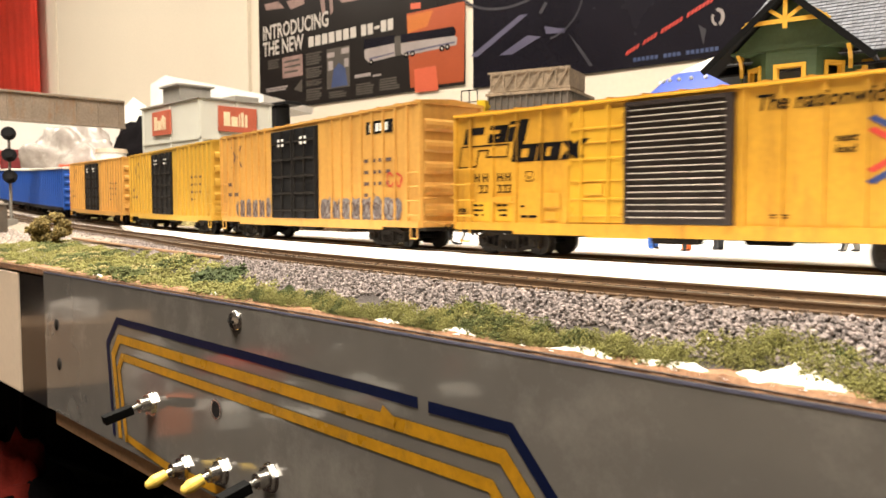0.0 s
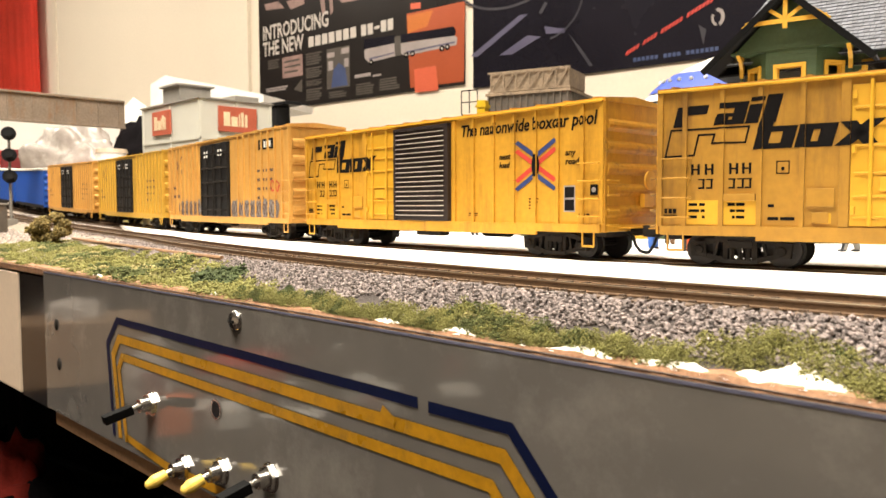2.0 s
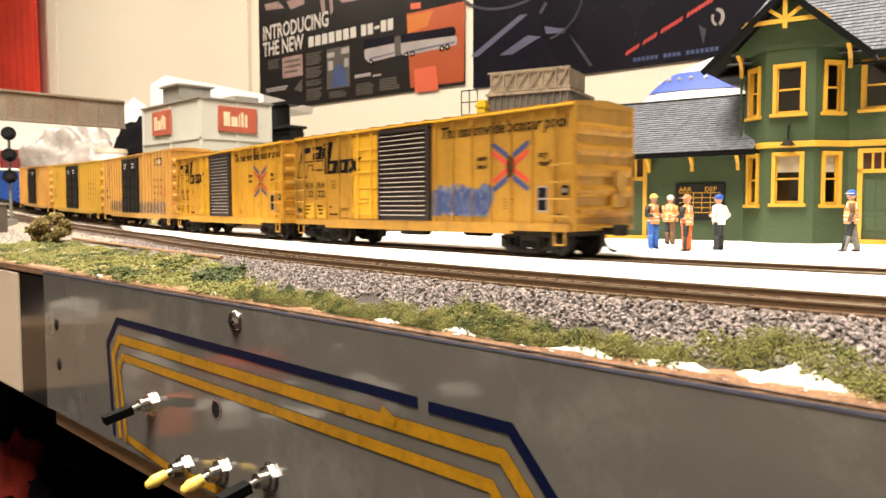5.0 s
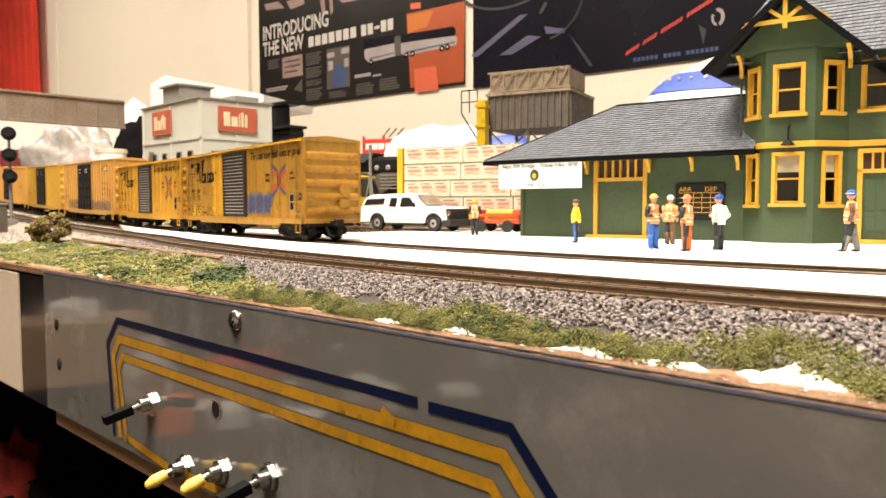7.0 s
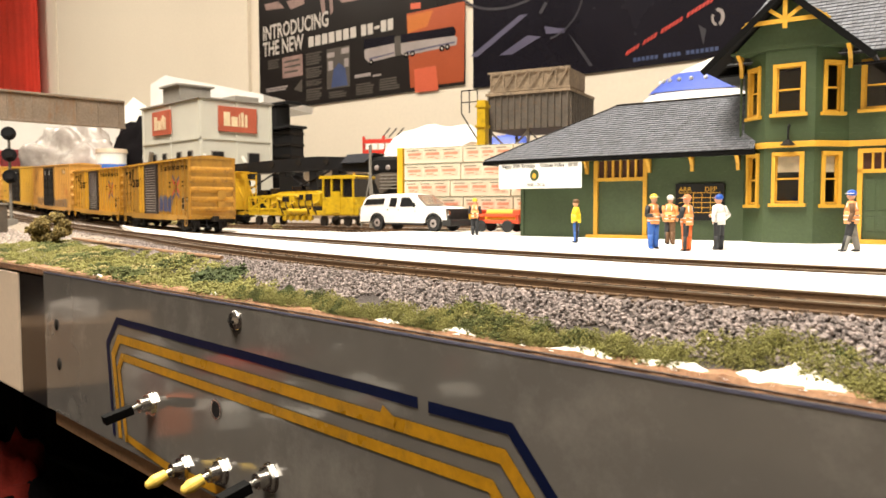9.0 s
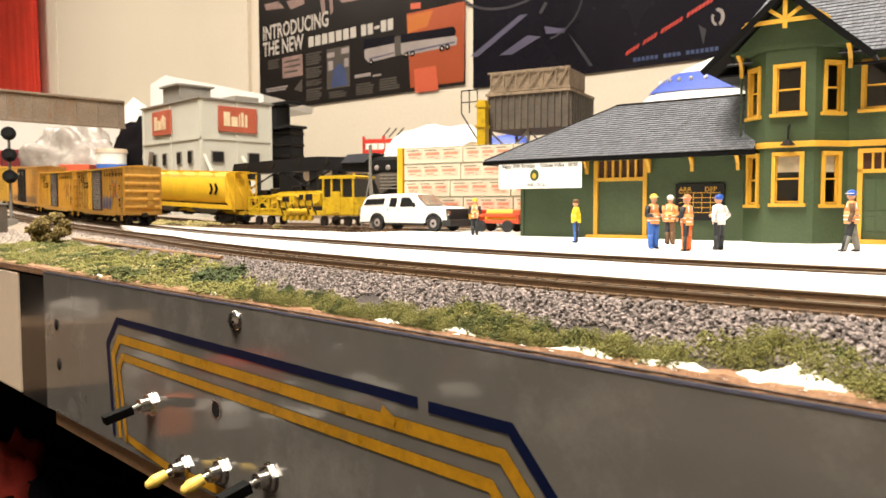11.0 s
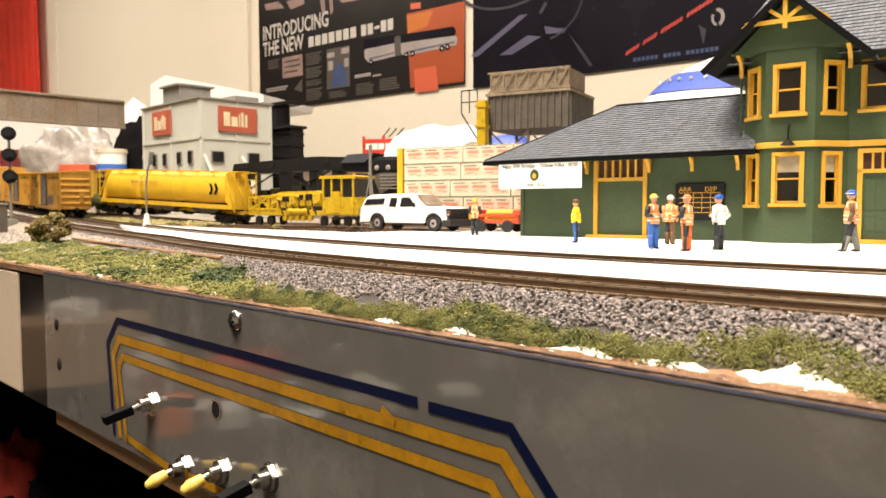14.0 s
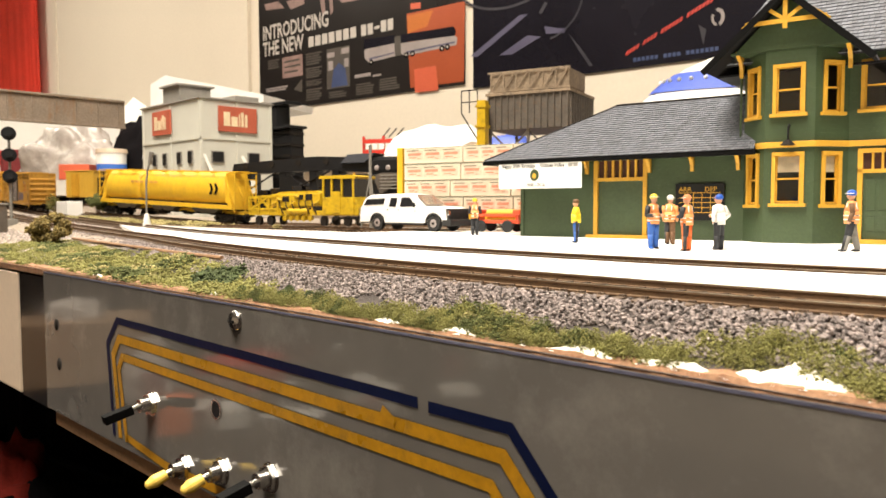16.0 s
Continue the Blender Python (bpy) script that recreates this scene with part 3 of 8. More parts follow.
bp = np.stack([bx, near_y(bx) - bv, shoulder_z(bx, bv)], 1)
sel = bp[:, 1] > FAS + 0.001
tagged(scatter("ballast", bp[sel], RNG.uniform(0.0005, 0.0009, int(sel.sum())), M_STONE2, 0.8, 0.35, crumb=True), "grey ballast on the next module", "ballast", kind="stuff")
bx = RNG.uniform(-1.15, -0.60, 9000)
by = near_y(bx) + RNG.uniform(0.0155, 0.075, 9000)
tyy = np.interp(bx, TX[::-1], TY[::-1])
ok = (abs(abs(by - tyy) - 0.0087) > 0.0013) & ((bx < -0.70) | (by > tyy + 0.03))
bp = np.stack([bx, by, np.full(len(bx), ZR - 0.0037) + lift(bx)], 1)[ok]
tagged(scatter("ballast", bp, RNG.uniform(0.0005, 0.0009, len(bp)), M_STONE2, 0.8, 0.35, crumb=True), "grey ballast around the far track", "ballast", kind="stuff")


def turf(name, n, x0, x1, vfun, material, label, lo=0.0004, hi=0.0010, clump=0.0016, patch=None, tall=0.0031, per=34):
    """Foam turf in clumps along the edge: vfun(x, u) gives the distance from the fascia, u from 0 to 1."""
    k = n // per
    cx = RNG.uniform(x0, x1, k)
    cv = vfun(cx, RNG.uniform(0, 1, k))
    if patch is not None:
        cx, cv = cx[patchy(cx, cv) > patch], cv[patchy(cx, cv) > patch]
        k = len(cx)
    hgt = RNG.uniform(0.3, 1.0, k)
    idx = RNG.integers(0, k, n)
    x = cx[idx] + RNG.normal(0, clump, n)
    d = np.maximum(cv[idx] + RNG.normal(0, clump * 0.8, n), 0.0008)
    r2 = ((x - cx[idx]) ** 2 + (d - cv[idx]) ** 2) / (2 * clump) ** 2
    z = shoulder_z(x, near_y(x) - (FAS + d)) + np.maximum(0.0, hgt[idx] * tall * (1 - r2)) * RNG.uniform(0.2, 1.0, n)
    p = np.stack([x, FAS + d, z], 1)
    return tagged(scatter(name, p, RNG.uniform(lo, hi, n), material, 0.85, 0.5, True, crumb=True), label, "turf", kind="stuff")


def wide(x):
    """Width of the turf, up to the stick that lies along its far edge."""
    return np.interp(x, [-0.62, -0.586, -0.462, -0.3315, -0.267, -0.215], [0.062, 0.074, 0.057, 0.032, 0.0225, 0.010])


def patchy(x, d):
    return np.sin(x * 61 + 1.3) + np.sin(d * 170 + x * 37) + 0.6 * np.sin(x * 143 + d * 90)


turf("turf", 38000, -0.60, -0.205, lambda x, u: 0.002 + u * wide(x), M_TURF, "olive green foam turf along the layout edge", 0.00028, 0.00062, 0.0034, tall=0.0030, per=90)
turf("turf", 9000, -0.60, -0.225, lambda x, u: 0.006 + u * wide(x) * 0.85, M_TURF2, "straw yellow foam turf tufts", 0.0003, 0.0007, 0.0030, 0.7, 0.0036)
turf("turf", 16000, -0.55, -0.245, lambda x, u: 0.003 + u * wide(x) * 0.95, M_TURF4, "mid green foam turf tufts", 0.0003, 0.0007, 0.0030, 0.4, 0.0040)
turf("turf", 4500, -0.264, -0.236, lambda x, u: 0.012 + u * 0.008, M_TURF3, "dark green foam turf tufts", 0.0003, 0.0008, tall=0.0042)


def verge(x, u):
    """Near turf: a band of changing width that creeps up into the ballast in places."""
    bare = np.interp(x, [-0.098, -0.088, -0.076, -0.068, -0.058, -0.048, -0.036, -0.031], [0, 0.0014, 0.0004, 0.0016, 0.0008, 0.0050, 0.0044, 0])
    return 0.0014 + bare + 0.0010 * np.sin(x * 210) + u * (0.0056 - 0.3 * bare + 0.0024 * np.sin(x * 95) + 0.0012 * np.sin(x * 310 + 1))


turf("turf", 84000, -0.215, 0.02, verge, M_TURF, "olive green foam turf along the layout edge", 0.00010, 0.00024, 0.0016, tall=0.0044, per=210)
turf("turf", 36000, -0.215, 0.02, verge, M_TURF4, "mid green foam turf tufts", 0.00010, 0.00024, 0.0016, 0.1, 0.0046, 260)
turf("turf", 9000, -0.215, 0.02, lambda x, u: 0.004 + u * 0.0058, M_TURF2, "straw yellow foam turf tufts", 0.00010, 0.00024, 0.0013, 0.6, 0.0046, 180)
turf("turf", 7000, -0.20, 0.0, lambda x, u: 0.0025 + u * 0.009, M_TURF3, "dark green foam turf tufts", 0.00012, 0.00030, 0.0012, 0.9, 0.0034, 300)


def bush(x, y, z, r, h, material, label, n=900):
    b = thing("bush", pose(x, y, z), label, "bush", "model bushes")
    bm = B()
    for k in range(9):
        a = k * 0.7
        rod(bm, (0, 0, -0.001), (math.cos(a) * r * 0.6, math.sin(a) * r * 0.6, h * RNG.uniform(0.5, 0.85)), 0.0003, 0.0001, 5)
    part("twigs", bm, M_BROWN, b, "thin brown twigs")
    c = RNG.normal(0, 1, (16, 3))
    c = c / np.linalg.norm(c, axis=1)[:, None] * RNG.uniform(0.35, 0.80, (16, 1))
    i = RNG.integers(0, 16, n)
    p = RNG.normal(0, 1, (n, 3))
    p = c[i] + p / np.linalg.norm(p, axis=1)[:, None] * RNG.uniform(0.1, 0.42, (n, 1)) * np.array([1, 1, 0.8])
    p = p * np.array([r, r, h * 0.5]) + np.array([0, 0, h * 0.48])
    p[:, 2] = np.maximum(p[:, 2], -0.001)
    crown = scatter("crown", p, RNG.uniform(r * 0.035, r * 0.09, n), material, 0.9, 0.45)
    crown.parent = b
    return b


bush(-0.565, 0.0760, -0.0097, 0.0136, 0.0225, M_BUSH, "rounded brown green model bush at the layout edge", 5000)
bush(-0.965, 0.262, 0.006, 0.013, 0.030, M_TURF4, "dark green model bush beside the siding", 1600)
bush(-1.090, 0.252, 0.006, 0.012, 0.034, M_TURF, "small olive model bush beside the siding", 500)
bush(-0.60, 0.285, -0.005, 0.006, 0.006, M_TURF2, "low straw tuft beside the siding", 250)
bush(-0.70, 0.272, -0.003, 0.010, 0.005, M_TURF2, "low straw tuft beside the siding", 250)
sx_ = RNG.uniform(-1.02, -0.70, 5000)
sy_ = 0.2985 + (sx_ + 0.84) * 0.173 - RNG.uniform(0.020, 0.058, 5000)
sp3 = np.stack([sx_, sy_, ZR - 0.0040 + lift(sx_) + RNG.uniform(0, 0.004, 5000) * (0.5 + 0.5 * np.sin(sx_ * 90))], 1)
tagged(scatter("turf", sp3, RNG.uniform(0.0006, 0.0015, 5000), M_TURF2, 0.8, 0.5, True, crumb=True), "straw and olive foam turf along the siding", "turf", kind="stuff")
tw = B()
for a, b in (((-0.570, 0.0935, -0.0062), (-0.455, 0.0780, -0.0060)), ((-0.455, 0.0780, -0.0060), (-0.3315, 0.0530, -0.0044)), ((-0.3315, 0.0530, -0.0044), (-0.268, 0.0436, -0.0038))):
    rod(tw, a, b, 0.0009, 0.0009, 8)
tagged(mesh_ob("stick", tw, M_PINE), "thin brown wooden stick lying in the turf", "stick")

# ---------------------------------------------------------------- fascia panel
fb = B()
box(fb, -0.386, 0.30, FAS, FAS + 0.003, -0.0795, FTOP, 0.00015)
fascia = mesh_ob("fascia_panel", fb, M_FASCIA)
tagged(fascia, "glossy grey metal fascia with navy and yellow stripes", "fascia panel")
part("edge_line", box(B(), -0.3855, 0.2995, FAS - 0.00016, FAS - 0.00004, FTOP - 0.00075, FTOP - 0.00012), M_EDGE, fascia, "thin dark blue top edge")


def stripe(pts, w, material, name, y=FAS - 0.0001):
    """Flat tape along a line on the panel face, with mitred corners."""
    bm = B()
    p = [Vector((a, b)) for a, b in pts]
    l, r = [], []
    for i, q in enumerate(p):
        d0 = (q - p[i - 1]).normalized() if i else (p[1] - q).normalized()
        d1 = (p[i + 1] - q).normalized() if i < len(p) - 1 else d0
        t = (d0 + d1).normalized()
        k = w / 2 / max(0.3, t.dot(d0))
        nrm = Vector((-t.y, t.x)) * k
        l.append(q + nrm)
        r.append(q - nrm)
    lo = [bm.verts.new((q.x, y - 0.00012, q.y)) for q in l]
    hi = [bm.verts.new((q.x, y - 0.00012, q.y)) for q in r]
    for i in range(len(p) - 1):
        bm.faces.new((lo[i], lo[i + 1], hi[i + 1], hi[i]))
    if material is M_YTAPE and y > FAS - 0.0002:
        stripe(pts, w + 0.0005, M_GRIME, "stripe_edge", FAS - 0.00005)
    return part(name, bm, material, fascia)


stripe([(-0.3060, -0.0760), (-0.3105, -0.0390), (-0.3005, -0.0288), (-0.1272, -0.0300)], 0.0027, M_NAVY, "navy_stripe")
stripe([(-0.1236, -0.0303), (-0.0990, -0.0303), (-0.0800, -0.0510), (-0.0500, -0.0780)], 0.0027, M_NAVY, "navy_stripe")
stripe([(-0.3000, -0.0760), (-0.3050, -0.0430), (-0.2990, -0.0358), (-0.1010, -0.0368), (-0.0830, -0.0560), (-0.0600, -0.0780)], 0.0034, M_YTAPE, "yellow_stripe")
stripe([(-0.2940, -0.0762), (-0.3000, -0.0480), (-0.2965, -0.0428), (-0.1045, -0.0440), (-0.0900, -0.0600), (-0.0680, -0.0780)], 0.0030, M_YTAPE, "yellow_stripe")
stripe([(-0.2940, -0.0745), (-0.2600, -0.0775), (-0.2100, -0.0762)], 0.0030, M_YTAPE, "yellow_stripe")
stripe([(-0.1400, -0.0338), (-0.1350, -0.0364)], 0.0022, M_YTAPE, "yellow_stripe", FAS - 0.0003)


def toggle(x, z, material, label, length=0.013, lean=0.0):
    t = thing("toggle_switch", pose(x, FAS, z), label, "toggle switch", "toggle switches")
    bm = B()
    bmesh.ops.create_cone(bm, cap_ends=True, segments=6, radius1=0.0042, radius2=0.0042, depth=0.0016, matrix=Matrix.Translation((0, -0.0009, 0)) @ pose(0, 0, 0, 90, 12))
    part("nut", bm, M_CHROME, t, "hexagonal chrome nut")
    part("washer", rod(B(), (0, -0.0001, 0), (0, 0.0, 0), 0.0047, seg=20), M_CHROME, t)
    part("bushing", rod(B(), (0, -0.0015, 0), (0, -0.0048, 0), 0.0027, 0.0025, 16), M_CHROME, t, smooth=False)
    end = Vector((-0.0010 + lean, -length - 0.004, -0.0030))
    a = Vector((0, -0.0042, 0))
    part("lever", rod(B(), a, a.lerp(end, 0.35), 0.0010, 0.0011, 10), M_CHROME, t)
    g = B()
    if material is M_YGRIP:
        rod(g, a.lerp(end, 0.28), a.lerp(end, 0.8), 0.0018, 0.0023, 14)
        rod(g, a.lerp(end, 0.8), a.lerp(end, 1.0), 0.0023, 0.0017, 14)
        ball(g, a.lerp(end, 1.0), 0.0017)
    else:
        q = (end - a).to_track_quat("Z", "Y").to_matrix().to_4x4()
        box(g, -0.0021, 0.0021, -0.0016, 0.0016, (end - a).length * 0.25, (end - a).length * 1.05, 0.0003, Matrix.Translation(a) @ q)
    part("grip", g, material, t, smooth=False)
    return t


toggle(-0.2713, -0.0568, M_GRIP, "black handled chrome toggle switch on the fascia", 0.0125)
toggle(-0.2462, -0.0748, M_YGRIP, "yellow handled chrome toggle switch on the fascia", 0.0080)
toggle(-0.2202, -0.0692 - 0.0005, M_YGRIP, "yellow handled chrome toggle switch on the fascia", 0.0080)
toggle(-0.1914, -0.0634 - 0.001, M_GRIP, "black handled chrome toggle switch on the fascia", 0.0115)
sc = thing("screw", pose(-0.2093, FAS, -0.0192), "domed cross-head steel screw in the fascia", "screw", "fascia screws")
sb = B()
ball(sb, (0, -0.0002, 0), 0.0034, 3, 1, 0.55, 1)
part("head", sb, M_CHROME, sc, smooth=True)
cr = B()
box(cr, -0.0016, 0.0016, -0.0023, -0.0018, -0.0003, 0.0003)
box(cr, -0.0003, 0.0003, -0.0023, -0.0018, -0.0016, 0.0016)
part("cross_slot", cr, M_BLACK, sc, "dark cross recess")
for x, z in ((-0.3698, -0.0379), (-0.3677, -0.0561)):
    s2 = thing("screw", pose(x, FAS, z), "small dark screw in the fascia", "screw", "fascia screws")
    part("head", ball(B(), (0, 0, 0), 0.0019, 2, 1, 0.5, 1.5), M_CHASSIS, s2, smooth=True)
jk = thing("socket", pose(-0.2228, FAS, -0.0497), "dark empty switch hole with steel rim", "socket")
jr = B()
bmesh.ops.create_circle(jr, cap_ends=False, segments=24, radius=0.0027)
bmesh.ops.extrude_edge_only(jr, edges=jr.edges[:])
for v in list(jr.verts)[24:]:
    v.co *= 1.22
bmesh.ops.rotate(jr, verts=jr.verts[:], matrix=Matrix.Rotation(radians(90), 3, "X"))
bmesh.ops.translate(jr, verts=jr.verts[:], vec=(0, -0.0004, 0))
part("rim", jr, M_CHROME, jk)
part("hole", rod(B(), (0, -0.0003, 0), (0, -0.0001, 0), 0.0026, seg=24), M_BLACK, jk, "dark hole")
tagged(mesh_ob("frame_rail", box(B(), -0.384, 0.30, FAS + 0.0032, FAS + 0.022, -0.088, -0.0205), M_PINE), "dark pine frame board behind the fascia", "frame rail", kind="structure")
tagged(mesh_ob("end_post", box(B(), -0.4265, -0.3872, FAS + 0.001, FAS + 0.03, -0.0810, -0.0170, 0.0008), M_GLOSSBLACK), "glossy black end post of the layout module", "end post", kind="structure")
tagged(mesh_ob("next_fascia", box(B(), -2.58, -0.428, FAS + 0.0006, FAS + 0.016, -0.0800, -0.0172, 0.0008), M_CREAM), "cream fascia board of the next module", "fascia panel", kind="structure")
# black skirt added to stand in for the darkness under the layout
skirt = thing("added_dark_skirt", pose(0, 0, 0), "added black pleated skirt standing in for the dark below the layout", "table skirt")
for c in range(6):
    sk = B()
    sv = []
    for i in range(c * 30, c * 30 + 31):
        x = -1.95 + i * 0.014
        yy = 0.16 + 0.012 * math.sin(i * 0.9) + 0.006 * math.sin(i * 2.3)
        sv.append((sk.verts.new((x, yy, -0.081)), sk.verts.new((x, yy + 0.02 * math.sin(i * 0.5), -1.055))))
    for a, b in zip(sv, sv[1:]):
        sk.faces.new((a[0], b[0], b[1], a[1]))
    bmesh.ops.solidify(sk, geom=sk.faces[:], thickness=0.002)
    part("cloth_panel", sk, M_BLACKCLOTH, skirt, smooth=True)


# ---------------------------------------------------------------- train
def wheelset_mesh():
    bm = B()
    rod(bm, (0, -0.0125, 0), (0, 0.0125, 0), 0.0009, seg=8)
    for sy in (-1, 1):
        rod(bm, (0, sy * 0.0072, 0), (0, sy * 0.0098, 0), 0.0048, 0.0047, 20)
        rod(bm, (0, sy * 0.0072, 0), (0, sy * 0.0066, 0), 0.0054, 0.0054, 20)
        box(bm, -0.0008, 0.0008, sy * 0.0099 - 0.0003, sy * 0.0099 + 0.0003, -0.0036, 0.0036)
    me = bpy.data.meshes.new("wheelset")
    bm.to_mesh(me)
    bm.free()
    me.materials.append(M_WHEEL)
    return me


def flat_bar(bm, p, q, w, y0, y1):
    """A bar of height w from p to q, points in (x, z), between two depths."""
    d = Vector((q[0] - p[0], q[1] - p[1])).normalized()
    n = Vector((-d.y, d.x)) * w / 2
    prism(bm, [(p[0] - n.x, p[1] - n.y), (q[0] - n.x, q[1] - n.y), (q[0] + n.x, q[1] + n.y), (p[0] + n.x, p[1] + n.y)], "y", y0, y1)


def truck_mesh():
    bm = B()
    for sy in (-1, 1):
        y0, y1 = sorted((sy * 0.0110, sy * 0.0126))
        z0, z1 = sorted((sy * 0.0108, sy * 0.0132))
        for sx in (-1, 1):
            flat_bar(bm, (sx * 0.0130, 0.0064), (sx * 0.0038, 0.0082), 0.0015, y0, y1)
            flat_bar(bm, (sx * 0.0128, 0.0040), (sx * 0.0042, 0.0018), 0.0014, y0, y1)
            flat_bar(bm, (sx * 0.0040, 0.0015), (sx * 0.0040, 0.0086), 0.0013, y0, y1)
            flat_bar(bm, (sx * 0.0070, 0.0032), (sx * 0.0062, 0.0074), 0.0007, y0, y1)
            prism(bm, [(sx * 0.0093, 0.0028), (sx * 0.0136, 0.0028), (sx * 0.0140, 0.0070), (sx * 0.0097, 0.0072)], "y", z0, z1)
            rod(bm, (sx * 0.0113, sy * 0.0130, 0.0048), (sx * 0.0113, sy * 0.0143, 0.0048), 0.0015, 0.0012, 10)
            for k in range(3):
                rod(bm, (sx * 0.0113 + (k - 1) * 0.0009, sy * 0.0142, 0.0048 + (0.0008 if k == 1 else -0.0005)), (sx * 0.0113 + (k - 1) * 0.0009, sy * 0.0146, 0.0048 + (0.0008 if k == 1 else -0.0005)), 0.0003, seg=6)
        flat_bar(bm, (-0.0046, 0.0083), (0.0046, 0.0083), 0.0013, y0, y1)
        flat_bar(bm, (-0.0050, 0.0016), (0.0050, 0.0016), 0.0012, z0, z1)
        for k in range(3):
            x = -0.0022 + k * 0.0022
            for j in range(4):
                rod(bm, (x, sy * 0.0122, 0.0022 + j * 0.0008), (x, sy * 0.0122, 0.0026 + j * 0.0008), 0.0009, 0.0009, 8)
            rod(bm, (x, sy * 0.0122, 0.0020), (x, sy * 0.0122, 0.0054), 0.0006, seg=6)
        box(bm, -0.0034, 0.0034, *z1z(sy), 0.0054, 0.0074)
    box(bm, -0.0022, 0.0022, -0.0110, 0.0110, 0.0050, 0.0082)
    for x in (-0.0058, 0.0058):
        box(bm, x - 0.0006, x + 0.0006, -0.0098, 0.0098, 0.0030, 0.0044)
    me = bpy.data.meshes.new("truck")
    bm.to_mesh(me)
    bm.free()
    me.materials.append(M_CHASSIS)
    return me


def z1z(sy):
    return sorted((sy * 0.0104, sy * 0.0130))


WHEELSET, TRUCK = wheelset_mesh(), truck_mesh()
WHEELS = []   # (object, truck place) of all rolling wheelsets


def running_gear(car, L, reach=0.0265, rolls=True):
    for sx in (-1, 1):
        tx = sx * (L / 2 - reach)
        tr = piece("truck", TRUCK, car, pose(tx, 0, 0))
        for wx in (-0.0113, 0.0113):
            w = piece("wheelset", WHEELSET, tr, pose(wx, 0, 0.0048))
            if rolls:
                WHEELS.append((w, wx))
    for sx in (-1, 1):
        bm = B()
        x = sx * L / 2
        box(bm, min(x - sx * 0.004, x + sx * 0.0065), max(x - sx * 0.004, x + sx * 0.0065), -0.0012, 0.0012, 0.0086, 0.0106)
        box(bm, min(x + sx * 0.0050, x + sx * 0.0090), max(x + sx * 0.0050, x + sx * 0.0090), -0.0022, 0.0018, 0.0076, 0.0114, 0.0006)
        part("coupler", bm, M_CHASSIS, car, "dark knuckle coupler")
        hose = B()
        hp = [(x + sx * 0.0015, -0.0050, 0.0092), (x + sx * 0.0040, -0.0054, 0.0078), (x + sx * 0.0050, -0.0056, 0.0050), (x + sx * 0.0066, -0.0050, 0.0030), (x + sx * 0.0082, -0.0036, 0.0026)]
        for p, q in zip(hp, hp[1:]):
            rod(hose, p, q, 0.0005, seg=7)
        part("air_hose", hose, M_BLACK, car, "drooping black air hose")
        rg = B()
        flat_bar(rg, (x - sx * 0.0040, 0.0088), (x - sx * 0.0180, 0.0062), 0.0008, 0.004, 0.005)
        flat_bar(rg, (x - sx * 0.0340, 0.0076), (x - sx * 0.0520, 0.0076), 0.0008, -0.006, -0.005)
        box(rg, min(x - sx * 0.001, x - sx * 0.007), max(x - sx * 0.001, x - sx * 0.007), -0.0130, 0.0130, 0.0076, 0.0094)
        part("brake_rigging", rg, M_CHASSIS, car, "sooty brake rigging")
    ub = B()
    box(ub, -L / 2 + 0.006, L / 2 - 0.006, -0.0035, 0.0035, 0.0078, 0.0108)
    box(ub, -0.012, 0.004, -0.0100, -0.0050, 0.0056, 0.0102, 0.001)
    rod(ub, (0.012, 0.008, 0.008), (0.026, 0.008, 0.008), 0.0028)
    for k in range(7):
        x = -L / 2 + 0.03 + k * (L - 0.06) / 6
        box(ub, x - 0.0006, x + 0.0006, -0.0155, 0.0155, 0.0086, 0.0106)
    part("underframe", ub, M_CHASSIS, car, "sooty underframe")


def ladder(bm, x0, x1, y, z0, z1, n, r=0.00024):
    for k in range(n):
        z = z0 + (z1 - z0) * (k + 0.7) / n
        rod(bm, (x0, y, z), (x1, y, z), r, seg=6)
        for x in (x0, x1):
            rod(bm, (x, y, z), (x, y + 0.0012, z), r * 1.3, seg=6)


def stirrup(bm, x, y, w=0.0046):
    for s in (-1, 1):
        rod(bm, (x + s * w / 2, y, 0.0098), (x + s * w / 2, y, 0.0046), 0.0003, seg=6)
    rod(bm, (x - w / 2, y, 0.0046), (x + w / 2, y, 0.0046), 0.00035, seg=6)


def decal(bm, pts, y):
    """A flat printed shape on the near side, points in (x, z)."""
    vs = [bm.verts.new((p[0], y, p[1])) for p in pts]
    f = bm.faces.new(vs)
    bmesh.ops.recalc_face_normals(bm, faces=[f])
    if f.normal.y > 0:
        f.normal_flip()


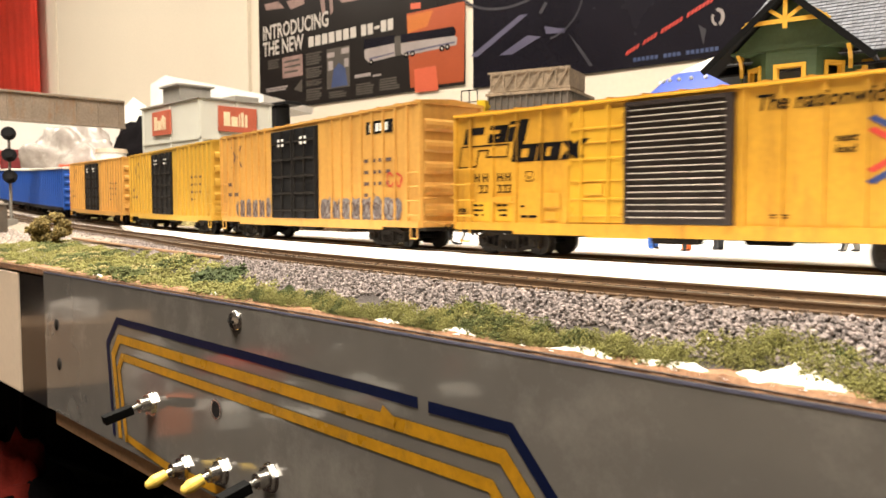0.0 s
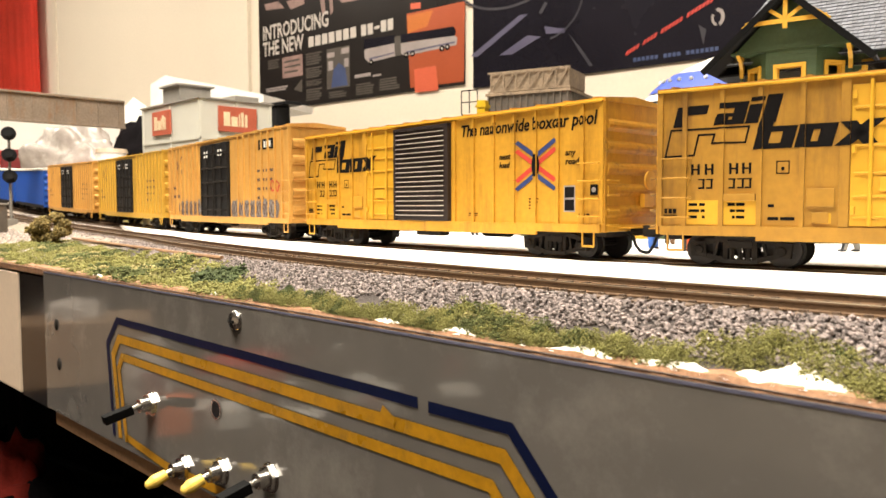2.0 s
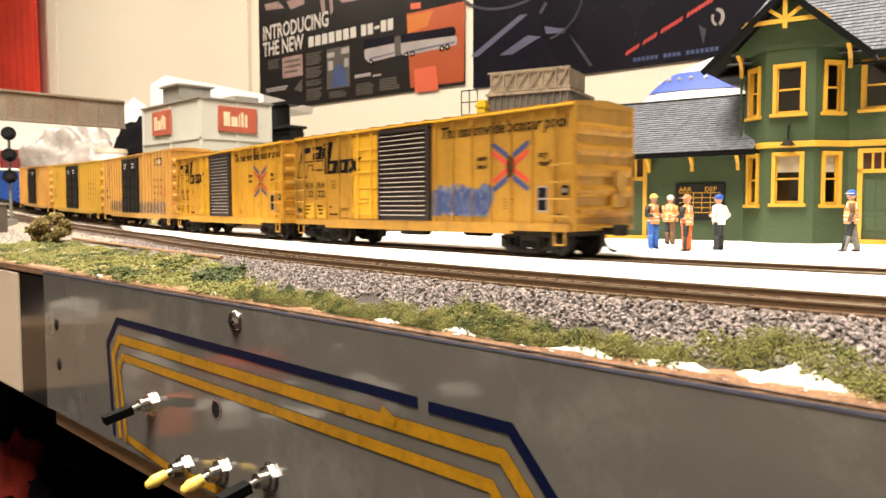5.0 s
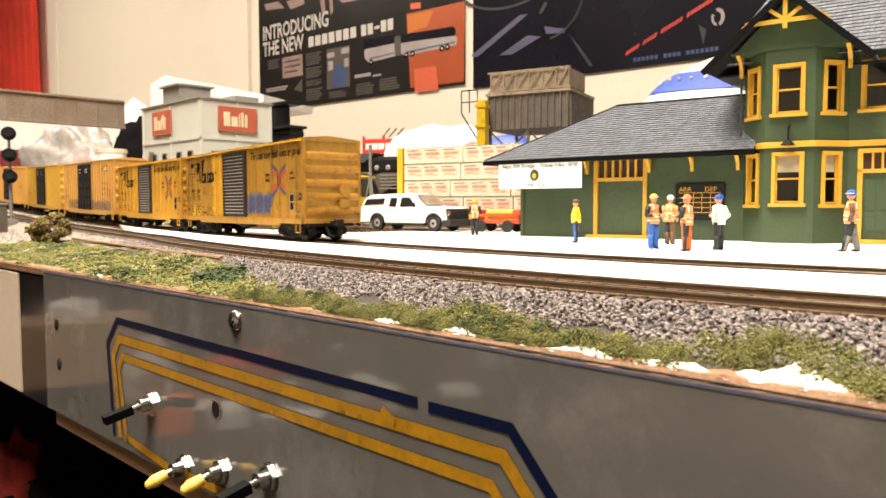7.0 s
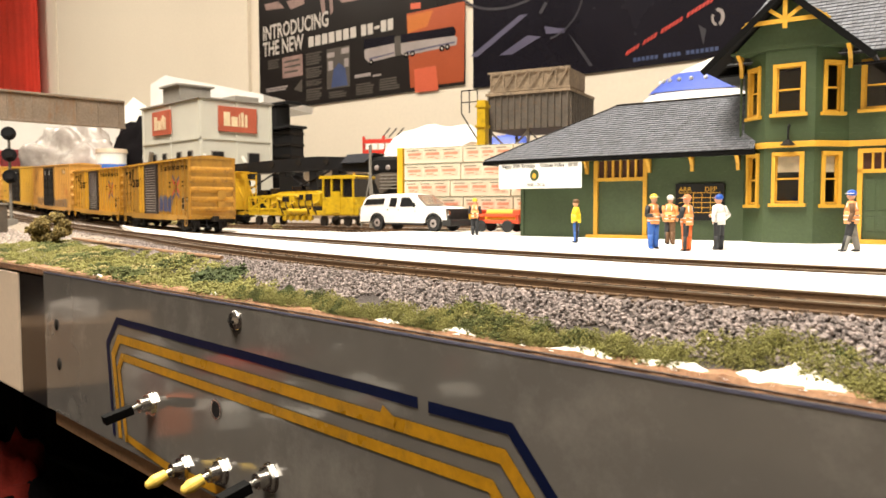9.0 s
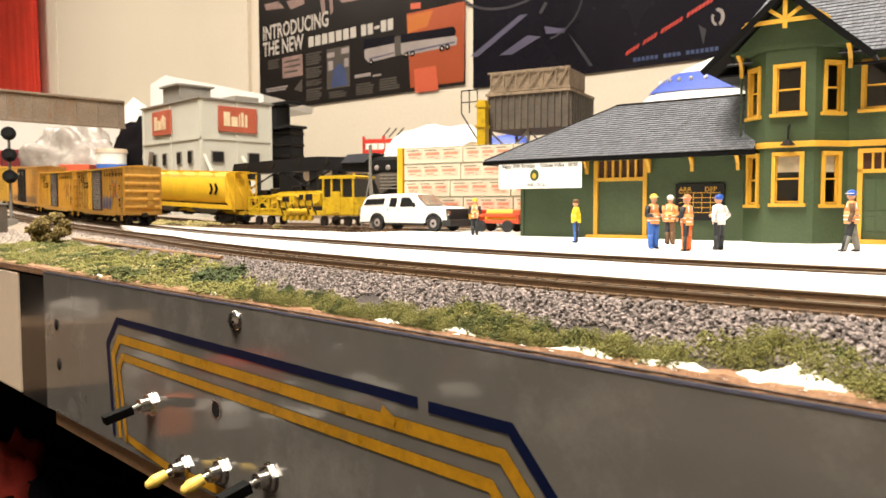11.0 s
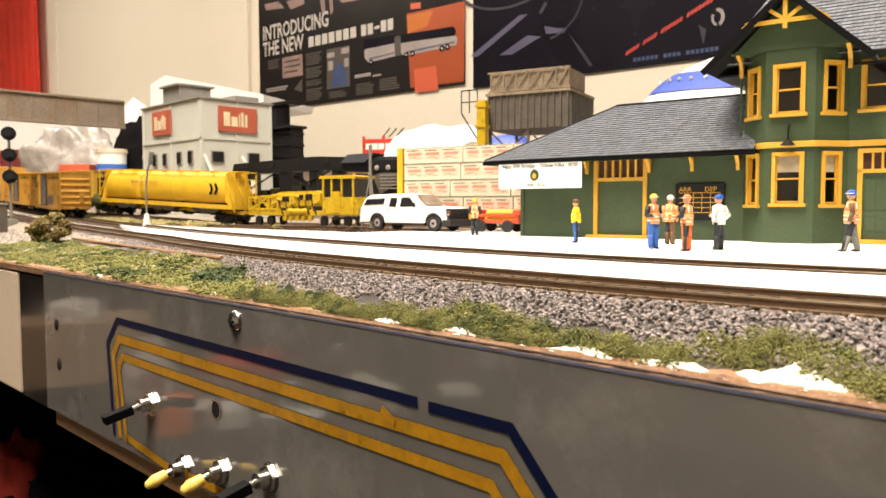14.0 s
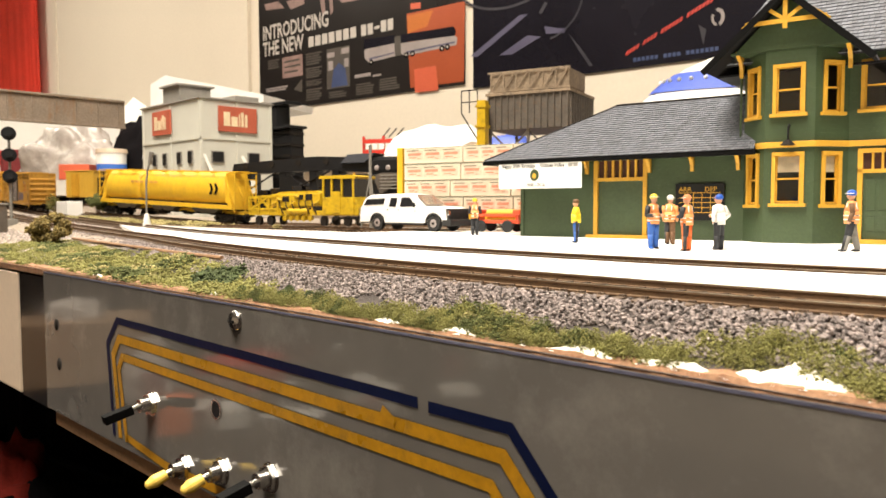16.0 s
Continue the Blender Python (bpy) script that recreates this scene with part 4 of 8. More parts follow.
def throw_up(bm, seed, x0, x1, z0, z1, n, w, y):
    """A row of n looping spray strokes of width w between x0 and x1."""
    rnd = random.Random(seed)
    cell = (x1 - x0) / n
    for k in range(n):
        cx, cz = x0 + cell * (k + 0.5), (z0 + z1) / 2
        rx, rz = cell * 0.46, (z1 - z0) * rnd.uniform(0.34, 0.46)
        a0, span, kink, lean = rnd.uniform(0, 6.28), rnd.uniform(4.4, 7.4), rnd.uniform(0.15, 0.45), rnd.uniform(-0.15, 0.35)
        line = []
        for j in range(15):
            a = a0 + span * j / 14
            r = 1 - kink * (0.5 + 0.5 * math.sin(2.6 * a + k))
            zz = rz * r * math.sin(a)
            line.append(Vector((cx + rx * r * math.cos(a) + lean * zz, cz + zz)))
        for p, q in zip(line, line[1:]):
            d = (q - p).normalized() * (w / 2)
            nrm = Vector((-d.y, d.x))
            y -= 0.0000006
            decal(bm, [tuple(p - d * 0.5 - nrm), tuple(q + d * 0.5 - nrm), tuple(q + d * 0.5 + nrm), tuple(p - d * 0.5 + nrm)], y)
    return bm


def clip_x(pts, lo, hi):
    """The part of a convex outline between two values of x."""
    for side, at in ((1, lo), (-1, hi)):
        out = []
        for p, q in zip(pts, pts[1:] + pts[:1]):
            a, b = side * (p[0] - at), side * (q[0] - at)
            if a >= 0:
                out.append(p)
            if a * b < 0:
                f = a / (a - b)
                out.append((p[0] + f * (q[0] - p[0]), p[1] + f * (q[1] - p[1])))
        pts = out
        if len(pts) < 3:
            return []
    return pts


def quad(bm, x0, x1, z0, z1, y, shear=0.0):
    decal(bm, [(x0, z0), (x1, z0), (x1 + shear * (z1 - z0), z1), (x0 + shear * (z1 - z0), z1)], y)


def car_body(car, L, HW, zb, zt, material, ends=True):
    bm = B()
    box(bm, -L / 2, L / 2, -HW, HW, zb, zt, 0.0004)
    part("body", bm, material, car)
    rf = B()
    peak = zt + 0.0016
    prism(rf, [(-HW - 0.0006, zt - 0.0009), (-HW - 0.0006, zt + 0.0002), (0, peak), (HW + 0.0006, zt + 0.0002), (HW + 0.0006, zt - 0.0009)], "x", -L / 2 - 0.0005, L / 2 + 0.0005)
    n = 14
    for k in range(n + 1):
        x = -L / 2 + 0.004 + k * (L - 0.008) / n
        prism(rf, [(-HW - 0.0002, zt + 0.0002), (-HW - 0.0002, zt + 0.0007), (0, peak + 0.0005), (HW + 0.0002, zt + 0.0007), (HW + 0.0002, zt + 0.0002), (0, peak)], "x", x - 0.0006, x + 0.0006)
    part("roof", rf, material, car, "ribbed sheet roof")
    for sx in (-1, 1):
        eb = B()
        n = 5
        for k in range(n):
            z0 = zb + 0.0045 + k * (zt - zb - 0.008) / n
            z1 = z0 + (zt - zb - 0.008) / n * 0.62
            x = sx * L / 2
            prof = [(0, z0), (0.0011, z0 + 0.0012), (0.0013, (z0 + z1) / 2), (0.0011, z1 - 0.0012), (0, z1)]
            prism(eb, [(x + sx * a - sx * 0.0001, b) for a, b in prof], "y", -HW + 0.0012, HW - 0.0012)
        for yy in (-HW + 0.0004, HW - 0.0004):
            box(eb, min(sx * L / 2, sx * (L / 2 + 0.0006)), max(sx * L / 2, sx * (L / 2 + 0.0006)), yy - 0.0006, yy + 0.0006, zb, zt)
        # yellow cars get the end colour that carries shade as well as soot
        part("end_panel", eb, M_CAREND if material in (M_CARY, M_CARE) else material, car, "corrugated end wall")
        gb2 = B()
        x = sx * (L / 2 + 0.0016)
        ladder(gb2, 0, 0.0052, 0, zb - 0.001, zb + 0.018, 4)
        bmesh.ops.transform(gb2, matrix=Matrix.Translation((x, -HW + 0.001, 0)) @ pose(0, 0, 0, 0, 0, 90), verts=gb2.verts[:])
        box(gb2, min(sx * (L / 2 + 0.0008), sx * (L / 2 + 0.0055)), max(sx * (L / 2 + 0.0008), sx * (L / 2 + 0.0055)), -0.009, 0.009, zb + 0.0012, zb + 0.0016)
        if sx > 0:
            bmesh.ops.create_cone(gb2, cap_ends=True, segments=14, radius1=0.0032, radius2=0.0032, depth=0.0006, matrix=Matrix.Translation((L / 2 + 0.0026, 0.006, zb + 0.017)) @ pose(0, 0, 0, 0, 90))
            box(gb2, L / 2 + 0.0003, L / 2 + 0.0022, 0.0035, 0.0085, zb + 0.008, zb + 0.0125)
        rod(gb2, (x, -HW + 0.002, zb + 0.002), (x, HW - 0.002, zb + 0.002), 0.0003, seg=6)
        part("end_fittings", gb2, material, car, "end ladder and brake wheel")


def posts(car, xs, HW, zb, zt, material, w=0.0013, d=0.0009):
    for sy in (-1, 1):
        for x in xs:
            bm = B()
            y0, y1 = sorted((sy * HW, sy * (HW + d)))
            box(bm, x - w / 2, x + w / 2, y0, y1, zb + 0.0026, zt - 0.0012)
            part("side_post", bm, material, car)


def sill(car, L, HW, zb, material):
    for sy in (-1, 1):
        y0, y1 = sorted((sy * HW, sy * (HW + 0.0009)))
        bm = B()
        box(bm, -L / 2 + 0.001, L / 2 - 0.001, y0, y1, zb - 0.0002, zb + 0.0026)
        box(bm, -L / 2 + 0.028, L / 2 - 0.028, y0, y1, zb - 0.0014, zb - 0.0002)
        part("side_sill", bm, material, car, "stained side sill")


def name_bars(car, rows, y, material=None):
    """Small lettering that cannot be told or must not be told, as bars: (x0, x1, z0, z1)."""
    bm = B()
    for r in rows:
        quad(bm, *r, y)
    part("lettering_bars", bm, material or M_INK, car, "small dark lettering bars")


def over_posts(car, ob, material, xs, y, half=0.00065):
    """Repeats a print over the faces of the posts that cross it."""
    for px in xs:
        bm = bmesh.new()
        bm.from_mesh(ob.data)
        bmesh.ops.transform(bm, matrix=ob.matrix_basis, verts=bm.verts[:])
        for at, n in ((px - half, -1), (px + half, 1)):
            bmesh.ops.bisect_plane(bm, geom=bm.verts[:] + bm.edges[:] + bm.faces[:], plane_co=(at, 0, 0), plane_no=(n, 0, 0), clear_outer=True)
        if not bm.faces:
            bm.free()
            continue
        back = max(v.co.y for v in bm.verts)
        for v in bm.verts:
            v.co.y += y - back
        part("print_on_post", bm, material, car)


def pool_boxcar(graffiti, label, paint):
    """50-foot yellow boxcar with one ribbed plug door."""
    L, HW, zb, zt = 0.1787, 0.0160, 0.0092, 0.0519
    car = thing("boxcar", pose(0, 0, 0), label, "boxcar", "cars of the train")
    car_body(car, L, HW, zb, zt, paint)
    xs = [-L / 2 + 0.0006] + [-0.0816, -0.0711, -0.0608, -0.0500] + [0.0192, 0.0296, 0.0402, 0.0504, 0.0605, 0.0706, 0.0810] + [L / 2 - 0.0006]
    posts(car, xs, HW, zb, zt, paint, d=0.0008)
    wide_post = B()
    box(wide_post, -0.0410, -0.0386, -HW - 0.0007, -HW, zb + 0.0026, zt - 0.0012, 0.0002)
    part("side_post", wide_post, paint, car)
    sill(car, L, HW, zb, paint)
    running_gear(car, L, 0.0228)
    yn = -HW - 0.00012
    # plug door
    for sy in (-1, 1):
        y0, y1 = sorted((sy * HW, sy * (HW + 0.0011)))
        db = B()
        box(db, -0.0172, 0.0170, y0, y1, zb + 0.0028, zt - 0.0020, 0.0002)
        door = part("door", db, M_DOOR, car, "dark bronze ribbed plug door")
        fr = B()
        yo0, yo1 = sorted((sy * (HW + 0.0010), sy * (HW + 0.0020)))
        box(fr, 0.0146, 0.0170, yo0, yo1, zb + 0.0028, zt - 0.0020)
        box(fr, -0.0172, -0.0162, yo0, yo1, zb + 0.0028, zt - 0.0020)
        box(fr, -0.0172, 0.0170, yo0, yo1, zt - 0.0032, zt - 0.0020)
        part("door_frame", fr, M_DOOR, door)
        for k in range(18):
            z = zb + 0.0045 + k * 0.00196
            rb = B()
            prism(rb, [(sy * (HW + 0.0010), z + 0.0001), (sy * (HW + 0.0020), z + 0.0003), (sy * (HW + 0.0010), z + 0.00065)], "x", -0.0162, 0.0146)
            part("door_rib", rb, M_SLAT, door, "thin bright rib")
    # eave strip in a lighter yellow: the roof edge highlight is painted in
    for sy in (-1, 1):
        e0, e1 = sorted((sy * (HW - 0.0004), sy * (HW + 0.0013)))
        part("roof_eave", box(B(), -L / 2, L / 2, e0, e1, zt - 0.0011, zt - 0.0003, 0.0002), M_CARFRESH, car, "roof edge flange, brightened for its highlight")
    # locking bars left of the door
    lk = B()
    box(lk, -0.0384, -0.0178, -HW - 0.0003, -HW, zb + 0.0030, zt - 0.0030, 0.0001)
    for x, r in ((-0.0338, 0.0005), (-0.0236, 0.0005)):
        rod(lk, (x, -HW - 0.0009, zb + 0.003), (x, -HW - 0.0009, zt - 0.002), r, seg=8)
    for dz, h in ((0.0050, 0.0006), (0.0105, 0.0007), (0.0165, 0.0006), (0.0235, 0.0008), (0.0290, 0.0006), (0.0335, 0.0007)):
        box(lk, -0.0376, -0.0186, -HW - 0.0008, -HW, zb + dz, zb + dz + h, 0.0002)
    box(lk, -0.0318, -0.0256, -HW - 0.0008, -HW, zb + 0.0120, zb + 0.0158, 0.0003)
    for dz in (0.006, 0.022, 0.036):
        for x in (-0.0382, -0.0192):
            box(lk, x, x + 0.0010, -HW - 0.0010, -HW, zb + dz, zb + dz + 0.0022, 0.0002)
    part("door_gear", lk, M_CARFRESH, car, "bright yellow door locking bars")
    lad = B()
    ladder(lad, -L / 2 + 0.0012, -L / 2 + 0.0095, -HW - 0.0016, zb + 0.001, zb + 0.024, 4)
    part("ladder", lad, paint, car, "thin yellow side ladder")
    lad = B()
    ladder(lad, L / 2 - 0.0095, L / 2 - 0.0012, -HW - 0.0016, zb + 0.001, zb + 0.024, 4)
    part("ladder", lad, paint, car, "thin yellow side ladder")
    for sx in (-1, 1):
        st = B()
        stirrup(st, sx * (L / 2 - 0.0055), -HW - 0.0008)
        part("step", st, paint, car, "yellow stirrup step")
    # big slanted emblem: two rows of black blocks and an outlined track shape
    em = B()
    on_post = [x for x in xs if -0.08 < x < -0.04] + [-0.0398]

    def ink(pts):
        """Printed on the side sheet and over the posts that cross it."""
        decal(em, pts, yn)
        for px in on_post:
            half = 0.0012 if px == -0.0398 else 0.00065
            cut = clip_x(pts, px - half, px + half)
            if len(cut) > 2:
                decal(em, cut, -HW - 0.00086)

    def slab_ink(x0, x1, z0, z1, z_base, sh=0.25):
        ink([(x0 + sh * (z0 - z_base), z0), (x1 + sh * (z0 - z_base), z0), (x1 + sh * (z1 - z_base), z1), (x0 + sh * (z1 - z_base), z1)])

    u, v = 0.0406, 0.0333
    for r in ((-0.0852, -0.0820, u, u + 0.0058), (-0.0820, -0.0763, u + 0.0034, u + 0.0060), (-0.0736, -0.0699, u, u + 0.0024), (-0.0736, -0.0653, u, u + 0.0014), (-0.0732, -0.0653, u + 0.0046, u + 0.0062), (-0.0734, -0.0653, u + 0.0022, u + 0.0032),
              (-0.0689, -0.0653, u, u + 0.0062), (-0.0650, -0.0613, u, u + 0.0052), (-0.0650, -0.0613, u + 0.0060, u + 0.0072), (-0.0608, -0.0569, u - 0.0002, u + 0.0076)):
        slab_ink(*r, u)
    for r in ((-0.0628, -0.0591, v, v + 0.0074), (-0.0591, -0.0529, v, v + 0.0015), (-0.0591, -0.0529, v + 0.0046, v + 0.0061), (-0.0561, -0.0527, v, v + 0.0061),
              (-0.0522, -0.0485, v, v + 0.0062), (-0.0485, -0.0433, v, v + 0.0015), (-0.0485, -0.0433, v + 0.0047, v + 0.0062), (-0.0468, -0.0429, v, v + 0.0062)):
        slab_ink(*r, v)
    ink([(-0.0425, v), (-0.0385, v), (-0.0303, v + 0.0066), (-0.0344, v + 0.0066)])
    ink([(-0.0410, v + 0.0062), (-0.0372, v + 0.0063), (-0.0322, v + 0.0004), (-0.0357, v + 0.0002)])
    shape = [(-0.0874, 0.0321), (-0.0857, 0.0398), (-0.0638, 0.0398), (-0.0648, 0.0354), (-0.0739, 0.0356), (-0.0732, 0.0381), (-0.0777, 0.0381), (-0.0790, 0.0323)]
    for p, q in zip(shape, shape[1:] + shape[:1]):
        d = (Vector(q) - Vector(p)).normalized() * 0.00026
        ink([(p[0] - d.x + d.y, p[1] - d.y - d.x), (q[0] + d.x + d.y, q[1] + d.y - d.x), (q[0] + d.x - d.y, q[1] + d.y + d.x), (p[0] - d.x - d.y, p[1] - d.y + d.x)])
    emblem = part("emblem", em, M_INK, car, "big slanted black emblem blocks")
    over_posts(car, emblem, M_INK, (-0.0281,), -HW - 0.00086, 0.0103)
    fresh = B()
    quad(fresh, -0.0808, -0.0717, 0.0122, 0.0192, yn + 0.00006)
    quad(fresh, -0.0704, -0.0614, 0.0122, 0.0192, yn + 0.00006)
    quad(fresh, -0.0466, -0.0427, 0.0128, 0.0156, yn + 0.00006)
    part("paint_patch", fresh, M_CARFRESH, car, "fresh bright yellow paint patches")
    bars = []
    for x0 in (-0.0797, -0.0758, -0.0690, -0.0655):
        bars += [(x0, x0 + 0.0007, 0.0266, 0.0297), (x0 + 0.0018, x0 + 0.0025, 0.0266, 0.0297), (x0, x0 + 0.0025, 0.0279, 0.0284)]
    for x0 in (-0.0776, -0.0753, -0.0691, -0.0667, -0.0647):
        bars += [(x0, x0 + 0.0020, 0.0250, 0.0254), (x0 + 0.0012, x0 + 0.0018, 0.0227, 0.0254), (x0, x0 + 0.0018, 0.0225, 0.0230)]
    for k, z in enumerate((0.0176, 0.0158, 0.0140)):
        bars += [(-0.0803, -0.0778 + 0.0006 * (k == 1), z, z + 0.0008), (-0.0772 + 0.0004 * k, -0.0756, z, z + 0.0008), (-0.0692 + 0.0006 * k, -0.0672, z, z + 0.0008), (-0.0669, -0.0646, z, z + 0.0008)]
    bars += [(-0.0585, -0.0569, 0.0172, 0.0180), (-0.0585, -0.0557, 0.0136, 0.0145), (-0.0552, -0.0516, 0.0136, 0.0145), (-0.0877, -0.0836, 0.0147, 0.0150), (-0.0874, -0.0866, 0.0154, 0.0168), (-0.0862, -0.0852, 0.0154, 0.0168), (-0.0849, -0.0839, 0.0154, 0.0168),
             (-0.0565, -0.0531, 0.0296, 0.0299), (-0.0565, -0.0531, 0.0263, 0.0266), (-0.0565, -0.0562, 0.0263, 0.0299), (-0.0534, -0.0531, 0.0263, 0.0299), (-0.0552, -0.0544, 0.0272, 0.0282), (-0.0323, -0.0303, 0.0420, 0.0426), (-0.0323, -0.0303, 0.0408, 0.0414),
             (0.0575, 0.0586, 0.0200, 0.0204), (0.0596, 0.0620, 0.0200, 0.0204), (0.0575, 0.0584, 0.0189, 0.0193), (0.0596, 0.0616, 0.0189, 0.0193), (0.0575, 0.0584, 0.0178, 0.0182), (0.0596, 0.0606, 0.0178, 0.0182), (0.0575, 0.0584, 0.0167, 0.0171), (0.0596, 0.0608, 0.0167, 0.0171), (0.0270, 0.0320, 0.0148, 0.0152), (0.0270, 0.0320, 0.0141, 0.0144), (0.0795, 0.0820, 0.0146, 0.0152), (0.0826, 0.0838, 0.0146, 0.0152)]
    name_bars(car, bars, yn - 0.00003)
    right = [x for x in xs if 0 < x < 0.088]
    for words, size, x, z, k, b in (("The nationwide boxcar pool", 0.0062, 0.0224, zt - 0.0078, 0.895, 0.00012), ("next\nload", 0.0030, 0.0430, 0.0345, 1.0, 0.00006), ("any\nroad", 0.0030, 0.0736, 0.0345, 1.0, 0.00006)):
        wt = text_part(words, size, M_INK, car, Matrix.Translation((x, yn, z)) @ UPRIGHT, stretch=k, shear=0.18, bold=b)
        over_posts(car, wt, M_INK, right, -HW - 0.00092)
    # crossed arrows emblem
    cx, cz = 0.0605, 0.0318
    for mm, s1 in ((M_INKBLUE, 1), (M_INKRED, -1)):
        xb = B()
        for sx in (-1, 1):
            for sz in (-1, 1):
                o = 0.0022 if s1 > 0 else -0.0008
                decal(xb, [(cx + sx * 0.0012, cz + sz * (0.0006 + o)), (cx + sx * 0.0012, cz + sz * (0.0026 + o)), (cx + sx * 0.0082, cz + sz * (0.0067 + o)), (cx + sx * 0.0098, cz + sz * (0.0058 + o))], yn - 0.00003 if s1 > 0 else yn)
        ae = part("arrow_emblem", xb, mm, car, "crossed arrow emblem stripes")
        over_posts(car, ae, mm, right, -HW - 0.00086)
    eb = B()
    decal(eb, [(cx + 0.0018 * math.cos(a), cz + 0.0040 * math.sin(a)) for a in np.linspace(0, 6.28, 16)[:-1]], yn - 0.00006)
    ec = part("emblem_centre", eb, M_INK, car, "dark oval emblem centre")
    over_posts(car, ec, M_INK, right, -HW - 0.00090)
    pl = B()
    quad(pl, 0.0735, 0.0775, 0.0205, 0.0240, yn)
    quad(pl, 0.0735, 0.0775, 0.0162, 0.0198, yn)
    quad(pl, 0.0842, 0.0872, 0.0212, 0.0246, yn - 0.0002)
    part("data_plate", pl, M_INK, car, "black data plates")
    pw = B()
    quad(pw, 0.0731, 0.0779, 0.0157, 0.0245, yn + 0.00005)
    bmesh.ops.create_circle(pw, cap_ends=True, segments=12, radius=0.0009, matrix=Matrix.Translation((0.0857, yn - 0.0004, 0.0229)) @ pose(0, 0, 0, 90))
    part("data_plate_rim", pw, M_INKPALE, car, "white plate rims")
    cb = B()
    box(cb, -0.0487, -0.0419, -HW - 0.0007, -HW, 0.0172, 0.0222, 0.0002)
    box(cb, -0.0474, -0.0433, -HW - 0.0006, -HW, 0.0130, 0.0158, 0.0002)
    box(cb, -0.0703, -0.0617, -HW - 0.0010, -HW, 0.0190, 0.0210, 0.0002)
    part("tack_board", cb, paint, car, "small yellow placard boards")
    if graffiti:
        for mm, wd, dy in ((M_INKGREY, 0.0032, 0.0), (M_SPRAY, 0.0018, 0.00012), (M_INKBLUE, 0.0006, 0.00024)):
            gr = B()
            throw_up(gr, 3 + int(dy * 100000), 0.0190, 0.0510, 0.0138, 0.0260, 9 if dy else 7, wd, yn - 0.0001 - dy)
            if dy:
                throw_up(gr, 17 + int(dy * 100000), 0.0200, 0.0500, 0.0132, 0.0240, 6, wd, yn - 0.00016 - dy)
            gp = part("graffiti", gr, mm, car, "spray-painted blue graffiti shapes")
            over_posts(car, gp, mm, right, -HW - 0.00094 - dy)
    return car


def highcube_boxcar(material, tag, graffiti, label):
    """60-foot high yellow boxcar with two dark doors."""
    L, HW, zb, zt = 0.206, 0.0160, 0.0092, 0.0600
    car = thing("boxcar", pose(0, 0, 0), label, "boxcar", "cars of the train")
    car_body(car, L, HW, zb, zt, material)
    xs = [-L / 2 + 0.0006] + [-L / 2 + 0.0006 + k * 0.0088 for k in range(1, 8)] + [0.0165 + 0.0066 + k * 0.0088 for k in range(0, 9)] + [L / 2 - 0.0006]
    posts(car, [x for x in xs if abs(x + 0.004) > 0.029 or x > 0.024], HW, zb, zt, material)
    sill(car, L, HW, zb, material)
    running_gear(car, L, 0.030)
    for sy in (-1, 1):
        y0, y1 = sorted((sy * HW, sy * (HW + 0.0012)))
        for x0, x1 in ((-0.0310, -0.0065), (-0.0060, 0.0185)):
            db = B()
            box(db, x0, x1, y0, y1, zb + 0.0026, zt - 0.0026, 0.0003)
            door = part("door", db, M_BLACK, car, "glossy black sliding door")
            rb = B()
            yo0, yo1 = sorted((sy * (HW + 0.0011), sy * (HW + 0.0018)))
            for k in range(5):
                z = zb + 0.0060 + k * 0.0088
                box(rb, x0 + 0.001, x1 - 0.001, yo0, yo1, z, z + 0.0012)
            for x in (x0 + 0.0012, (x0 + x1) / 2, x1 - 0.0012):
                box(rb, x - 0.0004, x + 0.0004, yo0, yo1, zb + 0.003, zt - 0.003)
            part("door_rib", rb, M_CHASSIS, door)
            ds = B()
            if sy < 0:
                for dz in (0.0, 0.0026):
                    quad(ds, (x0 + x1) / 2 - 0.0035, (x0 + x1) / 2 - 0.0010, zt - 0.0110 + dz, zt - 0.0096 + dz, -HW - 0.0020)
                    quad(ds, (x0 + x1) / 2 + 0.0010, (x0 + x1) / 2 + 0.0035, zt - 0.0110 + dz, zt - 0.0096 + dz, -HW - 0.0020)
                part("door_marks", ds, M_PAPER, door, "small white door marks")
    lad = B()
    ladder(lad, -L / 2 + 0.0012, -L / 2 + 0.0075, -HW - 0.0016, zb + 0.001, zb + 0.024, 4)
    part("ladder", lad, material, car, "thin yellow side ladder")
    lad = B()
    ladder(lad, L / 2 - 0.0075, L / 2 - 0.0012, -HW - 0.0016, zb + 0.001, zb + 0.024, 4)
    part("ladder", lad, material, car, "thin yellow side ladder")
    for sx in (-1, 1):
        st = B()
        stirrup(st, sx * (L / 2 - 0.0045), -HW - 0.0008)
        part("step", st, material, car, "yellow stirrup step")
    yn = -HW - 0.00015
    nb = B()
    if tag:
        quad(nb, 0.062, 0.085, zt - 0.0108, zt - 0.0052, yn)
        part("name_board", nb, M_INK, car, "black name board")
        nw = B()
        for x0 in (0.0650, 0.0700, 0.0730, 0.0770):
            quad(nw, x0, x0 + 0.0024, zt - 0.0098, zt - 0.0064, yn - 0.0002)
        part("name_marks", nw, M_PAPER, car, "pale marks on the name board")
    rnd = random.Random(5)
    rows = []
    for k in range(4):
        for j in range(4 if k < 3 else 2):
            x0 = 0.060 + j * 0.0058
            rows.append((x0, x0 + rnd.uniform(0.0022, 0.0044), 0.0370 - k * 0.0050, 0.0370 - k * 0.0050 + 0.0015))
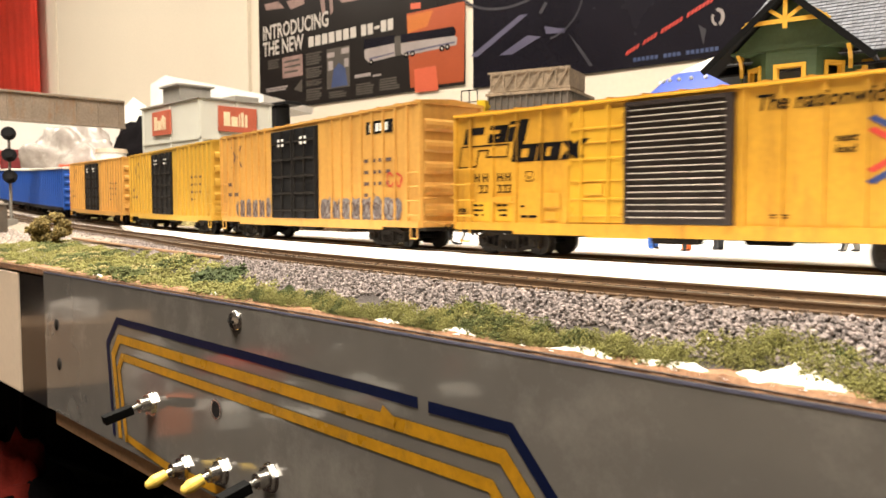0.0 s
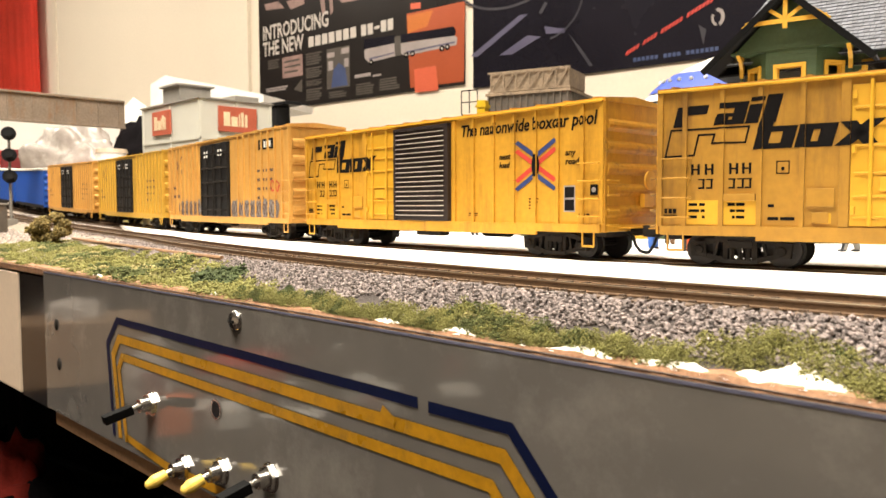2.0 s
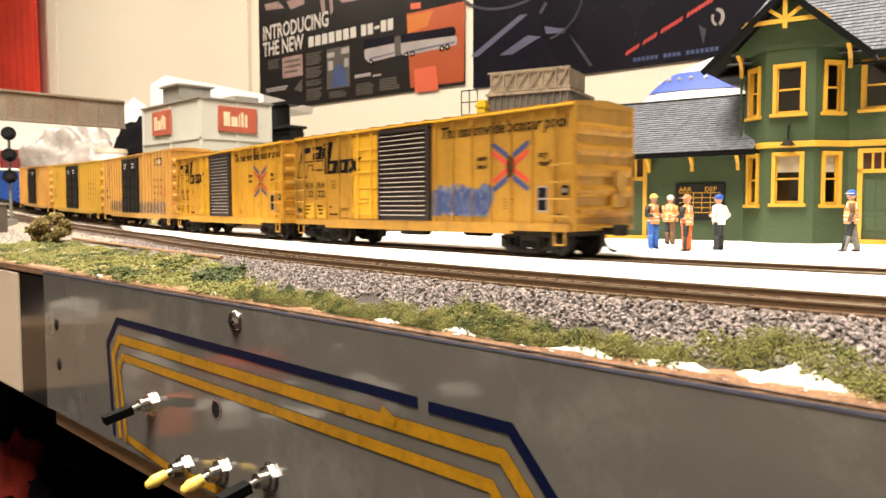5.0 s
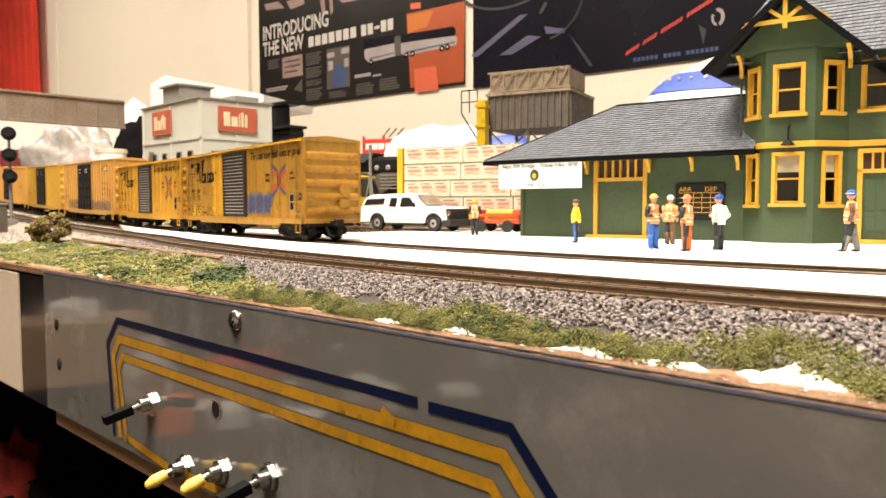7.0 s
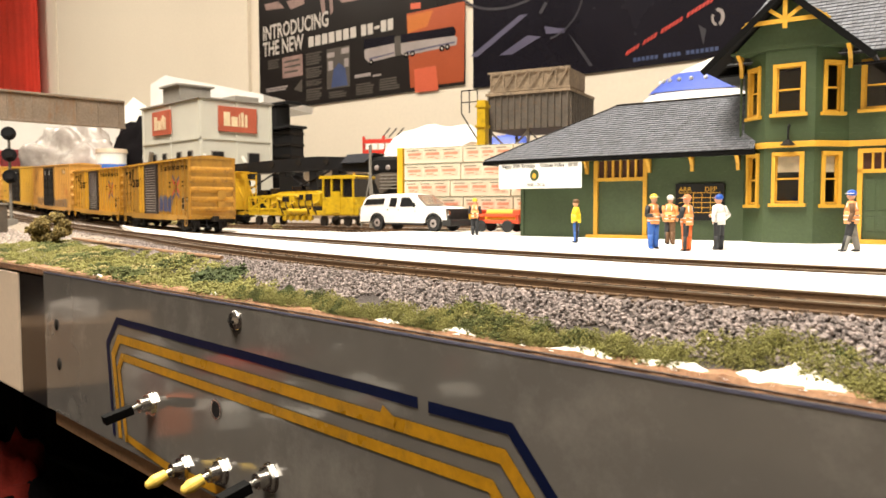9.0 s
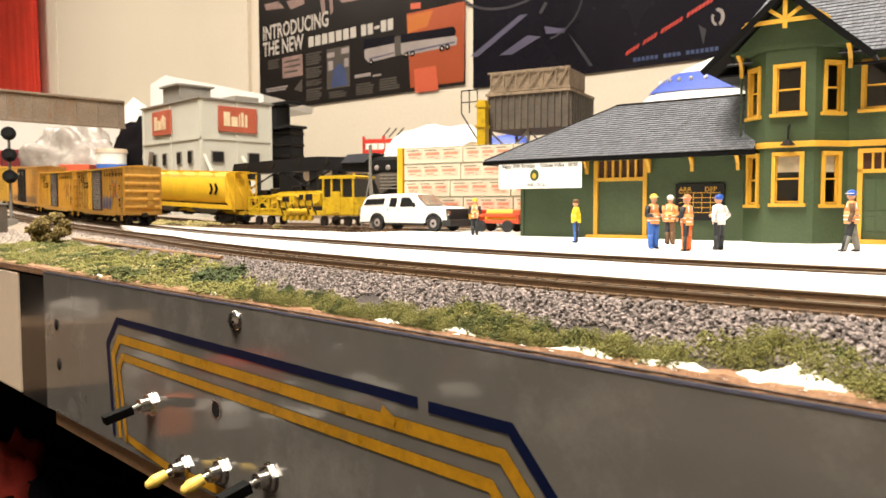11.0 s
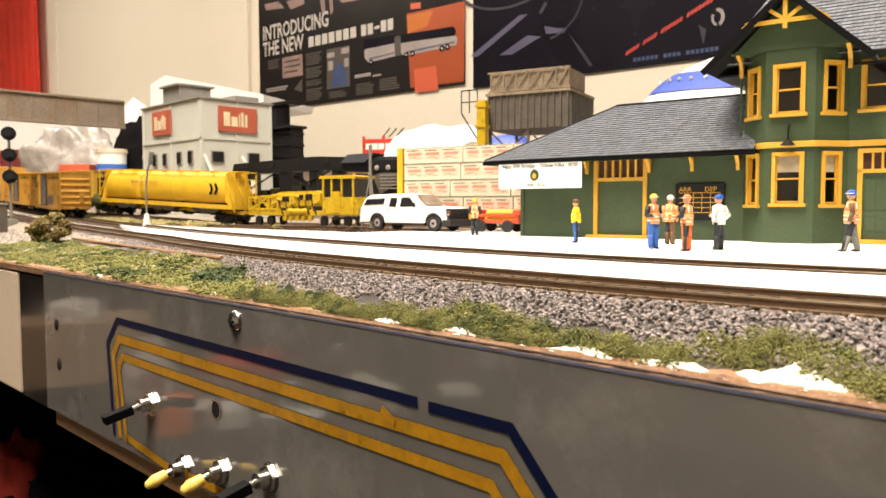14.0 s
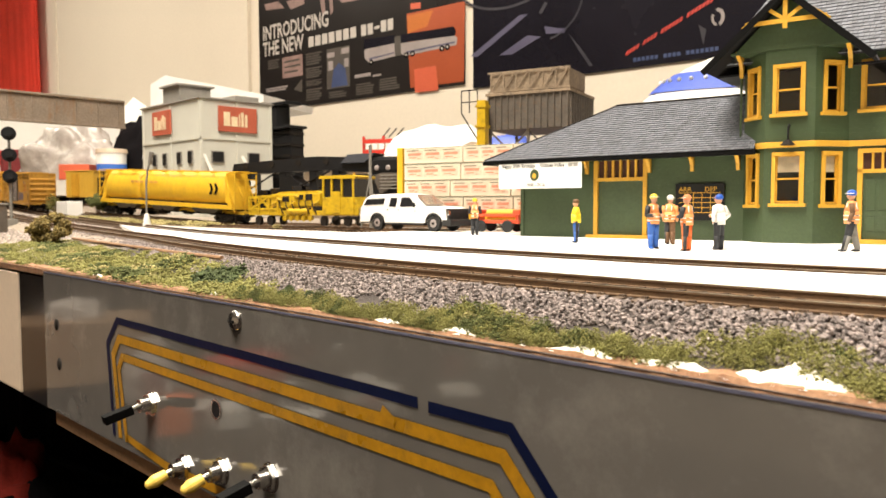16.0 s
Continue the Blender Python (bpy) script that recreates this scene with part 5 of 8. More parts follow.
    name_bars(car, rows + [(-0.094, -0.088, 0.024, 0.026), (-0.085, -0.078, 0.024, 0.026), (-0.094, -0.088, 0.030, 0.032)], yn, M_INKBROWN)
    xb = B()
    for s in (-1, 1):
        for z0 in (-1, 1):
            decal(xb, [(-0.080 + s * 0.0008, 0.047), (-0.080 + s * 0.0026, 0.047), (-0.080 + s * 0.0080, 0.047 + z0 * 0.0062), (-0.080 + s * 0.0060, 0.047 + z0 * 0.0062)], yn - 0.00005 * z0 - 0.0001)
    part("arrow_emblem", xb, M_INKBROWN, car, "faded crossed emblem")
    if graffiti:
        for mm, wd, dy, a, b, n in ((M_INKGREY, 0.0036, 0.0, -0.080, -0.036, 9), (M_INKBROWN, 0.0012, 0.0002, -0.080, -0.036, 12), (M_INKGREY, 0.0040, 0.0, 0.022, 0.088, 13), (M_INKPALE, 0.0011, 0.0002, 0.022, 0.088, 13), (M_INKBROWN, 0.0006, 0.0004, 0.022, 0.088, 17)):
            gr = B()
            throw_up(gr, 9 + int(a * 100), a, b, 0.0118, 0.0215, n, wd, yn - 0.0001 - dy)
            part("graffiti", gr, mm, car, "faded grey and lilac graffiti shapes")
        gr = B()
        throw_up(gr, 4, 0.078, 0.090, 0.0250, 0.0330, 2, 0.0008, yn - 0.0001)
        part("graffiti", gr, M_INKRED, car, "red graffiti scrawl")
    return car


def blue_boxcar(label):
    L, HW, zb, zt = 0.206, 0.0160, 0.0092, 0.0565
    car = thing("boxcar", pose(0, 0, 0), label, "boxcar", "cars of the train")
    car_body(car, L, HW, zb, zt, M_CARBLUE)
    posts(car, [-L / 2 + 0.0006 + k * (L - 0.0012) / 18 for k in range(19)], HW, zb, zt, M_CARBLUE)
    sill(car, L, HW, zb, M_CHASSIS)
    running_gear(car, L, 0.030)
    rf = B()
    prism(rf, [(-HW - 0.0012, zt - 0.0012), (-HW - 0.0012, zt + 0.0006), (0, zt + 0.0028), (HW + 0.0012, zt + 0.0006), (HW + 0.0012, zt - 0.0012)], "x", -L / 2 - 0.001, L / 2 + 0.001)
    part("roof_cap", rf, M_ROOFW, car, "pale roof edge")
    return car


# place of each car along the track, counted from the last car
TRAIN = [
    (pool_boxcar(True, "weathered yellow boxcar with dark ribbed door and blue graffiti", M_CARE), 0.0, 0.1787 / 2 - 0.0228),
    (pool_boxcar(False, "weathered yellow boxcar with dark ribbed door and crossed emblem", M_CARY), 0.1942, 0.1787 / 2 - 0.0228),
    (highcube_boxcar(M_CARY2, True, True, "tall orange yellow boxcar with black doors and graffiti"), 0.4040, 0.073),
    (highcube_boxcar(M_CARY3, False, False, "tall pale yellow boxcar with black double doors"), 0.6290, 0.073),
    (highcube_boxcar(M_CARY2, False, False, "tall orange yellow boxcar with black double doors"), 0.8600, 0.073),
    (blue_boxcar("blue ribbed boxcar with pale roof edge"), 1.0980, 0.073),
    (blue_boxcar("blue ribbed boxcar with pale roof edge"), 1.3180, 0.073),
]
RUN = [(0.0, -0.2008), (0.5, -0.1650), (1.0, -0.1296), (1.5, -0.0964), (1.8, -0.0902), (2.5, -0.0902), (2.7, -0.0812), (3.0, -0.0522), (3.5, -0.0070), (4.0, 0.0326), (4.2, 0.0480), (6.3, 0.2274), (6.5, 0.2440), (7.0, 0.2859), (7.5, 0.3280), (8.0, 0.3709), (8.5, 0.4164), (9.0, 0.4625), (9.2, 0.4812), (11.5, 0.6880), (12.0, 0.7319), (12.5, 0.7745), (13.0, 0.8150), (13.5, 0.8562), (14.0, 0.9000), (14.5, 0.9470), (15.0, 0.9963), (15.5, 1.0480), (16.0, 1.1010)]


def run_length(t):
    """How far the last car has run at t: a smooth monotone line through RUN."""
    kt, ks = np.array(RUN).T
    d = np.diff(ks) / np.diff(kt)
    m = np.empty(len(kt))
    m[0], m[-1] = d[0], d[-1]
    for i in range(1, len(kt) - 1):
        m[i] = 0.0 if d[i - 1] * d[i] <= 1e-9 else 2 * d[i - 1] * d[i] / (d[i - 1] + d[i])
    i = int(min(max(np.searchsorted(kt, t) - 1, 0), len(kt) - 2))
    h = kt[i + 1] - kt[i]
    u = (t - kt[i]) / h
    return float((1 + 2 * u) * (1 - u) ** 2 * ks[i] + u * (1 - u) ** 2 * h * m[i] + u * u * (3 - 2 * u) * ks[i + 1] + u * u * (u - 1) * h * m[i + 1])


def car_pose(s, half):
    a, b = Vector(on_train(s + half)), Vector(on_train(s - half))
    x = (b - a).normalized()
    y = Vector((0, 0, 1)).cross(x).normalized()
    z = x.cross(y)
    c = (a + b) / 2
    return Matrix(((x.x, y.x, z.x, c.x), (x.y, y.y, z.y, c.y), (x.z, y.z, z.z, c.z), (0, 0, 0, 1)))


def motions():
    times = [k * 0.1 for k in range(161)]
    for car, ahead, half in TRAIN:
        walk(car, [(t, car_pose(run_length(t) + ahead, half)) for t in times])
    fine = [k / 15 for k in range(241)]
    s0 = run_length(0.0)
    for w, wx in WHEELS:
        walk(w, [(t, Matrix.Translation((wx, 0, 0.0048)) @ Matrix.Rotation(-(run_length(t) - s0) / 0.0048, 4, "Y")) for t in fine])


# ---------------------------------------------------------------- depot
ZP = ZR - 0.0005      # top of the paving
DEPOT = Matrix.Translation((-0.1623, 0.2795, ZP)) @ pose(0, 0, 0, 0, 0, 9)
depot = thing("depot", DEPOT, "dark green model railway depot with mustard trim", "model building")


def wall_panel(m, w, z0, z1, holes=(), name="wall", t=0.002, pitch=0.0021):
    """Lap-sided wall: front face at y = 0 facing -y, x from 0 to w; holes (x0, x1, z0, z1) go through."""
    bm = B()
    xs = sorted({0.0, w, *[h[0] for h in holes], *[h[1] for h in holes]})
    zs = sorted({z0, z1, *[h[2] for h in holes], *[h[3] for h in holes]})
    for xa, xb in zip(xs, xs[1:]):
        for za, zb in zip(zs, zs[1:]):
            xm, zm = (xa + xb) / 2, (za + zb) / 2
            if any(h[0] < xm < h[1] and h[2] < zm < h[3] for h in holes):
                continue
            cuts = [za] + [k * pitch for k in range(int(za / pitch) + 1, int(zb / pitch) + 1) if za + 1e-5 < k * pitch < zb - 1e-5] + [zb]
            prof = [(t, za)]
            for a, b in zip(cuts, cuts[1:]):
                fa, fb = (a / pitch) % 1.0, (b / pitch) % 1.0 or 1.0
                prof += [(-0.00009 * (1 - fa), a), (-0.00009 * (1 - fb), b)]
            prof += [(t, zb)]
            prism(bm, prof, "x", xa, xb)
    bmesh.ops.remove_doubles(bm, verts=bm.verts[:], dist=0.00001)
    bmesh.ops.transform(bm, matrix=m, verts=bm.verts[:])
    return part(name, bm, M_GREEN, depot, "dark green lap siding")


def sash_window(m, x0, x1, z0, z1, blind=0.0, sill=True):
    """Window with casing, two sashes, glass and a sill, in the plane of a wall panel."""
    c = 0.0013
    fr = B()
    box(fr, x0 - c, x0 + 0.0004, -0.0011, 0.0012, z0 - 0.0003, z1 + c * 0.8)
    box(fr, x1 - 0.0004, x1 + c, -0.0011, 0.0012, z0 - 0.0003, z1 + c * 0.8)
    box(fr, x0 - c, x1 + c, -0.0013, 0.0012, z1 - 0.0004, z1 + c)
    bmesh.ops.transform(fr, matrix=m, verts=fr.verts[:])
    win = part("window", fr, M_MUSTARD, depot, "mustard casing")
    zm = (z0 + z1) / 2
    sb = B()
    for za, zb, y in ((z0, zm + 0.0004, 0.0002), (zm - 0.0004, z1, 0.0006)):
        box(sb, x0 + 0.0004, x1 - 0.0004, y, y + 0.0006, za, za + 0.0009)
        box(sb, x0 + 0.0004, x1 - 0.0004, y, y + 0.0006, zb - 0.0008, zb)
        box(sb, x0 + 0.0004, x0 + 0.0011, y, y + 0.0006, za, zb)
        box(sb, x1 - 0.0011, x1 - 0.0004, y, y + 0.0006, za, zb)
    bmesh.ops.transform(sb, matrix=m, verts=sb.verts[:])
    part("sash", sb, M_MUSTARD, win)
    gl = B()
    box(gl, x0 + 0.0004, x1 - 0.0004, 0.00085, 0.00095, z0, z1)
    bmesh.ops.transform(gl, matrix=m, verts=gl.verts[:])
    g = part("pane", gl, M_GLASS, win, "clear glazing")
    g.visible_shadow = False
    if blind:
        bl = B()
        box(bl, x0 + 0.0005, x1 - 0.0005, 0.0017, 0.0019, z1 - (z1 - z0) * blind, z1)
        bmesh.ops.transform(bl, matrix=m, verts=bl.verts[:])
        part("blind", bl, M_CREAMINK, win, "pale roller blind")
    if sill:
        sl = B()
        box(sl, x0 - c * 1.9, x1 + c * 1.9, -0.0021, 0.0010, z0 - 0.0019, z0 - 0.0003, 0.0002)
        bmesh.ops.transform(sl, matrix=m, verts=sl.verts[:])
        part("sill", sl, M_MUSTARD, win)


def roof_plane(e0, e1, r1, r0, label="slate grey shingle roof", parent=None, pitch=0.0026, wid=0.0023):
    """Roof slab with rows of single shingles: eave corners e0, e1 and the upper corners r1, r0."""
    e0, e1, r1, r0 = (Vector(p) for p in (e0, e1, r1, r0))
    n = (e1 - e0).cross(r0 - e0).normalized()
    if n.z < 0:
        n = -n
    bm = B()
    lo = [bm.verts.new(p - n * 0.0012) for p in (e0, e1, r1, r0)]
    hi = [bm.verts.new(p) for p in (e0, e1, r1, r0)]
    fs = [bm.faces.new(lo), bm.faces.new(hi)] + [bm.faces.new((lo[i], lo[(i + 1) % 4], hi[(i + 1) % 4], hi[i])) for i in range(4)]
    bmesh.ops.recalc_face_normals(bm, faces=fs)
    roof = part("roof", bm, M_ROOFDECK, parent or depot, label)
    up = ((r0 + r1) / 2 - (e0 + e1) / 2).length
    rows = max(2, int(up / pitch))
    vs, ts = [], []
    for k in range(rows):
        ta, tb = k / rows, min(1.0, (k + 1.35) / rows)
        a0, a1, b0, b1 = e0.lerp(r0, ta), e1.lerp(r1, ta), e0.lerp(r0, tb), e1.lerp(r1, tb)
        length = (a1 - a0).length
        m = max(1, int(length / wid))
        off = (k % 2) * 0.5
        for j in range(-1, m + 1):
            u0, u1 = max(0, (j + off) / m), min(1, (j + off + 0.93) / m)
            if u1 - u0 < 0.15 / m:
                continue
            q = len(vs)
            h = 0.00050 + 0.00025 * RNG.random()
            for p in (a0.lerp(a1, u0) + n * h, a0.lerp(a1, u1) + n * h, b0.lerp(b1, u1) + n * 0.00012, b0.lerp(b1, u0) + n * 0.00012, a0.lerp(a1, u0), a0.lerp(a1, u1)):
                vs.append(p[:])
            ts += [(q, q + 1, q + 2), (q, q + 2, q + 3), (q + 4, q + 5, q + 1), (q + 4, q + 1, q)]
    sh = soup("shingles", np.array(vs), np.array(ts), M_SHINGLES)
    sh.parent = roof
    tagged(sh, kind="stuff")
    return roof


M_SHINGLES = mat("slate_shingles_loose", (0.125, 0.133, 0.155), 0.6, vary=0.12, scale=60, island=0.26, bump=0.3, bump_scale=1500)


def beam(bm, a, b, w, h):
    a, b = Vector(a), Vector(b)
    d = b - a
    q = d.to_track_quat("X", "Z").to_matrix().to_4x4()
    return box(bm, 0, d.length, -w / 2, w / 2, -h / 2, h / 2, 0.0, Matrix.Translation(a) @ q)


I4 = pose(0, 0, 0)
XL, XR, DEEP = -0.1300, 0.115, 0.070
H1, H2 = 0.0470, 0.0930
# freight wing
wall_panel(pose(XL, 0, 0), -XL, 0, H1, [(0.0495, 0.0775, 0.0, 0.0445)])
wall_panel(pose(XL, DEEP, 0, 0, 0, -90), DEEP, 0, H1)
wall_panel(pose(0, DEEP, 0, 0, 0, 180), -XL, 0, H1)
dr = B()
box(dr, -0.0805, -0.0525, 0.0006, 0.0016, 0.0, 0.0330, 0.0002)
fdoor = part("door", dr, M_GREEN, depot, "green planked freight door")
df = B()
box(df, -0.0823, -0.0800, -0.0012, 0.0014, 0, 0.0462)
box(df, -0.0530, -0.0508, -0.0012, 0.0014, 0, 0.0462)
box(df, -0.0823, -0.0508, -0.0014, 0.0014, 0.0440, 0.0462)
box(df, -0.0823, -0.0508, -0.0012, 0.0014, 0.0322, 0.0342)
box(df, -0.0860, -0.0470, -0.0035, 0.0008, -0.0001, 0.0018, 0.0003)
part("door_frame", df, M_MUSTARD, fdoor, "mustard door frame")
for k in range(1, 6):
    x = -0.0800 + k * 0.0045
    part("mullion", box(B(), x - 0.0006, x + 0.0006, -0.0006, 0.0010, 0.0342, 0.0440), M_MUSTARD, fdoor)
part("pane", box(B(), -0.0800, -0.0530, 0.0012, 0.0014, 0.0342, 0.0440), M_DARKIN, fdoor, "dark transom panes")
# corner board and brackets
part("corner_board", box(B(), XL - 0.0006, XL + 0.0016, -0.0007, 0.0012, 0, H1), M_GREEN, depot)


def bracket(x, y, z, dirx=0.0, size=0.0085, name="bracket", turn=0.0):
    bm = B()
    prism(bm, [(0, 0), (0, -size * 1.15), (-size * 0.16, -size * 1.15), (-size * 0.22, -size * 0.75), (-size * 0.45, -size * 0.42), (-size * 0.95, -size * 0.20), (-size, -size * 0.02)], "x", -0.0009, 0.0009)
    bmesh.ops.transform(bm, matrix=Matrix.Translation((x, y, z)) @ pose(0, 0, 0, 0, 0, turn), verts=bm.verts[:])
    part(name, bm, M_MUSTARD, depot, "mustard eave bracket")


for x in (-0.0865, -0.0495, -0.0260, -0.0025):
    bracket(x, -0.0004, 0.0462)
EV = 0.0455
roof_plane((-0.1490, -0.0130, EV), (0.0080, -0.0130, EV + 0.0005), (0.0020, 0.0350, 0.0790), (-0.0830, 0.0350, 0.0790))
roof_plane((-0.1490, 0.0830, EV), (-0.1490, -0.0130, EV), (-0.0830, 0.0350, 0.0790), (-0.0830, 0.0352, 0.0790))
roof_plane((0.0080, 0.0830, EV), (-0.1490, 0.0830, EV), (-0.0830, 0.0350, 0.0790), (0.0020, 0.0350, 0.0790))
ed = B()
box(ed, -0.1495, 0.0085, -0.0138, -0.0128, EV - 0.0022, EV - 0.0002)
box(ed, -0.1498, -0.1488, -0.0138, 0.0835, EV - 0.0022, EV - 0.0002)
part("eave_board", ed, M_GRIP, depot, "dark eave board")
part("soffit", box(B(), -0.1485, 0.0080, -0.0125, 0.0825, EV - 0.0016, EV - 0.0010), M_GREEN, depot)
rc = B()
rod(rc, (-0.0840, 0.0350, 0.0794), (0.0, 0.0350, 0.0794), 0.0008, seg=6)
rod(rc, (-0.1490, -0.0130, EV + 0.0004), (-0.0830, 0.0350, 0.0794), 0.0006, seg=6)
part("ridge_cap", rc, M_CHASSIS, depot, "dark ridge cap")
# banner and timetable board on the wing
bn = thing("banner", DEPOT @ pose(-0.1385, -0.0135, 0.0285), "white birthday banner hung under the depot eave", "banner")
part("sheet", box(B(), 0, 0.0545, 0, 0.0003, 0, 0.0158), M_PAPER, bn)
text_part("Happy 20th Birthday", 0.0034, M_INK, bn, Matrix.Translation((0.0022, -0.0002, 0.0122)) @ UPRIGHT, stretch=0.80)
text_part("Ottawa Valley", 0.0034, M_INK, bn, Matrix.Translation((0.0283, -0.0002, 0.0122)) @ UPRIGHT, stretch=0.80)
hb = B()
quad(hb, 0.0462, 0.0490, 0.0122, 0.0143, -0.0002)
quad(hb, 0.0494, 0.0522, 0.0122, 0.0143, -0.0002)
part("word_bar", hb, M_GREYBAR, bn)
text_part("1996 - 2016", 0.0030, M_INK, bn, Matrix.Translation((0.0190, -0.0002, 0.0012)) @ UPRIGHT, stretch=0.85)
bc = B()
decal(bc, [(0.0245 + 0.0030 * math.cos(a), 0.0078 + 0.0034 * math.sin(a)) for a in np.linspace(0, 6.2, 18)], -0.0002)
part("crest", bc, M_GREEN, bn, "green round crest")
bc = B()
decal(bc, [(0.0245 + 0.0013 * math.cos(a), 0.0074 + 0.0016 * math.sin(a)) for a in np.linspace(0, 6.2, 12)], -0.0004)
part("crest_centre", bc, M_MUSTARD, bn)
ab = thing("timetable_board", DEPOT @ pose(-0.0345, -0.0012, 0.0105), "black arrivals and departures board with yellow grid", "notice board")
part("board", box(B(), 0, 0.0255, -0.0006, 0.0006, 0, 0.0195, 0.0002), M_BLACK, ab)
text_part("ARR", 0.0036, M_MUSTARD, ab, Matrix.Translation((0.0018, -0.0008, 0.0152)) @ UPRIGHT, stretch=1.0)
text_part("DEP", 0.0036, M_MUSTARD, ab, Matrix.Translation((0.0155, -0.0008, 0.0152)) @ UPRIGHT, stretch=1.0)
gl = B()
for k in range(5):
    quad(gl, 0.0018, 0.0235, 0.0040 + k * 0.0026, 0.0043 + k * 0.0026, -0.0008)
for x in (0.0050, 0.0095, 0.0140, 0.0185):
    quad(gl, x, x + 0.0003, 0.0040, 0.0147, -0.0009)
part("grid_lines", gl, M_MUSTARD, ab, "yellow grid lines")

# two-storey block with a bay
BX0, BX1, BX2, BX3, BY = 0.0, 0.0126, 0.0348, 0.0474, -0.0130
SH = H2
wl = math.hypot(BX1 - BX0, BY)
aL = math.degrees(math.atan2(BY, BX1 - BX0))
mL = pose(BX0, 0, 0, 0, 0, aL)
mF = pose(BX1, BY, 0)
mR = pose(BX2, BY, 0, 0, 0, -aL)
cw = (wl - 0.0078) / 2
side_holes = [(cw, cw + 0.0078, 0.0190, 0.0425), (cw, cw + 0.0078, 0.0625, 0.0850)]
wall_panel(mL, wl, 0, SH, side_holes)
wall_panel(mR, wl, 0, SH, side_holes)
fh = [(0.0050, 0.0168, 0.0195, 0.0425), (0.0048, 0.0166, 0.0625, 0.0845)]
wall_panel(mF, BX2 - BX1, 0, SH, fh)
for m, hs in ((mL, side_holes), (mR, side_holes), (mF, fh)):
    for h in hs:
        sash_window(m, *h, blind=0.36 if (h[2] < 0.03 and m is not mL) else 0.0)
rh = [(0.0060, 0.0185, 0.0020, 0.0430), (0.0060, 0.0230, 0.0635, 0.0850)]
wall_panel(pose(BX3, 0, 0), XR - BX3, 0, SH, rh)
sash_window(pose(BX3, 0, 0), *rh[1])
wall_panel(pose(BX0, DEEP, 0, 0, 0, -90), DEEP, H1 * 0.9, SH)
wall_panel(pose(XR, 0, 0, 0, 0, 90), DEEP, 0, SH)
wall_panel(pose(XR, DEEP, 0, 0, 0, 180), XR, 0, SH)
d2 = B()
box(d2, BX3 + 0.0060, BX3 + 0.0185, 0.0006, 0.0016, 0.0020, 0.0340)
for a, b in ((0.006, 0.013), (0.016, 0.030)):
    for x in (BX3 + 0.0080, BX3 + 0.0130):
        box(d2, x, x + 0.0038, 0.0002, 0.0007, a, b, 0.0002)
door2 = part("door", d2, M_GREEN, depot, "green panelled door")
f2 = B()
box(f2, BX3 + 0.0042, BX3 + 0.0064, -0.0012, 0.0014, 0, 0.0448)
box(f2, BX3 + 0.0182, BX3 + 0.0204, -0.0012, 0.0014, 0, 0.0448)
box(f2, BX3 + 0.0042, BX3 + 0.0204, -0.0013, 0.0014, 0.0428, 0.0448)
box(f2, BX3 + 0.0042, BX3 + 0.0204, -0.0012, 0.0014, 0.0334, 0.0352)
box(f2, BX3 + 0.0030, BX3 + 0.0216, -0.0034, 0.0008, 0, 0.0021, 0.0003)
part("door_frame", f2, M_MUSTARD, door2, "mustard door frame")
for k in (1, 2):
    x = BX3 + 0.0064 + k * 0.0040
    part("mullion", box(B(), x - 0.0005, x + 0.0005, -0.0006, 0.0010, 0.0352, 0.0428), M_MUSTARD, door2)
part("pane", box(B(), BX3 + 0.0064, BX3 + 0.0182, 0.0012, 0.0014, 0.0352, 0.0428), M_DARKIN, door2, "dark transom panes")
for m, w in ((mL, wl), (mF, BX2 - BX1), (mR, wl), (pose(BX3, 0, 0), XR - BX3)):
    bd = B()
    box(bd, -0.0006, w + 0.0006, -0.0016, 0.0006, 0.0460, 0.0488, 0.0003)
    bmesh.ops.transform(bd, matrix=m, verts=bd.verts[:])
    part("belt_course", bd, M_MUSTARD, depot, "mustard belt course")
part("floor_plate", box(B(), 0.001, XR - 0.001, 0.001, DEEP - 0.001, 0.0462, 0.0478), M_PINE, depot, "plain upper floor inside")
bf = B()
prism(bf, [(BX0 + 0.002, 0.0008), (BX1 + 0.0008, BY + 0.0018), (BX2 - 0.0008, BY + 0.0018), (BX3 - 0.002, 0.0008)], "z", 0.0462, 0.0478)
part("floor_plate", bf, M_PINE, depot, "plain bay floor inside")
# wall lamp over the bay window
lampb = thing("wall_lamp", DEPOT @ pose(0.0240, BY - 0.0005, 0.0560), "black gooseneck wall lamp over the bay window", "wall lamp")
gn = B()
pts = [(0, 0, 0), (0, -0.0020, 0.0008), (0, -0.0036, -0.0008), (0, -0.0040, -0.0040), (0, -0.0040, -0.0070)]
for a, b in zip(pts, pts[1:]):
    rod(gn, a, b, 0.00045, seg=8)
part("arm", gn, M_BLACK, lampb)
part("shade", rod(B(), (0, -0.0040, -0.0092), (0, -0.0040, -0.0066), 0.0036, 0.0010, 16), M_CHASSIS, lampb, "dark enamel shade")
# upper roofs
E2, RG = 0.0905, 0.1330
roof_plane((-0.0140, -0.0045, E2 - 0.001), (XR + 0.014, -0.0045, E2 - 0.001), (XR + 0.014, DEEP / 2, RG), (0.0050, DEEP / 2, RG))
roof_plane((-0.0140, DEEP + 0.015, E2 - 0.004), (-0.0140, -0.0045, E2 - 0.004), (0.0050, DEEP / 2 - 0.0001, RG), (0.0050, DEEP / 2, RG))
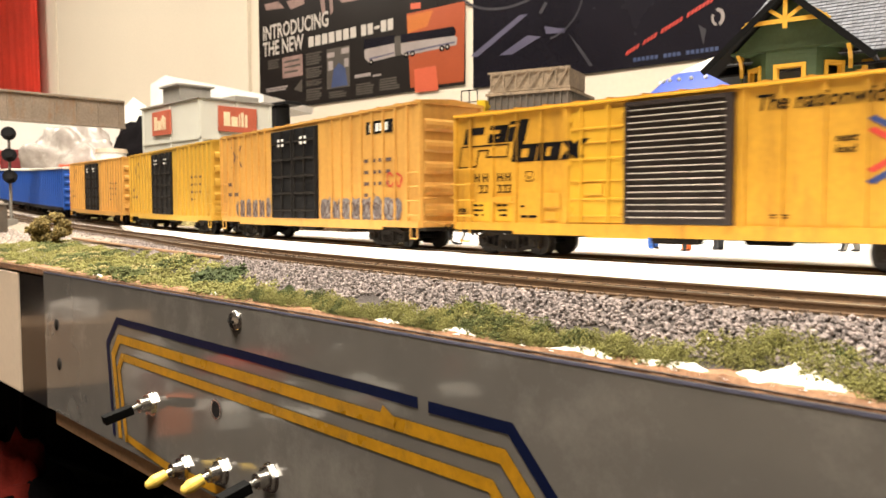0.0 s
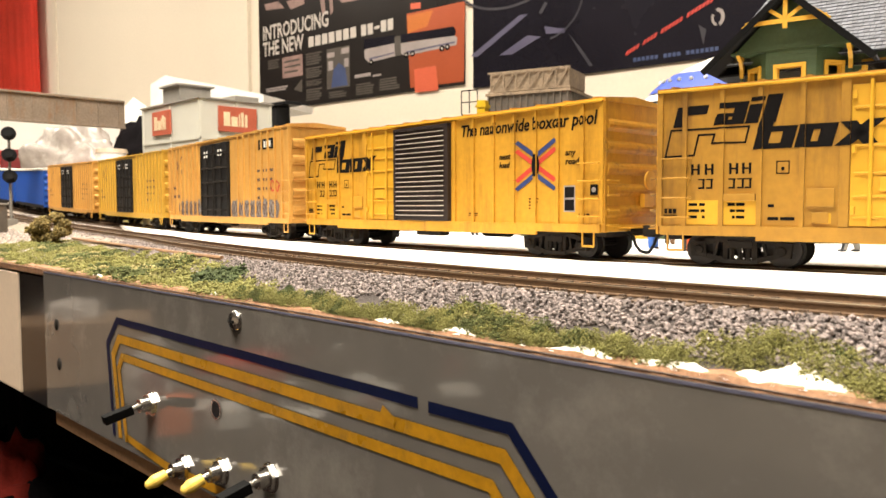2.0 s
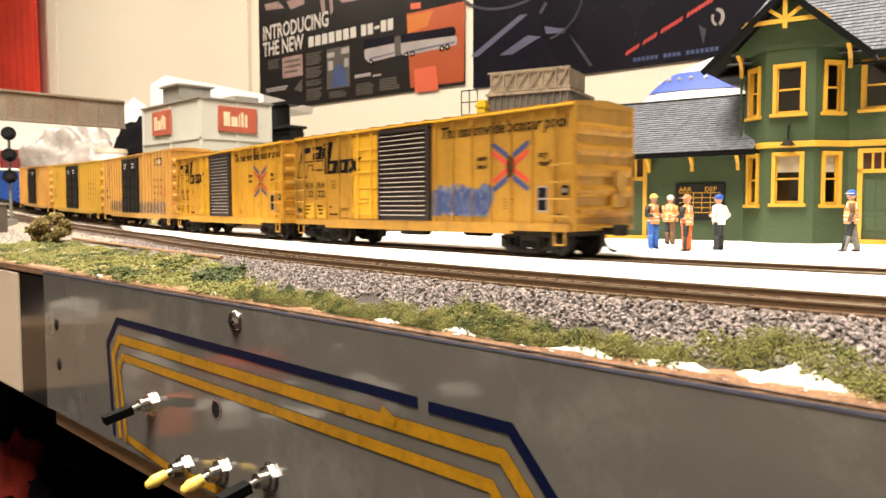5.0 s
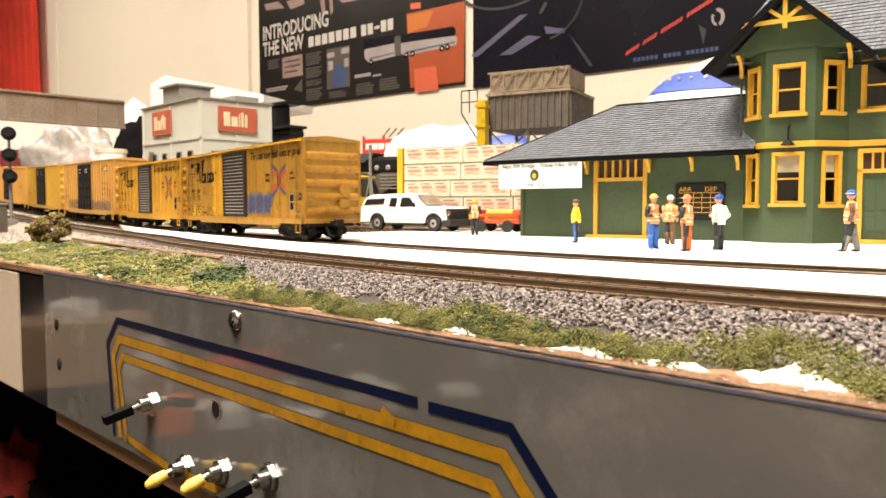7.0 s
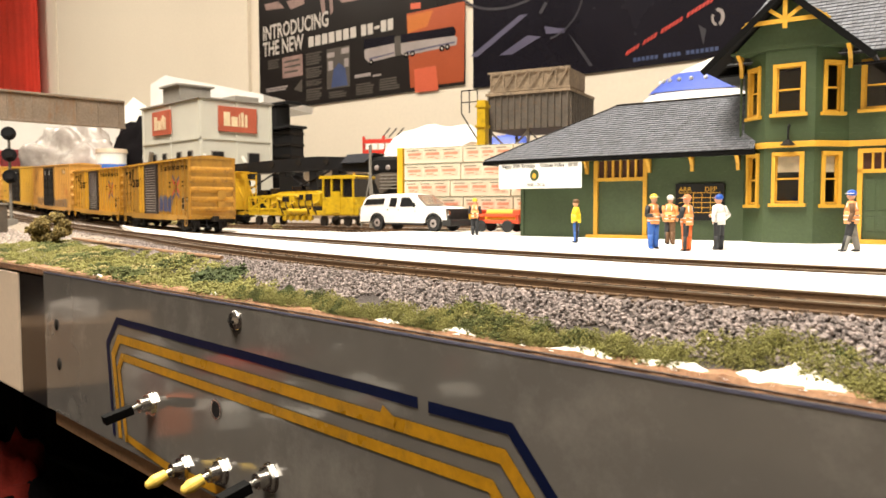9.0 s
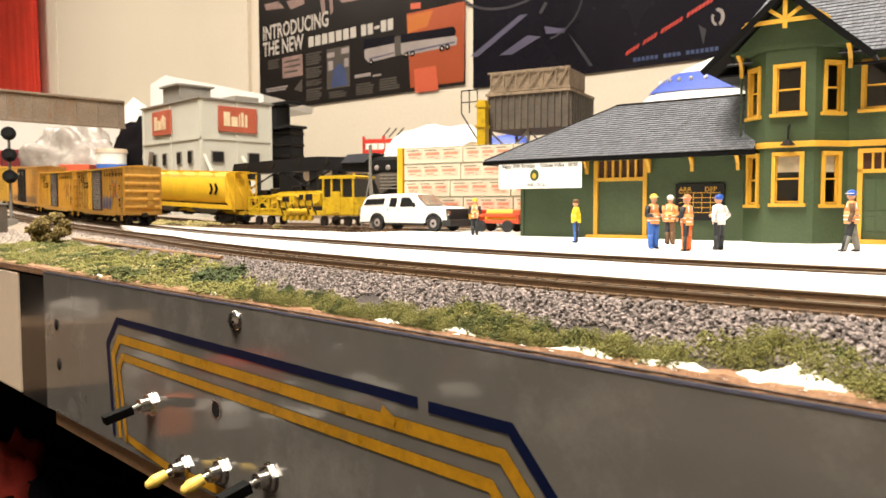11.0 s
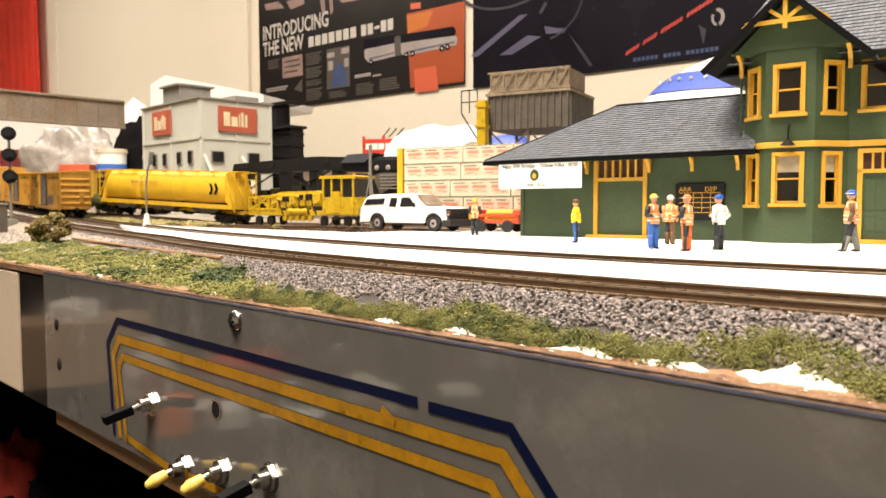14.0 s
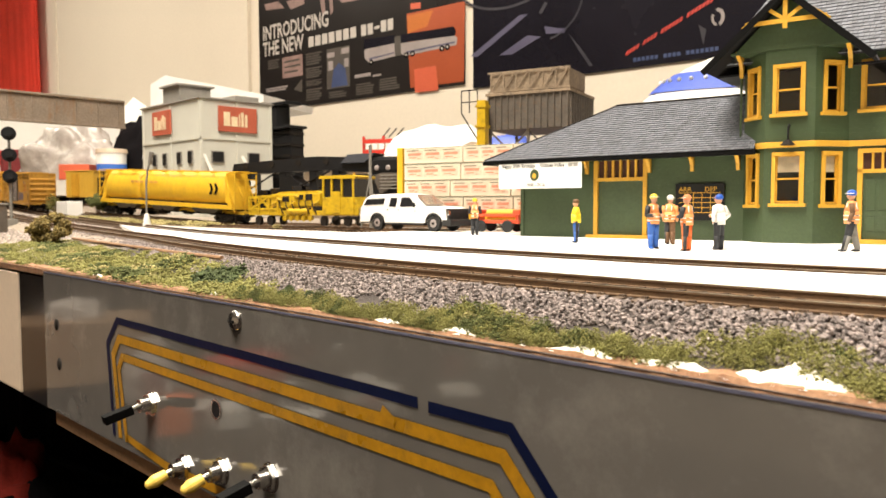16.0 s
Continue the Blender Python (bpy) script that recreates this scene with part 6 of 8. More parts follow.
roof_plane((XR + 0.014, DEEP + 0.015, E2 - 0.004), (-0.0140, DEEP + 0.015, E2 - 0.004), (0.0050, DEEP / 2, RG), (XR + 0.014, DEEP / 2, RG))
part("soffit", box(B(), -0.0125, XR + 0.012, -0.0035, DEEP + 0.013, E2 - 0.0068, E2 - 0.0058), M_BLACK, depot, "dark soffit boards")
# cross gable over the bay
GX, GA, GY = 0.0222, 0.1195, -0.0215
GL, GR, GE = -0.0148, 0.0592, 0.0850
roof_plane((GL, 0.030, GE), (GL, GY, GE), (GX, GY, GA), (GX, 0.030, GA), "steep gable roof")
roof_plane((GR, GY, GE), (GR, 0.030, GE), (GX, 0.030, GA), (GX, GY, GA), "steep gable roof")
gw = B()
prism(gw, [(BX0 - 0.001, SH), (BX3 + 0.001, SH), (BX3 + 0.001, SH + 0.0010), (GX, GA - 0.0030), (BX0 - 0.001, SH + 0.0010)], "y", BY - 0.0010, BY + 0.0010)
part("gable_wall", gw, M_GREEN, depot, "green gable wall")
part("bay_soffit", box(B(), BX0 - 0.004, BX3 + 0.004, BY - 0.0005, 0.001, SH - 0.0006, SH + 0.0006), M_GREEN, depot)
bb = B()
beam(bb, (GL - 0.0005, GY - 0.0004, GE - 0.0012), (GX, GY - 0.0004, GA - 0.0012), 0.0010, 0.0030)
beam(bb, (GR + 0.0005, GY - 0.0004, GE - 0.0012), (GX, GY - 0.0004, GA - 0.0012), 0.0010, 0.0030)
part("bargeboard", bb, M_GRIP, depot, "dark bargeboards")
tr = B()
zt0 = 0.1048
beam(tr, (GX - 0.0178, GY + 0.0012, zt0), (GX + 0.0178, GY + 0.0012, zt0), 0.0010, 0.0020)
beam(tr, (GX, GY + 0.0012, zt0 - 0.0035), (GX, GY + 0.0012, GA - 0.002), 0.0011, 0.0020)
for s in (-1, 1):
    beam(tr, (GX + s * 0.0010, GY + 0.0012, zt0 + 0.0012), (GX + s * 0.0086, GY + 0.0012, zt0 + 0.0068), 0.0009, 0.0017)
    beam(tr, (GX + s * 0.0190, GY + 0.0012, zt0 - 0.0018), (GX + s * 0.0012, GY + 0.0012, GA - 0.0028), 0.0009, 0.0017)
part("gable_truss", tr, M_MUSTARD, depot, "mustard gable truss")
bracket(-0.0010, -0.0022, 0.0945, size=0.0105)
bracket(BX3 + 0.0005, -0.0030, 0.0945, size=0.0105)
dp = B()
rod(dp, (-0.0012, -0.0030, 0.0440), (-0.0012, -0.0030, 0.0880), 0.0006, seg=8)
part("downpipe", dp, M_GREEN, depot)


# ---------------------------------------------------------------- figurines: one plain mesh each
def figurine(px_, py_, h, turn, hat, coat, legs, label, vest=False, sleeve=None, stride=0.0, arm="down"):
    """Painted standing model figurine, one mesh; mats: legs, coat, skin, hat, stripe, shoes, sleeve."""
    mats = [legs, coat, M_SKIN, hat, M_STRIPE, M_DARK, sleeve or coat]
    bm = B()
    mark = [0]

    def paint(i):
        bm.faces.ensure_lookup_table()
        for f in bm.faces[mark[0]:]:
            f.material_index = i
            f.smooth = True
        mark[0] = len(bm.faces)

    u = h / 20.8
    for s in (-1, 1):
        fx = s * stride
        rod(bm, (fx * u, s * 1.15 * u, 0.7 * u), (fx * 0.45 * u, s * 1.1 * u, 5.4 * u), 0.95 * u, 1.15 * u, 9)
        rod(bm, (fx * 0.45 * u, s * 1.1 * u, 5.3 * u), (0, s * 0.95 * u, 10.2 * u), 1.15 * u, 1.45 * u, 9)
    paint(0)
    for s in (-1, 1):
        ball(bm, ((s * stride + 0.6) * u, s * 1.15 * u, 0.45 * u), 1.0 * u, 1, 1.6, 0.85, 0.5)
    paint(5)
    rod(bm, (0, 0, 9.4 * u), (0.1 * u, 0, 13.6 * u), 2.25 * u, 2.3 * u, 12)
    rod(bm, (0.1 * u, 0, 13.6 * u), (0, 0, 16.9 * u), 2.3 * u, 1.35 * u, 12)
    ball(bm, (0, 0, 15.9 * u), 2.1 * u, 2, 0.75, 1.12, 0.62)
    paint(1)
    for s in (-1, 1):
        sh_ = (0, s * 2.3 * u, 16.1 * u)
        if arm == "hip":
            el, ha = (-0.9 * u, s * 4.2 * u, 12.9 * u), (0.5 * u, s * 2.4 * u, 10.9 * u)
        elif arm == "front":
            el, ha = (0.2 * u, s * 3.2 * u, 12.7 * u), (2.8 * u, s * 1.7 * u, 12.6 * u)
        else:
            el, ha = (-0.3 * u, s * 2.9 * u, 12.9 * u), (0.7 * u, s * 2.7 * u, 10.0 * u)
        rod(bm, sh_, el, 0.95 * u, 0.8 * u, 8)
        rod(bm, el, ha, 0.8 * u, 0.62 * u, 8)
        ball(bm, el, 0.8 * u, 1)
        paint(6)
        ball(bm, ha, 0.72 * u, 1)
        paint(2)
    rod(bm, (0.1 * u, 0, 16.6 * u), (0.2 * u, 0, 17.8 * u), 0.75 * u, 0.75 * u, 8)
    ball(bm, (0.25 * u, 0, 18.7 * u), 1.35 * u, 2, 1.0, 0.85, 1.15)
    ball(bm, (1.55 * u, 0, 18.6 * u), 0.3 * u, 1)
    paint(2)
    ball(bm, (0.1 * u, 0, 19.5 * u), 1.55 * u, 2, 1.0, 0.92, 0.85)
    if hat not in (M_BROWN,):
        rod(bm, (0.35 * u, 0, 19.35 * u), (0.35 * u, 0, 19.6 * u), 1.85 * u, 1.75 * u, 12)
    paint(3)
    if vest:
        for z in (10.6, 11.9):
            rod(bm, (0.05 * u, 0, z * u), (0.05 * u, 0, (z + 0.38) * u), 2.38 * u, 2.38 * u, 12)
        for s in (-1, 1):
            rod(bm, (1.75 * u, s * 1.1 * u, 12 * u), (1.2 * u, s * 1.0 * u, 16.4 * u), 0.26 * u, 0.24 * u, 6)
            rod(bm, (-1.7 * u, s * 1.1 * u, 12 * u), (-1.2 * u, s * 1.0 * u, 16.4 * u), 0.26 * u, 0.24 * u, 6)
        paint(4)
    me = bpy.data.meshes.new("figurine")
    bm.to_mesh(me)
    bm.free()
    for m in mats:
        me.materials.append(m)
    ob = new("figurine", me)
    ob.matrix_world = pose(px_, py_, ZP, 0, 0, turn)
    return tagged(ob, label, "figurine", "figurines on the platform")


M_HARDY = mat("hard_hat_yellow", (0.80, 0.58, 0.03), 0.35)
M_HARDW = mat("hard_hat_white", (0.75, 0.74, 0.70), 0.35)
M_HARDO = mat("hard_hat_coral", (0.75, 0.22, 0.09), 0.35)
M_HARDB = mat("hard_hat_blue", (0.02, 0.10, 0.50), 0.35)
M_VEST = mat("vest_orange", (0.78, 0.30, 0.09), 0.6, vary=0.15, scale=300)
figurine(-0.2154, 0.2077, 0.0217, -150, M_BROWN, M_YELLOW, M_BLUE, "painted model figurine in yellow raincoat and blue trousers", arm="down")
figurine(-0.1600, 0.1839, 0.0234, -25, M_HARDY, M_VEST, M_BLUE, "painted model figurine with yellow hard hat and orange vest", True, M_DARK, arm="front")
figurine(-0.1731, 0.2231, 0.0234, 100, M_HARDW, M_VEST, M_BROWN, "painted model figurine with white hard hat and brown trousers", True, arm="down")
figurine(-0.1421, 0.1784, 0.0228, 170, M_HARDO, M_VEST, M_ORANGE, "painted model figurine in all orange safety suit", True, M_DARK, arm="front")
figurine(-0.1361, 0.1944, 0.0230, 165, M_HARDB, M_PAPER, M_DARK, "painted model figurine with blue hat and white shirt", arm="hip")
figurine(-0.1425, 0.2078, 0.0230, 200, M_HARDO, M_VEST, M_DARK, "painted model figurine with coral hard hat behind another", True, arm="front")
figurine(-0.0932, 0.2176, 0.0244, 195, M_HARDB, M_VEST, M_GREY, "painted walking model figurine with blue hat and orange vest", True, M_BROWN, stride=2.0)
figurine(-0.3173, 0.2454, 0.0235, 120, M_HARDY, M_VEST, M_DARK, "painted model figurine in dark trousers with orange vest", True, M_DARK, arm="front")


# ---------------------------------------------------------------- pickup truck
def pickup(m):
    t = thing("pickup_truck", m, "white crew-cab model pickup truck with bed cap", "model truck")
    WB, Wd = 0.0575, 0.0240
    prof = [(-0.0190, 0.0065), (-0.0195, 0.0110), (-0.0185, 0.0165), (-0.0165, 0.0225), (-0.0145, 0.0262), (-0.0100, 0.0276), (0.0080, 0.0280), (0.0280, 0.0280), (0.0370, 0.0274), (0.0440, 0.0225), (0.0490, 0.0185), (0.0640, 0.0178), (0.0690, 0.0165), (0.0700, 0.0075),
            (0.0660, 0.0060), (0.0650, 0.0100), (0.0620, 0.0125), (0.0575, 0.0133), (0.0530, 0.0125), (0.0505, 0.0100), (0.0495, 0.0060),
            (0.0080, 0.0060), (0.0070, 0.0100), (0.0042, 0.0125), (0.0, 0.0133), (-0.0042, 0.0125), (-0.0070, 0.0100), (-0.0085, 0.0065)]
    bm = B()
    n = 7
    rings = []
    for k in range(n):
        f = -1 + 2 * k / (n - 1)
        y = f * Wd / 2
        sq = 1 - 0.10 * abs(f) ** 6
        rings.append([bm.verts.new((x, y * (1.0 - 0.13 * max(0, (z - 0.0165) / 0.0115)), 0.006 + (z - 0.006) * (sq if z > 0.02 else 1))) for x, z in prof])
    for a, b in zip(rings, rings[1:]):
        for i in range(len(prof)):
            j = (i + 1) % len(prof)
            bm.faces.new((a[i], a[j], b[j], b[i]))
    for r, flip in ((rings[0], False), (rings[-1], True)):
        bm.faces.new(r if not flip else r[::-1])
    bmesh.ops.recalc_face_normals(bm, faces=bm.faces[:])
    part("body", bm, M_WHITE, t)

    def side_y(z):
        return -(Wd / 2) * (1.0 - 0.13 * max(0, (z - 0.0165) / 0.0115)) - 0.00025

    def side_win(pts, name, material):
        bm2 = B()
        vs = [bm2.verts.new((x, side_y(z), z)) for x, z in pts]
        vs2 = [bm2.verts.new((x, side_y(z) + 0.0006, z)) for x, z in pts]
        bm2.faces.new(vs)
        k = len(pts)
        for i in range(k):
            bm2.faces.new((vs[i], vs[(i + 1) % k], vs2[(i + 1) % k], vs2[i]))
        bmesh.ops.recalc_face_normals(bm2, faces=bm2.faces[:])
        part(name, bm2, material, t, "dark tinted side window")

    side_win([(-0.0150, 0.0195), (0.0065, 0.0200), (0.0072, 0.0245), (-0.0120, 0.0240)], "side_window", M_BLACK)
    side_win([(0.0125, 0.0182), (0.0195, 0.0182), (0.0205, 0.0248), (0.0140, 0.0250)], "side_window", M_BLACK)
    side_win([(0.0240, 0.0180), (0.0385, 0.0182), (0.0350, 0.0235), (0.0325, 0.0250), (0.0252, 0.0250)], "side_window", M_BLACK)
    ws = B()
    vs = [ws.verts.new(p) for p in ((0.0383, -0.0092, 0.02655), (0.0383, 0.0092, 0.02655), (0.0492, 0.0105, 0.01895), (0.0492, -0.0105, 0.01895))]
    ws.faces.new(vs)
    bmesh.ops.translate(ws, verts=ws.verts[:], vec=(0.0004, 0, 0.0005))
    part("windscreen", ws, M_TINT, t, "tinted windscreen over a tan interior")
    gr = B()
    box(gr, 0.0685, 0.0718, -0.0114, 0.0114, 0.0075, 0.0166, 0.0008)
    for k in range(3):
        box(gr, 0.0712, 0.0722, -0.0085, 0.0085, 0.0088 + k * 0.0022, 0.0097 + k * 0.0022)
    part("grille", gr, M_TYRE, t, "black grille")
    bpb = B()
    box(bpb, 0.0655, 0.0740, -0.0122, 0.0122, 0.0040, 0.0088, 0.0010)
    part("front_bumper", bpb, M_TYRE, t, "black front bumper")
    part("rear_bumper", box(B(), -0.0215, -0.0190, -0.0112, 0.0112, 0.0052, 0.0082, 0.0006), M_CHROME, t)
    part("running_board", box(B(), 0.0085, 0.0490, -0.0126, 0.0126, 0.0045, 0.0060, 0.0004), M_BLACK, t, "black running board")
    for s in (-1, 1):
        part("headlight", box(B(), 0.0685, 0.0718, s * 0.0104 - 0.0013, s * 0.0104 + 0.0013, 0.0118, 0.0156, 0.0006), M_CHROME, t, "clear headlight")
        mi = B()
        ball(mi, (0.0400, s * 0.0140, 0.0195), 0.0016, 2, 0.6, 1, 1.2)
        rod(mi, (0.0400, s * 0.0115, 0.0188), (0.0400, s * 0.0140, 0.0192), 0.0004)
        part("mirror", mi, M_BLACK, t, "black door mirror")
        for x in (0.0, WB):
            w = part("wheel", rod(B(), (x, s * 0.0088, 0.0059), (x, s * 0.0122, 0.0059), 0.0059, 0.0057, 22), M_TYRE, t, "black tyre")
            rm = B()
            rod(rm, (x, s * 0.0118, 0.0059), (x, s * 0.0124, 0.0059), 0.0033, 0.0030, 18)
            for k in range(6):
                a = k * math.pi / 3
                box(rm, x + 0.0022 * math.cos(a) - 0.0005, x + 0.0022 * math.cos(a) + 0.0005, s * 0.0124 - 0.0002, s * 0.0124 + 0.0002, 0.0059 + 0.0022 * math.sin(a) - 0.0005, 0.0059 + 0.0022 * math.sin(a) + 0.0005)
            part("rim", rm, M_PSILVER, w, "silver wheel rim")
            part("hub_cap", rod(B(), (x, s * 0.0124, 0.0059), (x, s * 0.0129, 0.0059), 0.0012, 0.0009, 12), M_CHASSIS, w, "dark hub")
            ar = B()
            for k in range(12):
                a, b = math.pi * k / 12, math.pi * (k + 1) / 12
                flat_bar(ar, (x + 0.0067 * math.cos(a), 0.0062 + 0.0067 * math.sin(a)), (x + 0.0067 * math.cos(b), 0.0062 + 0.0067 * math.sin(b)), 0.0013, s * 0.0121, s * 0.0128)
            part("wheel_arch", ar, M_TYRE, t, "black wheel arch")
    hb2 = B()
    for x in (0.0100, 0.0220):
        quad(hb2, x, x + 0.0018, 0.0155, 0.0162, side_y(0.016) - 0.0002)
    part("door_handle", hb2, M_BLACK, t)
    return t


PK = Matrix.Translation((-0.4445, 0.2850, ZP)) @ pose(0, 0, 0, 0, 0, 4)
pickup(PK)

# ---------------------------------------------------------------- luggage cart
ct = thing("baggage_cart", Matrix.Translation((-0.365, 0.3010, ZP)) @ pose(0, 0, 0, 0, 0, 13), "orange model baggage cart beside the depot", "baggage cart")
cb = B()
box(cb, 0, 0.036, -0.007, 0.007, 0.0062, 0.0085, 0.0004)
for x in (0.0015, 0.0345):
    box(cb, x - 0.0009, x + 0.0009, -0.0065, 0.0065, 0.0085, 0.0150)
    box(cb, x - 0.0030, x + 0.0030, -0.0072, 0.0072, 0.0120, 0.0158, 0.0008)
box(cb, 0.003, 0.034, -0.0072, -0.0064, 0.0110, 0.0130)
part("deck", cb, M_CARTRED, ct, "orange painted deck and stakes")
for x in (0.007, 0.028):
    for s in (-1, 1):
        part("wheel", rod(B(), (x, s * 0.0072, 0.0042), (x, s * 0.0088, 0.0042), 0.0042, seg=16), M_TYRE, ct, "black wheel")
sk2 = B()
rod(sk2, (0.008, 0.001, 0.0128), (0.034, 0.001, 0.0128), 0.0032, seg=14)
part("roll", sk2, M_MUSTARD, ct, "mustard rolled load")


# ---------------------------------------------------------------- yard behind the depot
yard_track((-0.86, 0.246, ZR + 0.0005), (-0.28, 0.364, ZR - 0.001), "brown model yard track beside the platform")
lm = Matrix.Translation((-0.4420, 0.3100, ZR - 0.0004)) @ pose(0, 0, 0, 0, 0, 16)
lc = thing("lumber_car", lm, "yellow bulkhead flat car stacked with wrapped lumber", "model rail car")
dk = B()
box(dk, -0.006, 0.150, -0.0150, 0.0150, 0.0085, 0.0125, 0.0005)
part("deck", dk, M_HOP, lc, "yellow deck")
bh = B()
box(bh, -0.006, -0.001, -0.0155, -0.0105, 0.0125, 0.0640, 0.0006)
box(bh, -0.006, -0.001, 0.0105, 0.0155, 0.0125, 0.0640, 0.0006)
box(bh, -0.0045, -0.0025, -0.0105, 0.0105, 0.0125, 0.0640)
part("bulkhead", bh, M_HOP, lc, "yellow bulkhead")
for r in range(4):
    z = 0.0128 + r * 0.0128
    x = 0.0
    for k in range(3):
        w = (0.052, 0.041, 0.050)[(k + r) % 3]
        pk = part("lumber_pack", box(B(), x + 0.0004, x + w - 0.0004, -0.0150, 0.0150, z, z + 0.0124, 0.0007), M_LUMBER, lc, "white wrapped lumber pack")
        pr = B()
        nn = 3
        for j in range(nn):
            x0 = x + 0.003 + j * (w - 0.004) / nn
            quad(pr, x0, x0 + (w - 0.004) / nn * 0.92, z + 0.0028, z + 0.0098, -0.0153)
        part("print_panel", pr, M_WRAPRED, pk, "faded red printed panels")
        pb = B()
        for j in range(nn):
            x0 = x + 0.003 + j * (w - 0.004) / nn
            wj = (w - 0.004) / nn
            quad(pb, x0 + 0.0010, x0 + wj * 0.80, z + 0.0062, z + 0.0082, -0.0155, 0.15)
            quad(pb, x0 + 0.0022, x0 + wj * 0.55, z + 0.0042, z + 0.0050, -0.0155)
            quad(pb, x0 + wj * 0.60, x0 + wj * 0.78, z + 0.0034, z + 0.0040, -0.0155)
        part("print_bar", pb, M_WRAPTXT, pk)
        pg = B()
        for j in range(nn):
            x0 = x + 0.003 + j * (w - 0.004) / nn
            quad(pg, x0, x0 + (w - 0.004) / nn * 0.66, z + 0.0096, z + 0.0103, -0.0155)
        quad(pg, x + 0.0006, x + w - 0.0006, z + 0.0117, z + 0.0122, -0.0155)
        part("print_line", pg, M_WRAPGREEN, pk, "dark green printed line")
        x += w
running_gear(lc, 0.145, 0.02, rolls=False)
for ch in lc.children:
    if ch.name.startswith(("truck", "coupler", "underframe")):
        ch.matrix_local = pose(0.072, 0, 0) @ ch.matrix_local

# tamping machine
tm = thing("track_machine", Matrix.Translation((-0.642, 0.2905, ZR + 0.0006)) @ pose(0, 0, 0, 0, 0, 11.5) @ Matrix.Diagonal((0.86, 0.97, 0.97, 1)), "yellow model track maintenance machine with glazed cab", "model rail machine")
bs = B()
box(bs, 0.000, 0.150, -0.0120, 0.0120, 0.0095, 0.0140, 0.0006)
box(bs, 0.004, 0.050, -0.0125, 0.0125, 0.0140, 0.0165, 0.0004)
part("frame", bs, M_MACH, tm)
fr = B()
for y in (-0.0120, 0.0120):
    beam(fr, (0.002, y, 0.0150), (0.030, y, 0.0270), 0.0016, 0.0022)
    beam(fr, (0.034, y, 0.0150), (0.016, y, 0.0270), 0.0016, 0.0022)
    beam(fr, (0.000, y, 0.0270), (0.045, y, 0.0280), 0.0018, 0.0024)
    for x in (0.001, 0.016, 0.032, 0.045):
        beam(fr, (x, y, 0.0100), (x, y, 0.0275), 0.0016, 0.0018)
part("front_truss", fr, M_MACH, tm, "yellow lattice front")
en = B()
box(en, 0.034, 0.106, -0.0118, 0.0118, 0.0180, 0.0300, 0.0012)
prism(en, [(0.040, 0.0300), (0.104, 0.0300), (0.098, 0.0325), (0.048, 0.0320)], "y", -0.0105, 0.0105)
box(en, 0.050, 0.072, -0.0122, 0.0122, 0.0170, 0.0290, 0.0008)
part("engine_hood", en, M_MACH, tm, "yellow engine hood")
tp = B()
for k in range(5):
    x = 0.055 + k * 0.009
    rod(tp, (x, -0.0115, 0.0040), (x + 0.002, -0.0100, 0.0170), 0.0011)
    box(tp, x - 0.002, x + 0.003, -0.0130, -0.0090, 0.0050, 0.0090, 0.0004)
rod(tp, (0.062, -0.0125, 0.0135), (0.090, -0.0125, 0.0135), 0.0026)
part("work_head", tp, M_MACH, tm, "greasy yellow tamping heads")
for x, z, w, h in ((0.0520, 0.0225, 0.0100, 0.0050), (0.0760, 0.0245, 0.0060, 0.0045), (0.0860, 0.0240, 0.0090, 0.0055)):
    part("service_panel", box(B(), x, x + w, -0.0126, -0.0117, z, z + h, 0.0003), M_CHASSIS, tm, "dark greasy service panel")
for k in range(6):
    x = 0.0480 + k * 0.0095
    hz = B()
    hp = [(x, -0.0128, 0.0235), (x + 0.0015, -0.0140, 0.0190), (x + 0.0045, -0.0138, 0.0150), (x + 0.0060, -0.0128, 0.0105)]
    for p, q in zip(hp, hp[1:]):
        rod(hz, p, q, 0.0006, seg=6)
    part("hydraulic_hose", hz, M_BLACK, tm, "black hydraulic hose")
for k in range(4):
    x = 0.0500 + k * 0.0125
    part("side_bracket", box(B(), x, x + 0.0016, -0.0136, -0.0110, 0.0090, 0.0185, 0.0003), M_MACH, tm)
cab = part("cab", box(B(), 0.110, 0.152, -0.0132, 0.0132, 0.0100, 0.0262, 0.0008), M_MACH, tm, "yellow operator cab")
part("cab_roof", prism(B(), [(0.106, 0.0432), (0.155, 0.0425), (0.156, 0.0445), (0.150, 0.0458), (0.108, 0.0458)], "y", -0.0140, 0.0140), M_MACH, cab)
part("cab_window", box(B(), 0.1118, 0.1500, -0.0118, 0.0118, 0.0262, 0.0430), M_GLOSSBLACK, cab, "dark brown cab glazing")
for x in (0.1100, 0.1215, 0.1350, 0.1500):
    for y in (-0.0132, 0.0118):
        part("cab_post", box(B(), x, x + 0.0022, y, y + 0.0014, 0.0262, 0.0430, 0.0002), M_MACH, cab)
part("cab_door", box(B(), 0.1236, 0.1348, -0.0138, -0.0133, 0.0120, 0.0300, 0.0003), M_MACH, cab)
part("door_bar", box(B(), 0.1236, 0.1348, -0.0134, -0.0128, 0.0300, 0.0315), M_MACH, cab)
part("beacon", rod(B(), (0.141, 0, 0.0458), (0.141, 0, 0.0486), 0.0013, 0.0010, 10), M_CARFRESH, cab, "yellow beacon")
part("cab_step", box(B(), 0.1230, 0.1360, -0.0150, -0.0130, 0.0060, 0.0070), M_CHASSIS, cab)
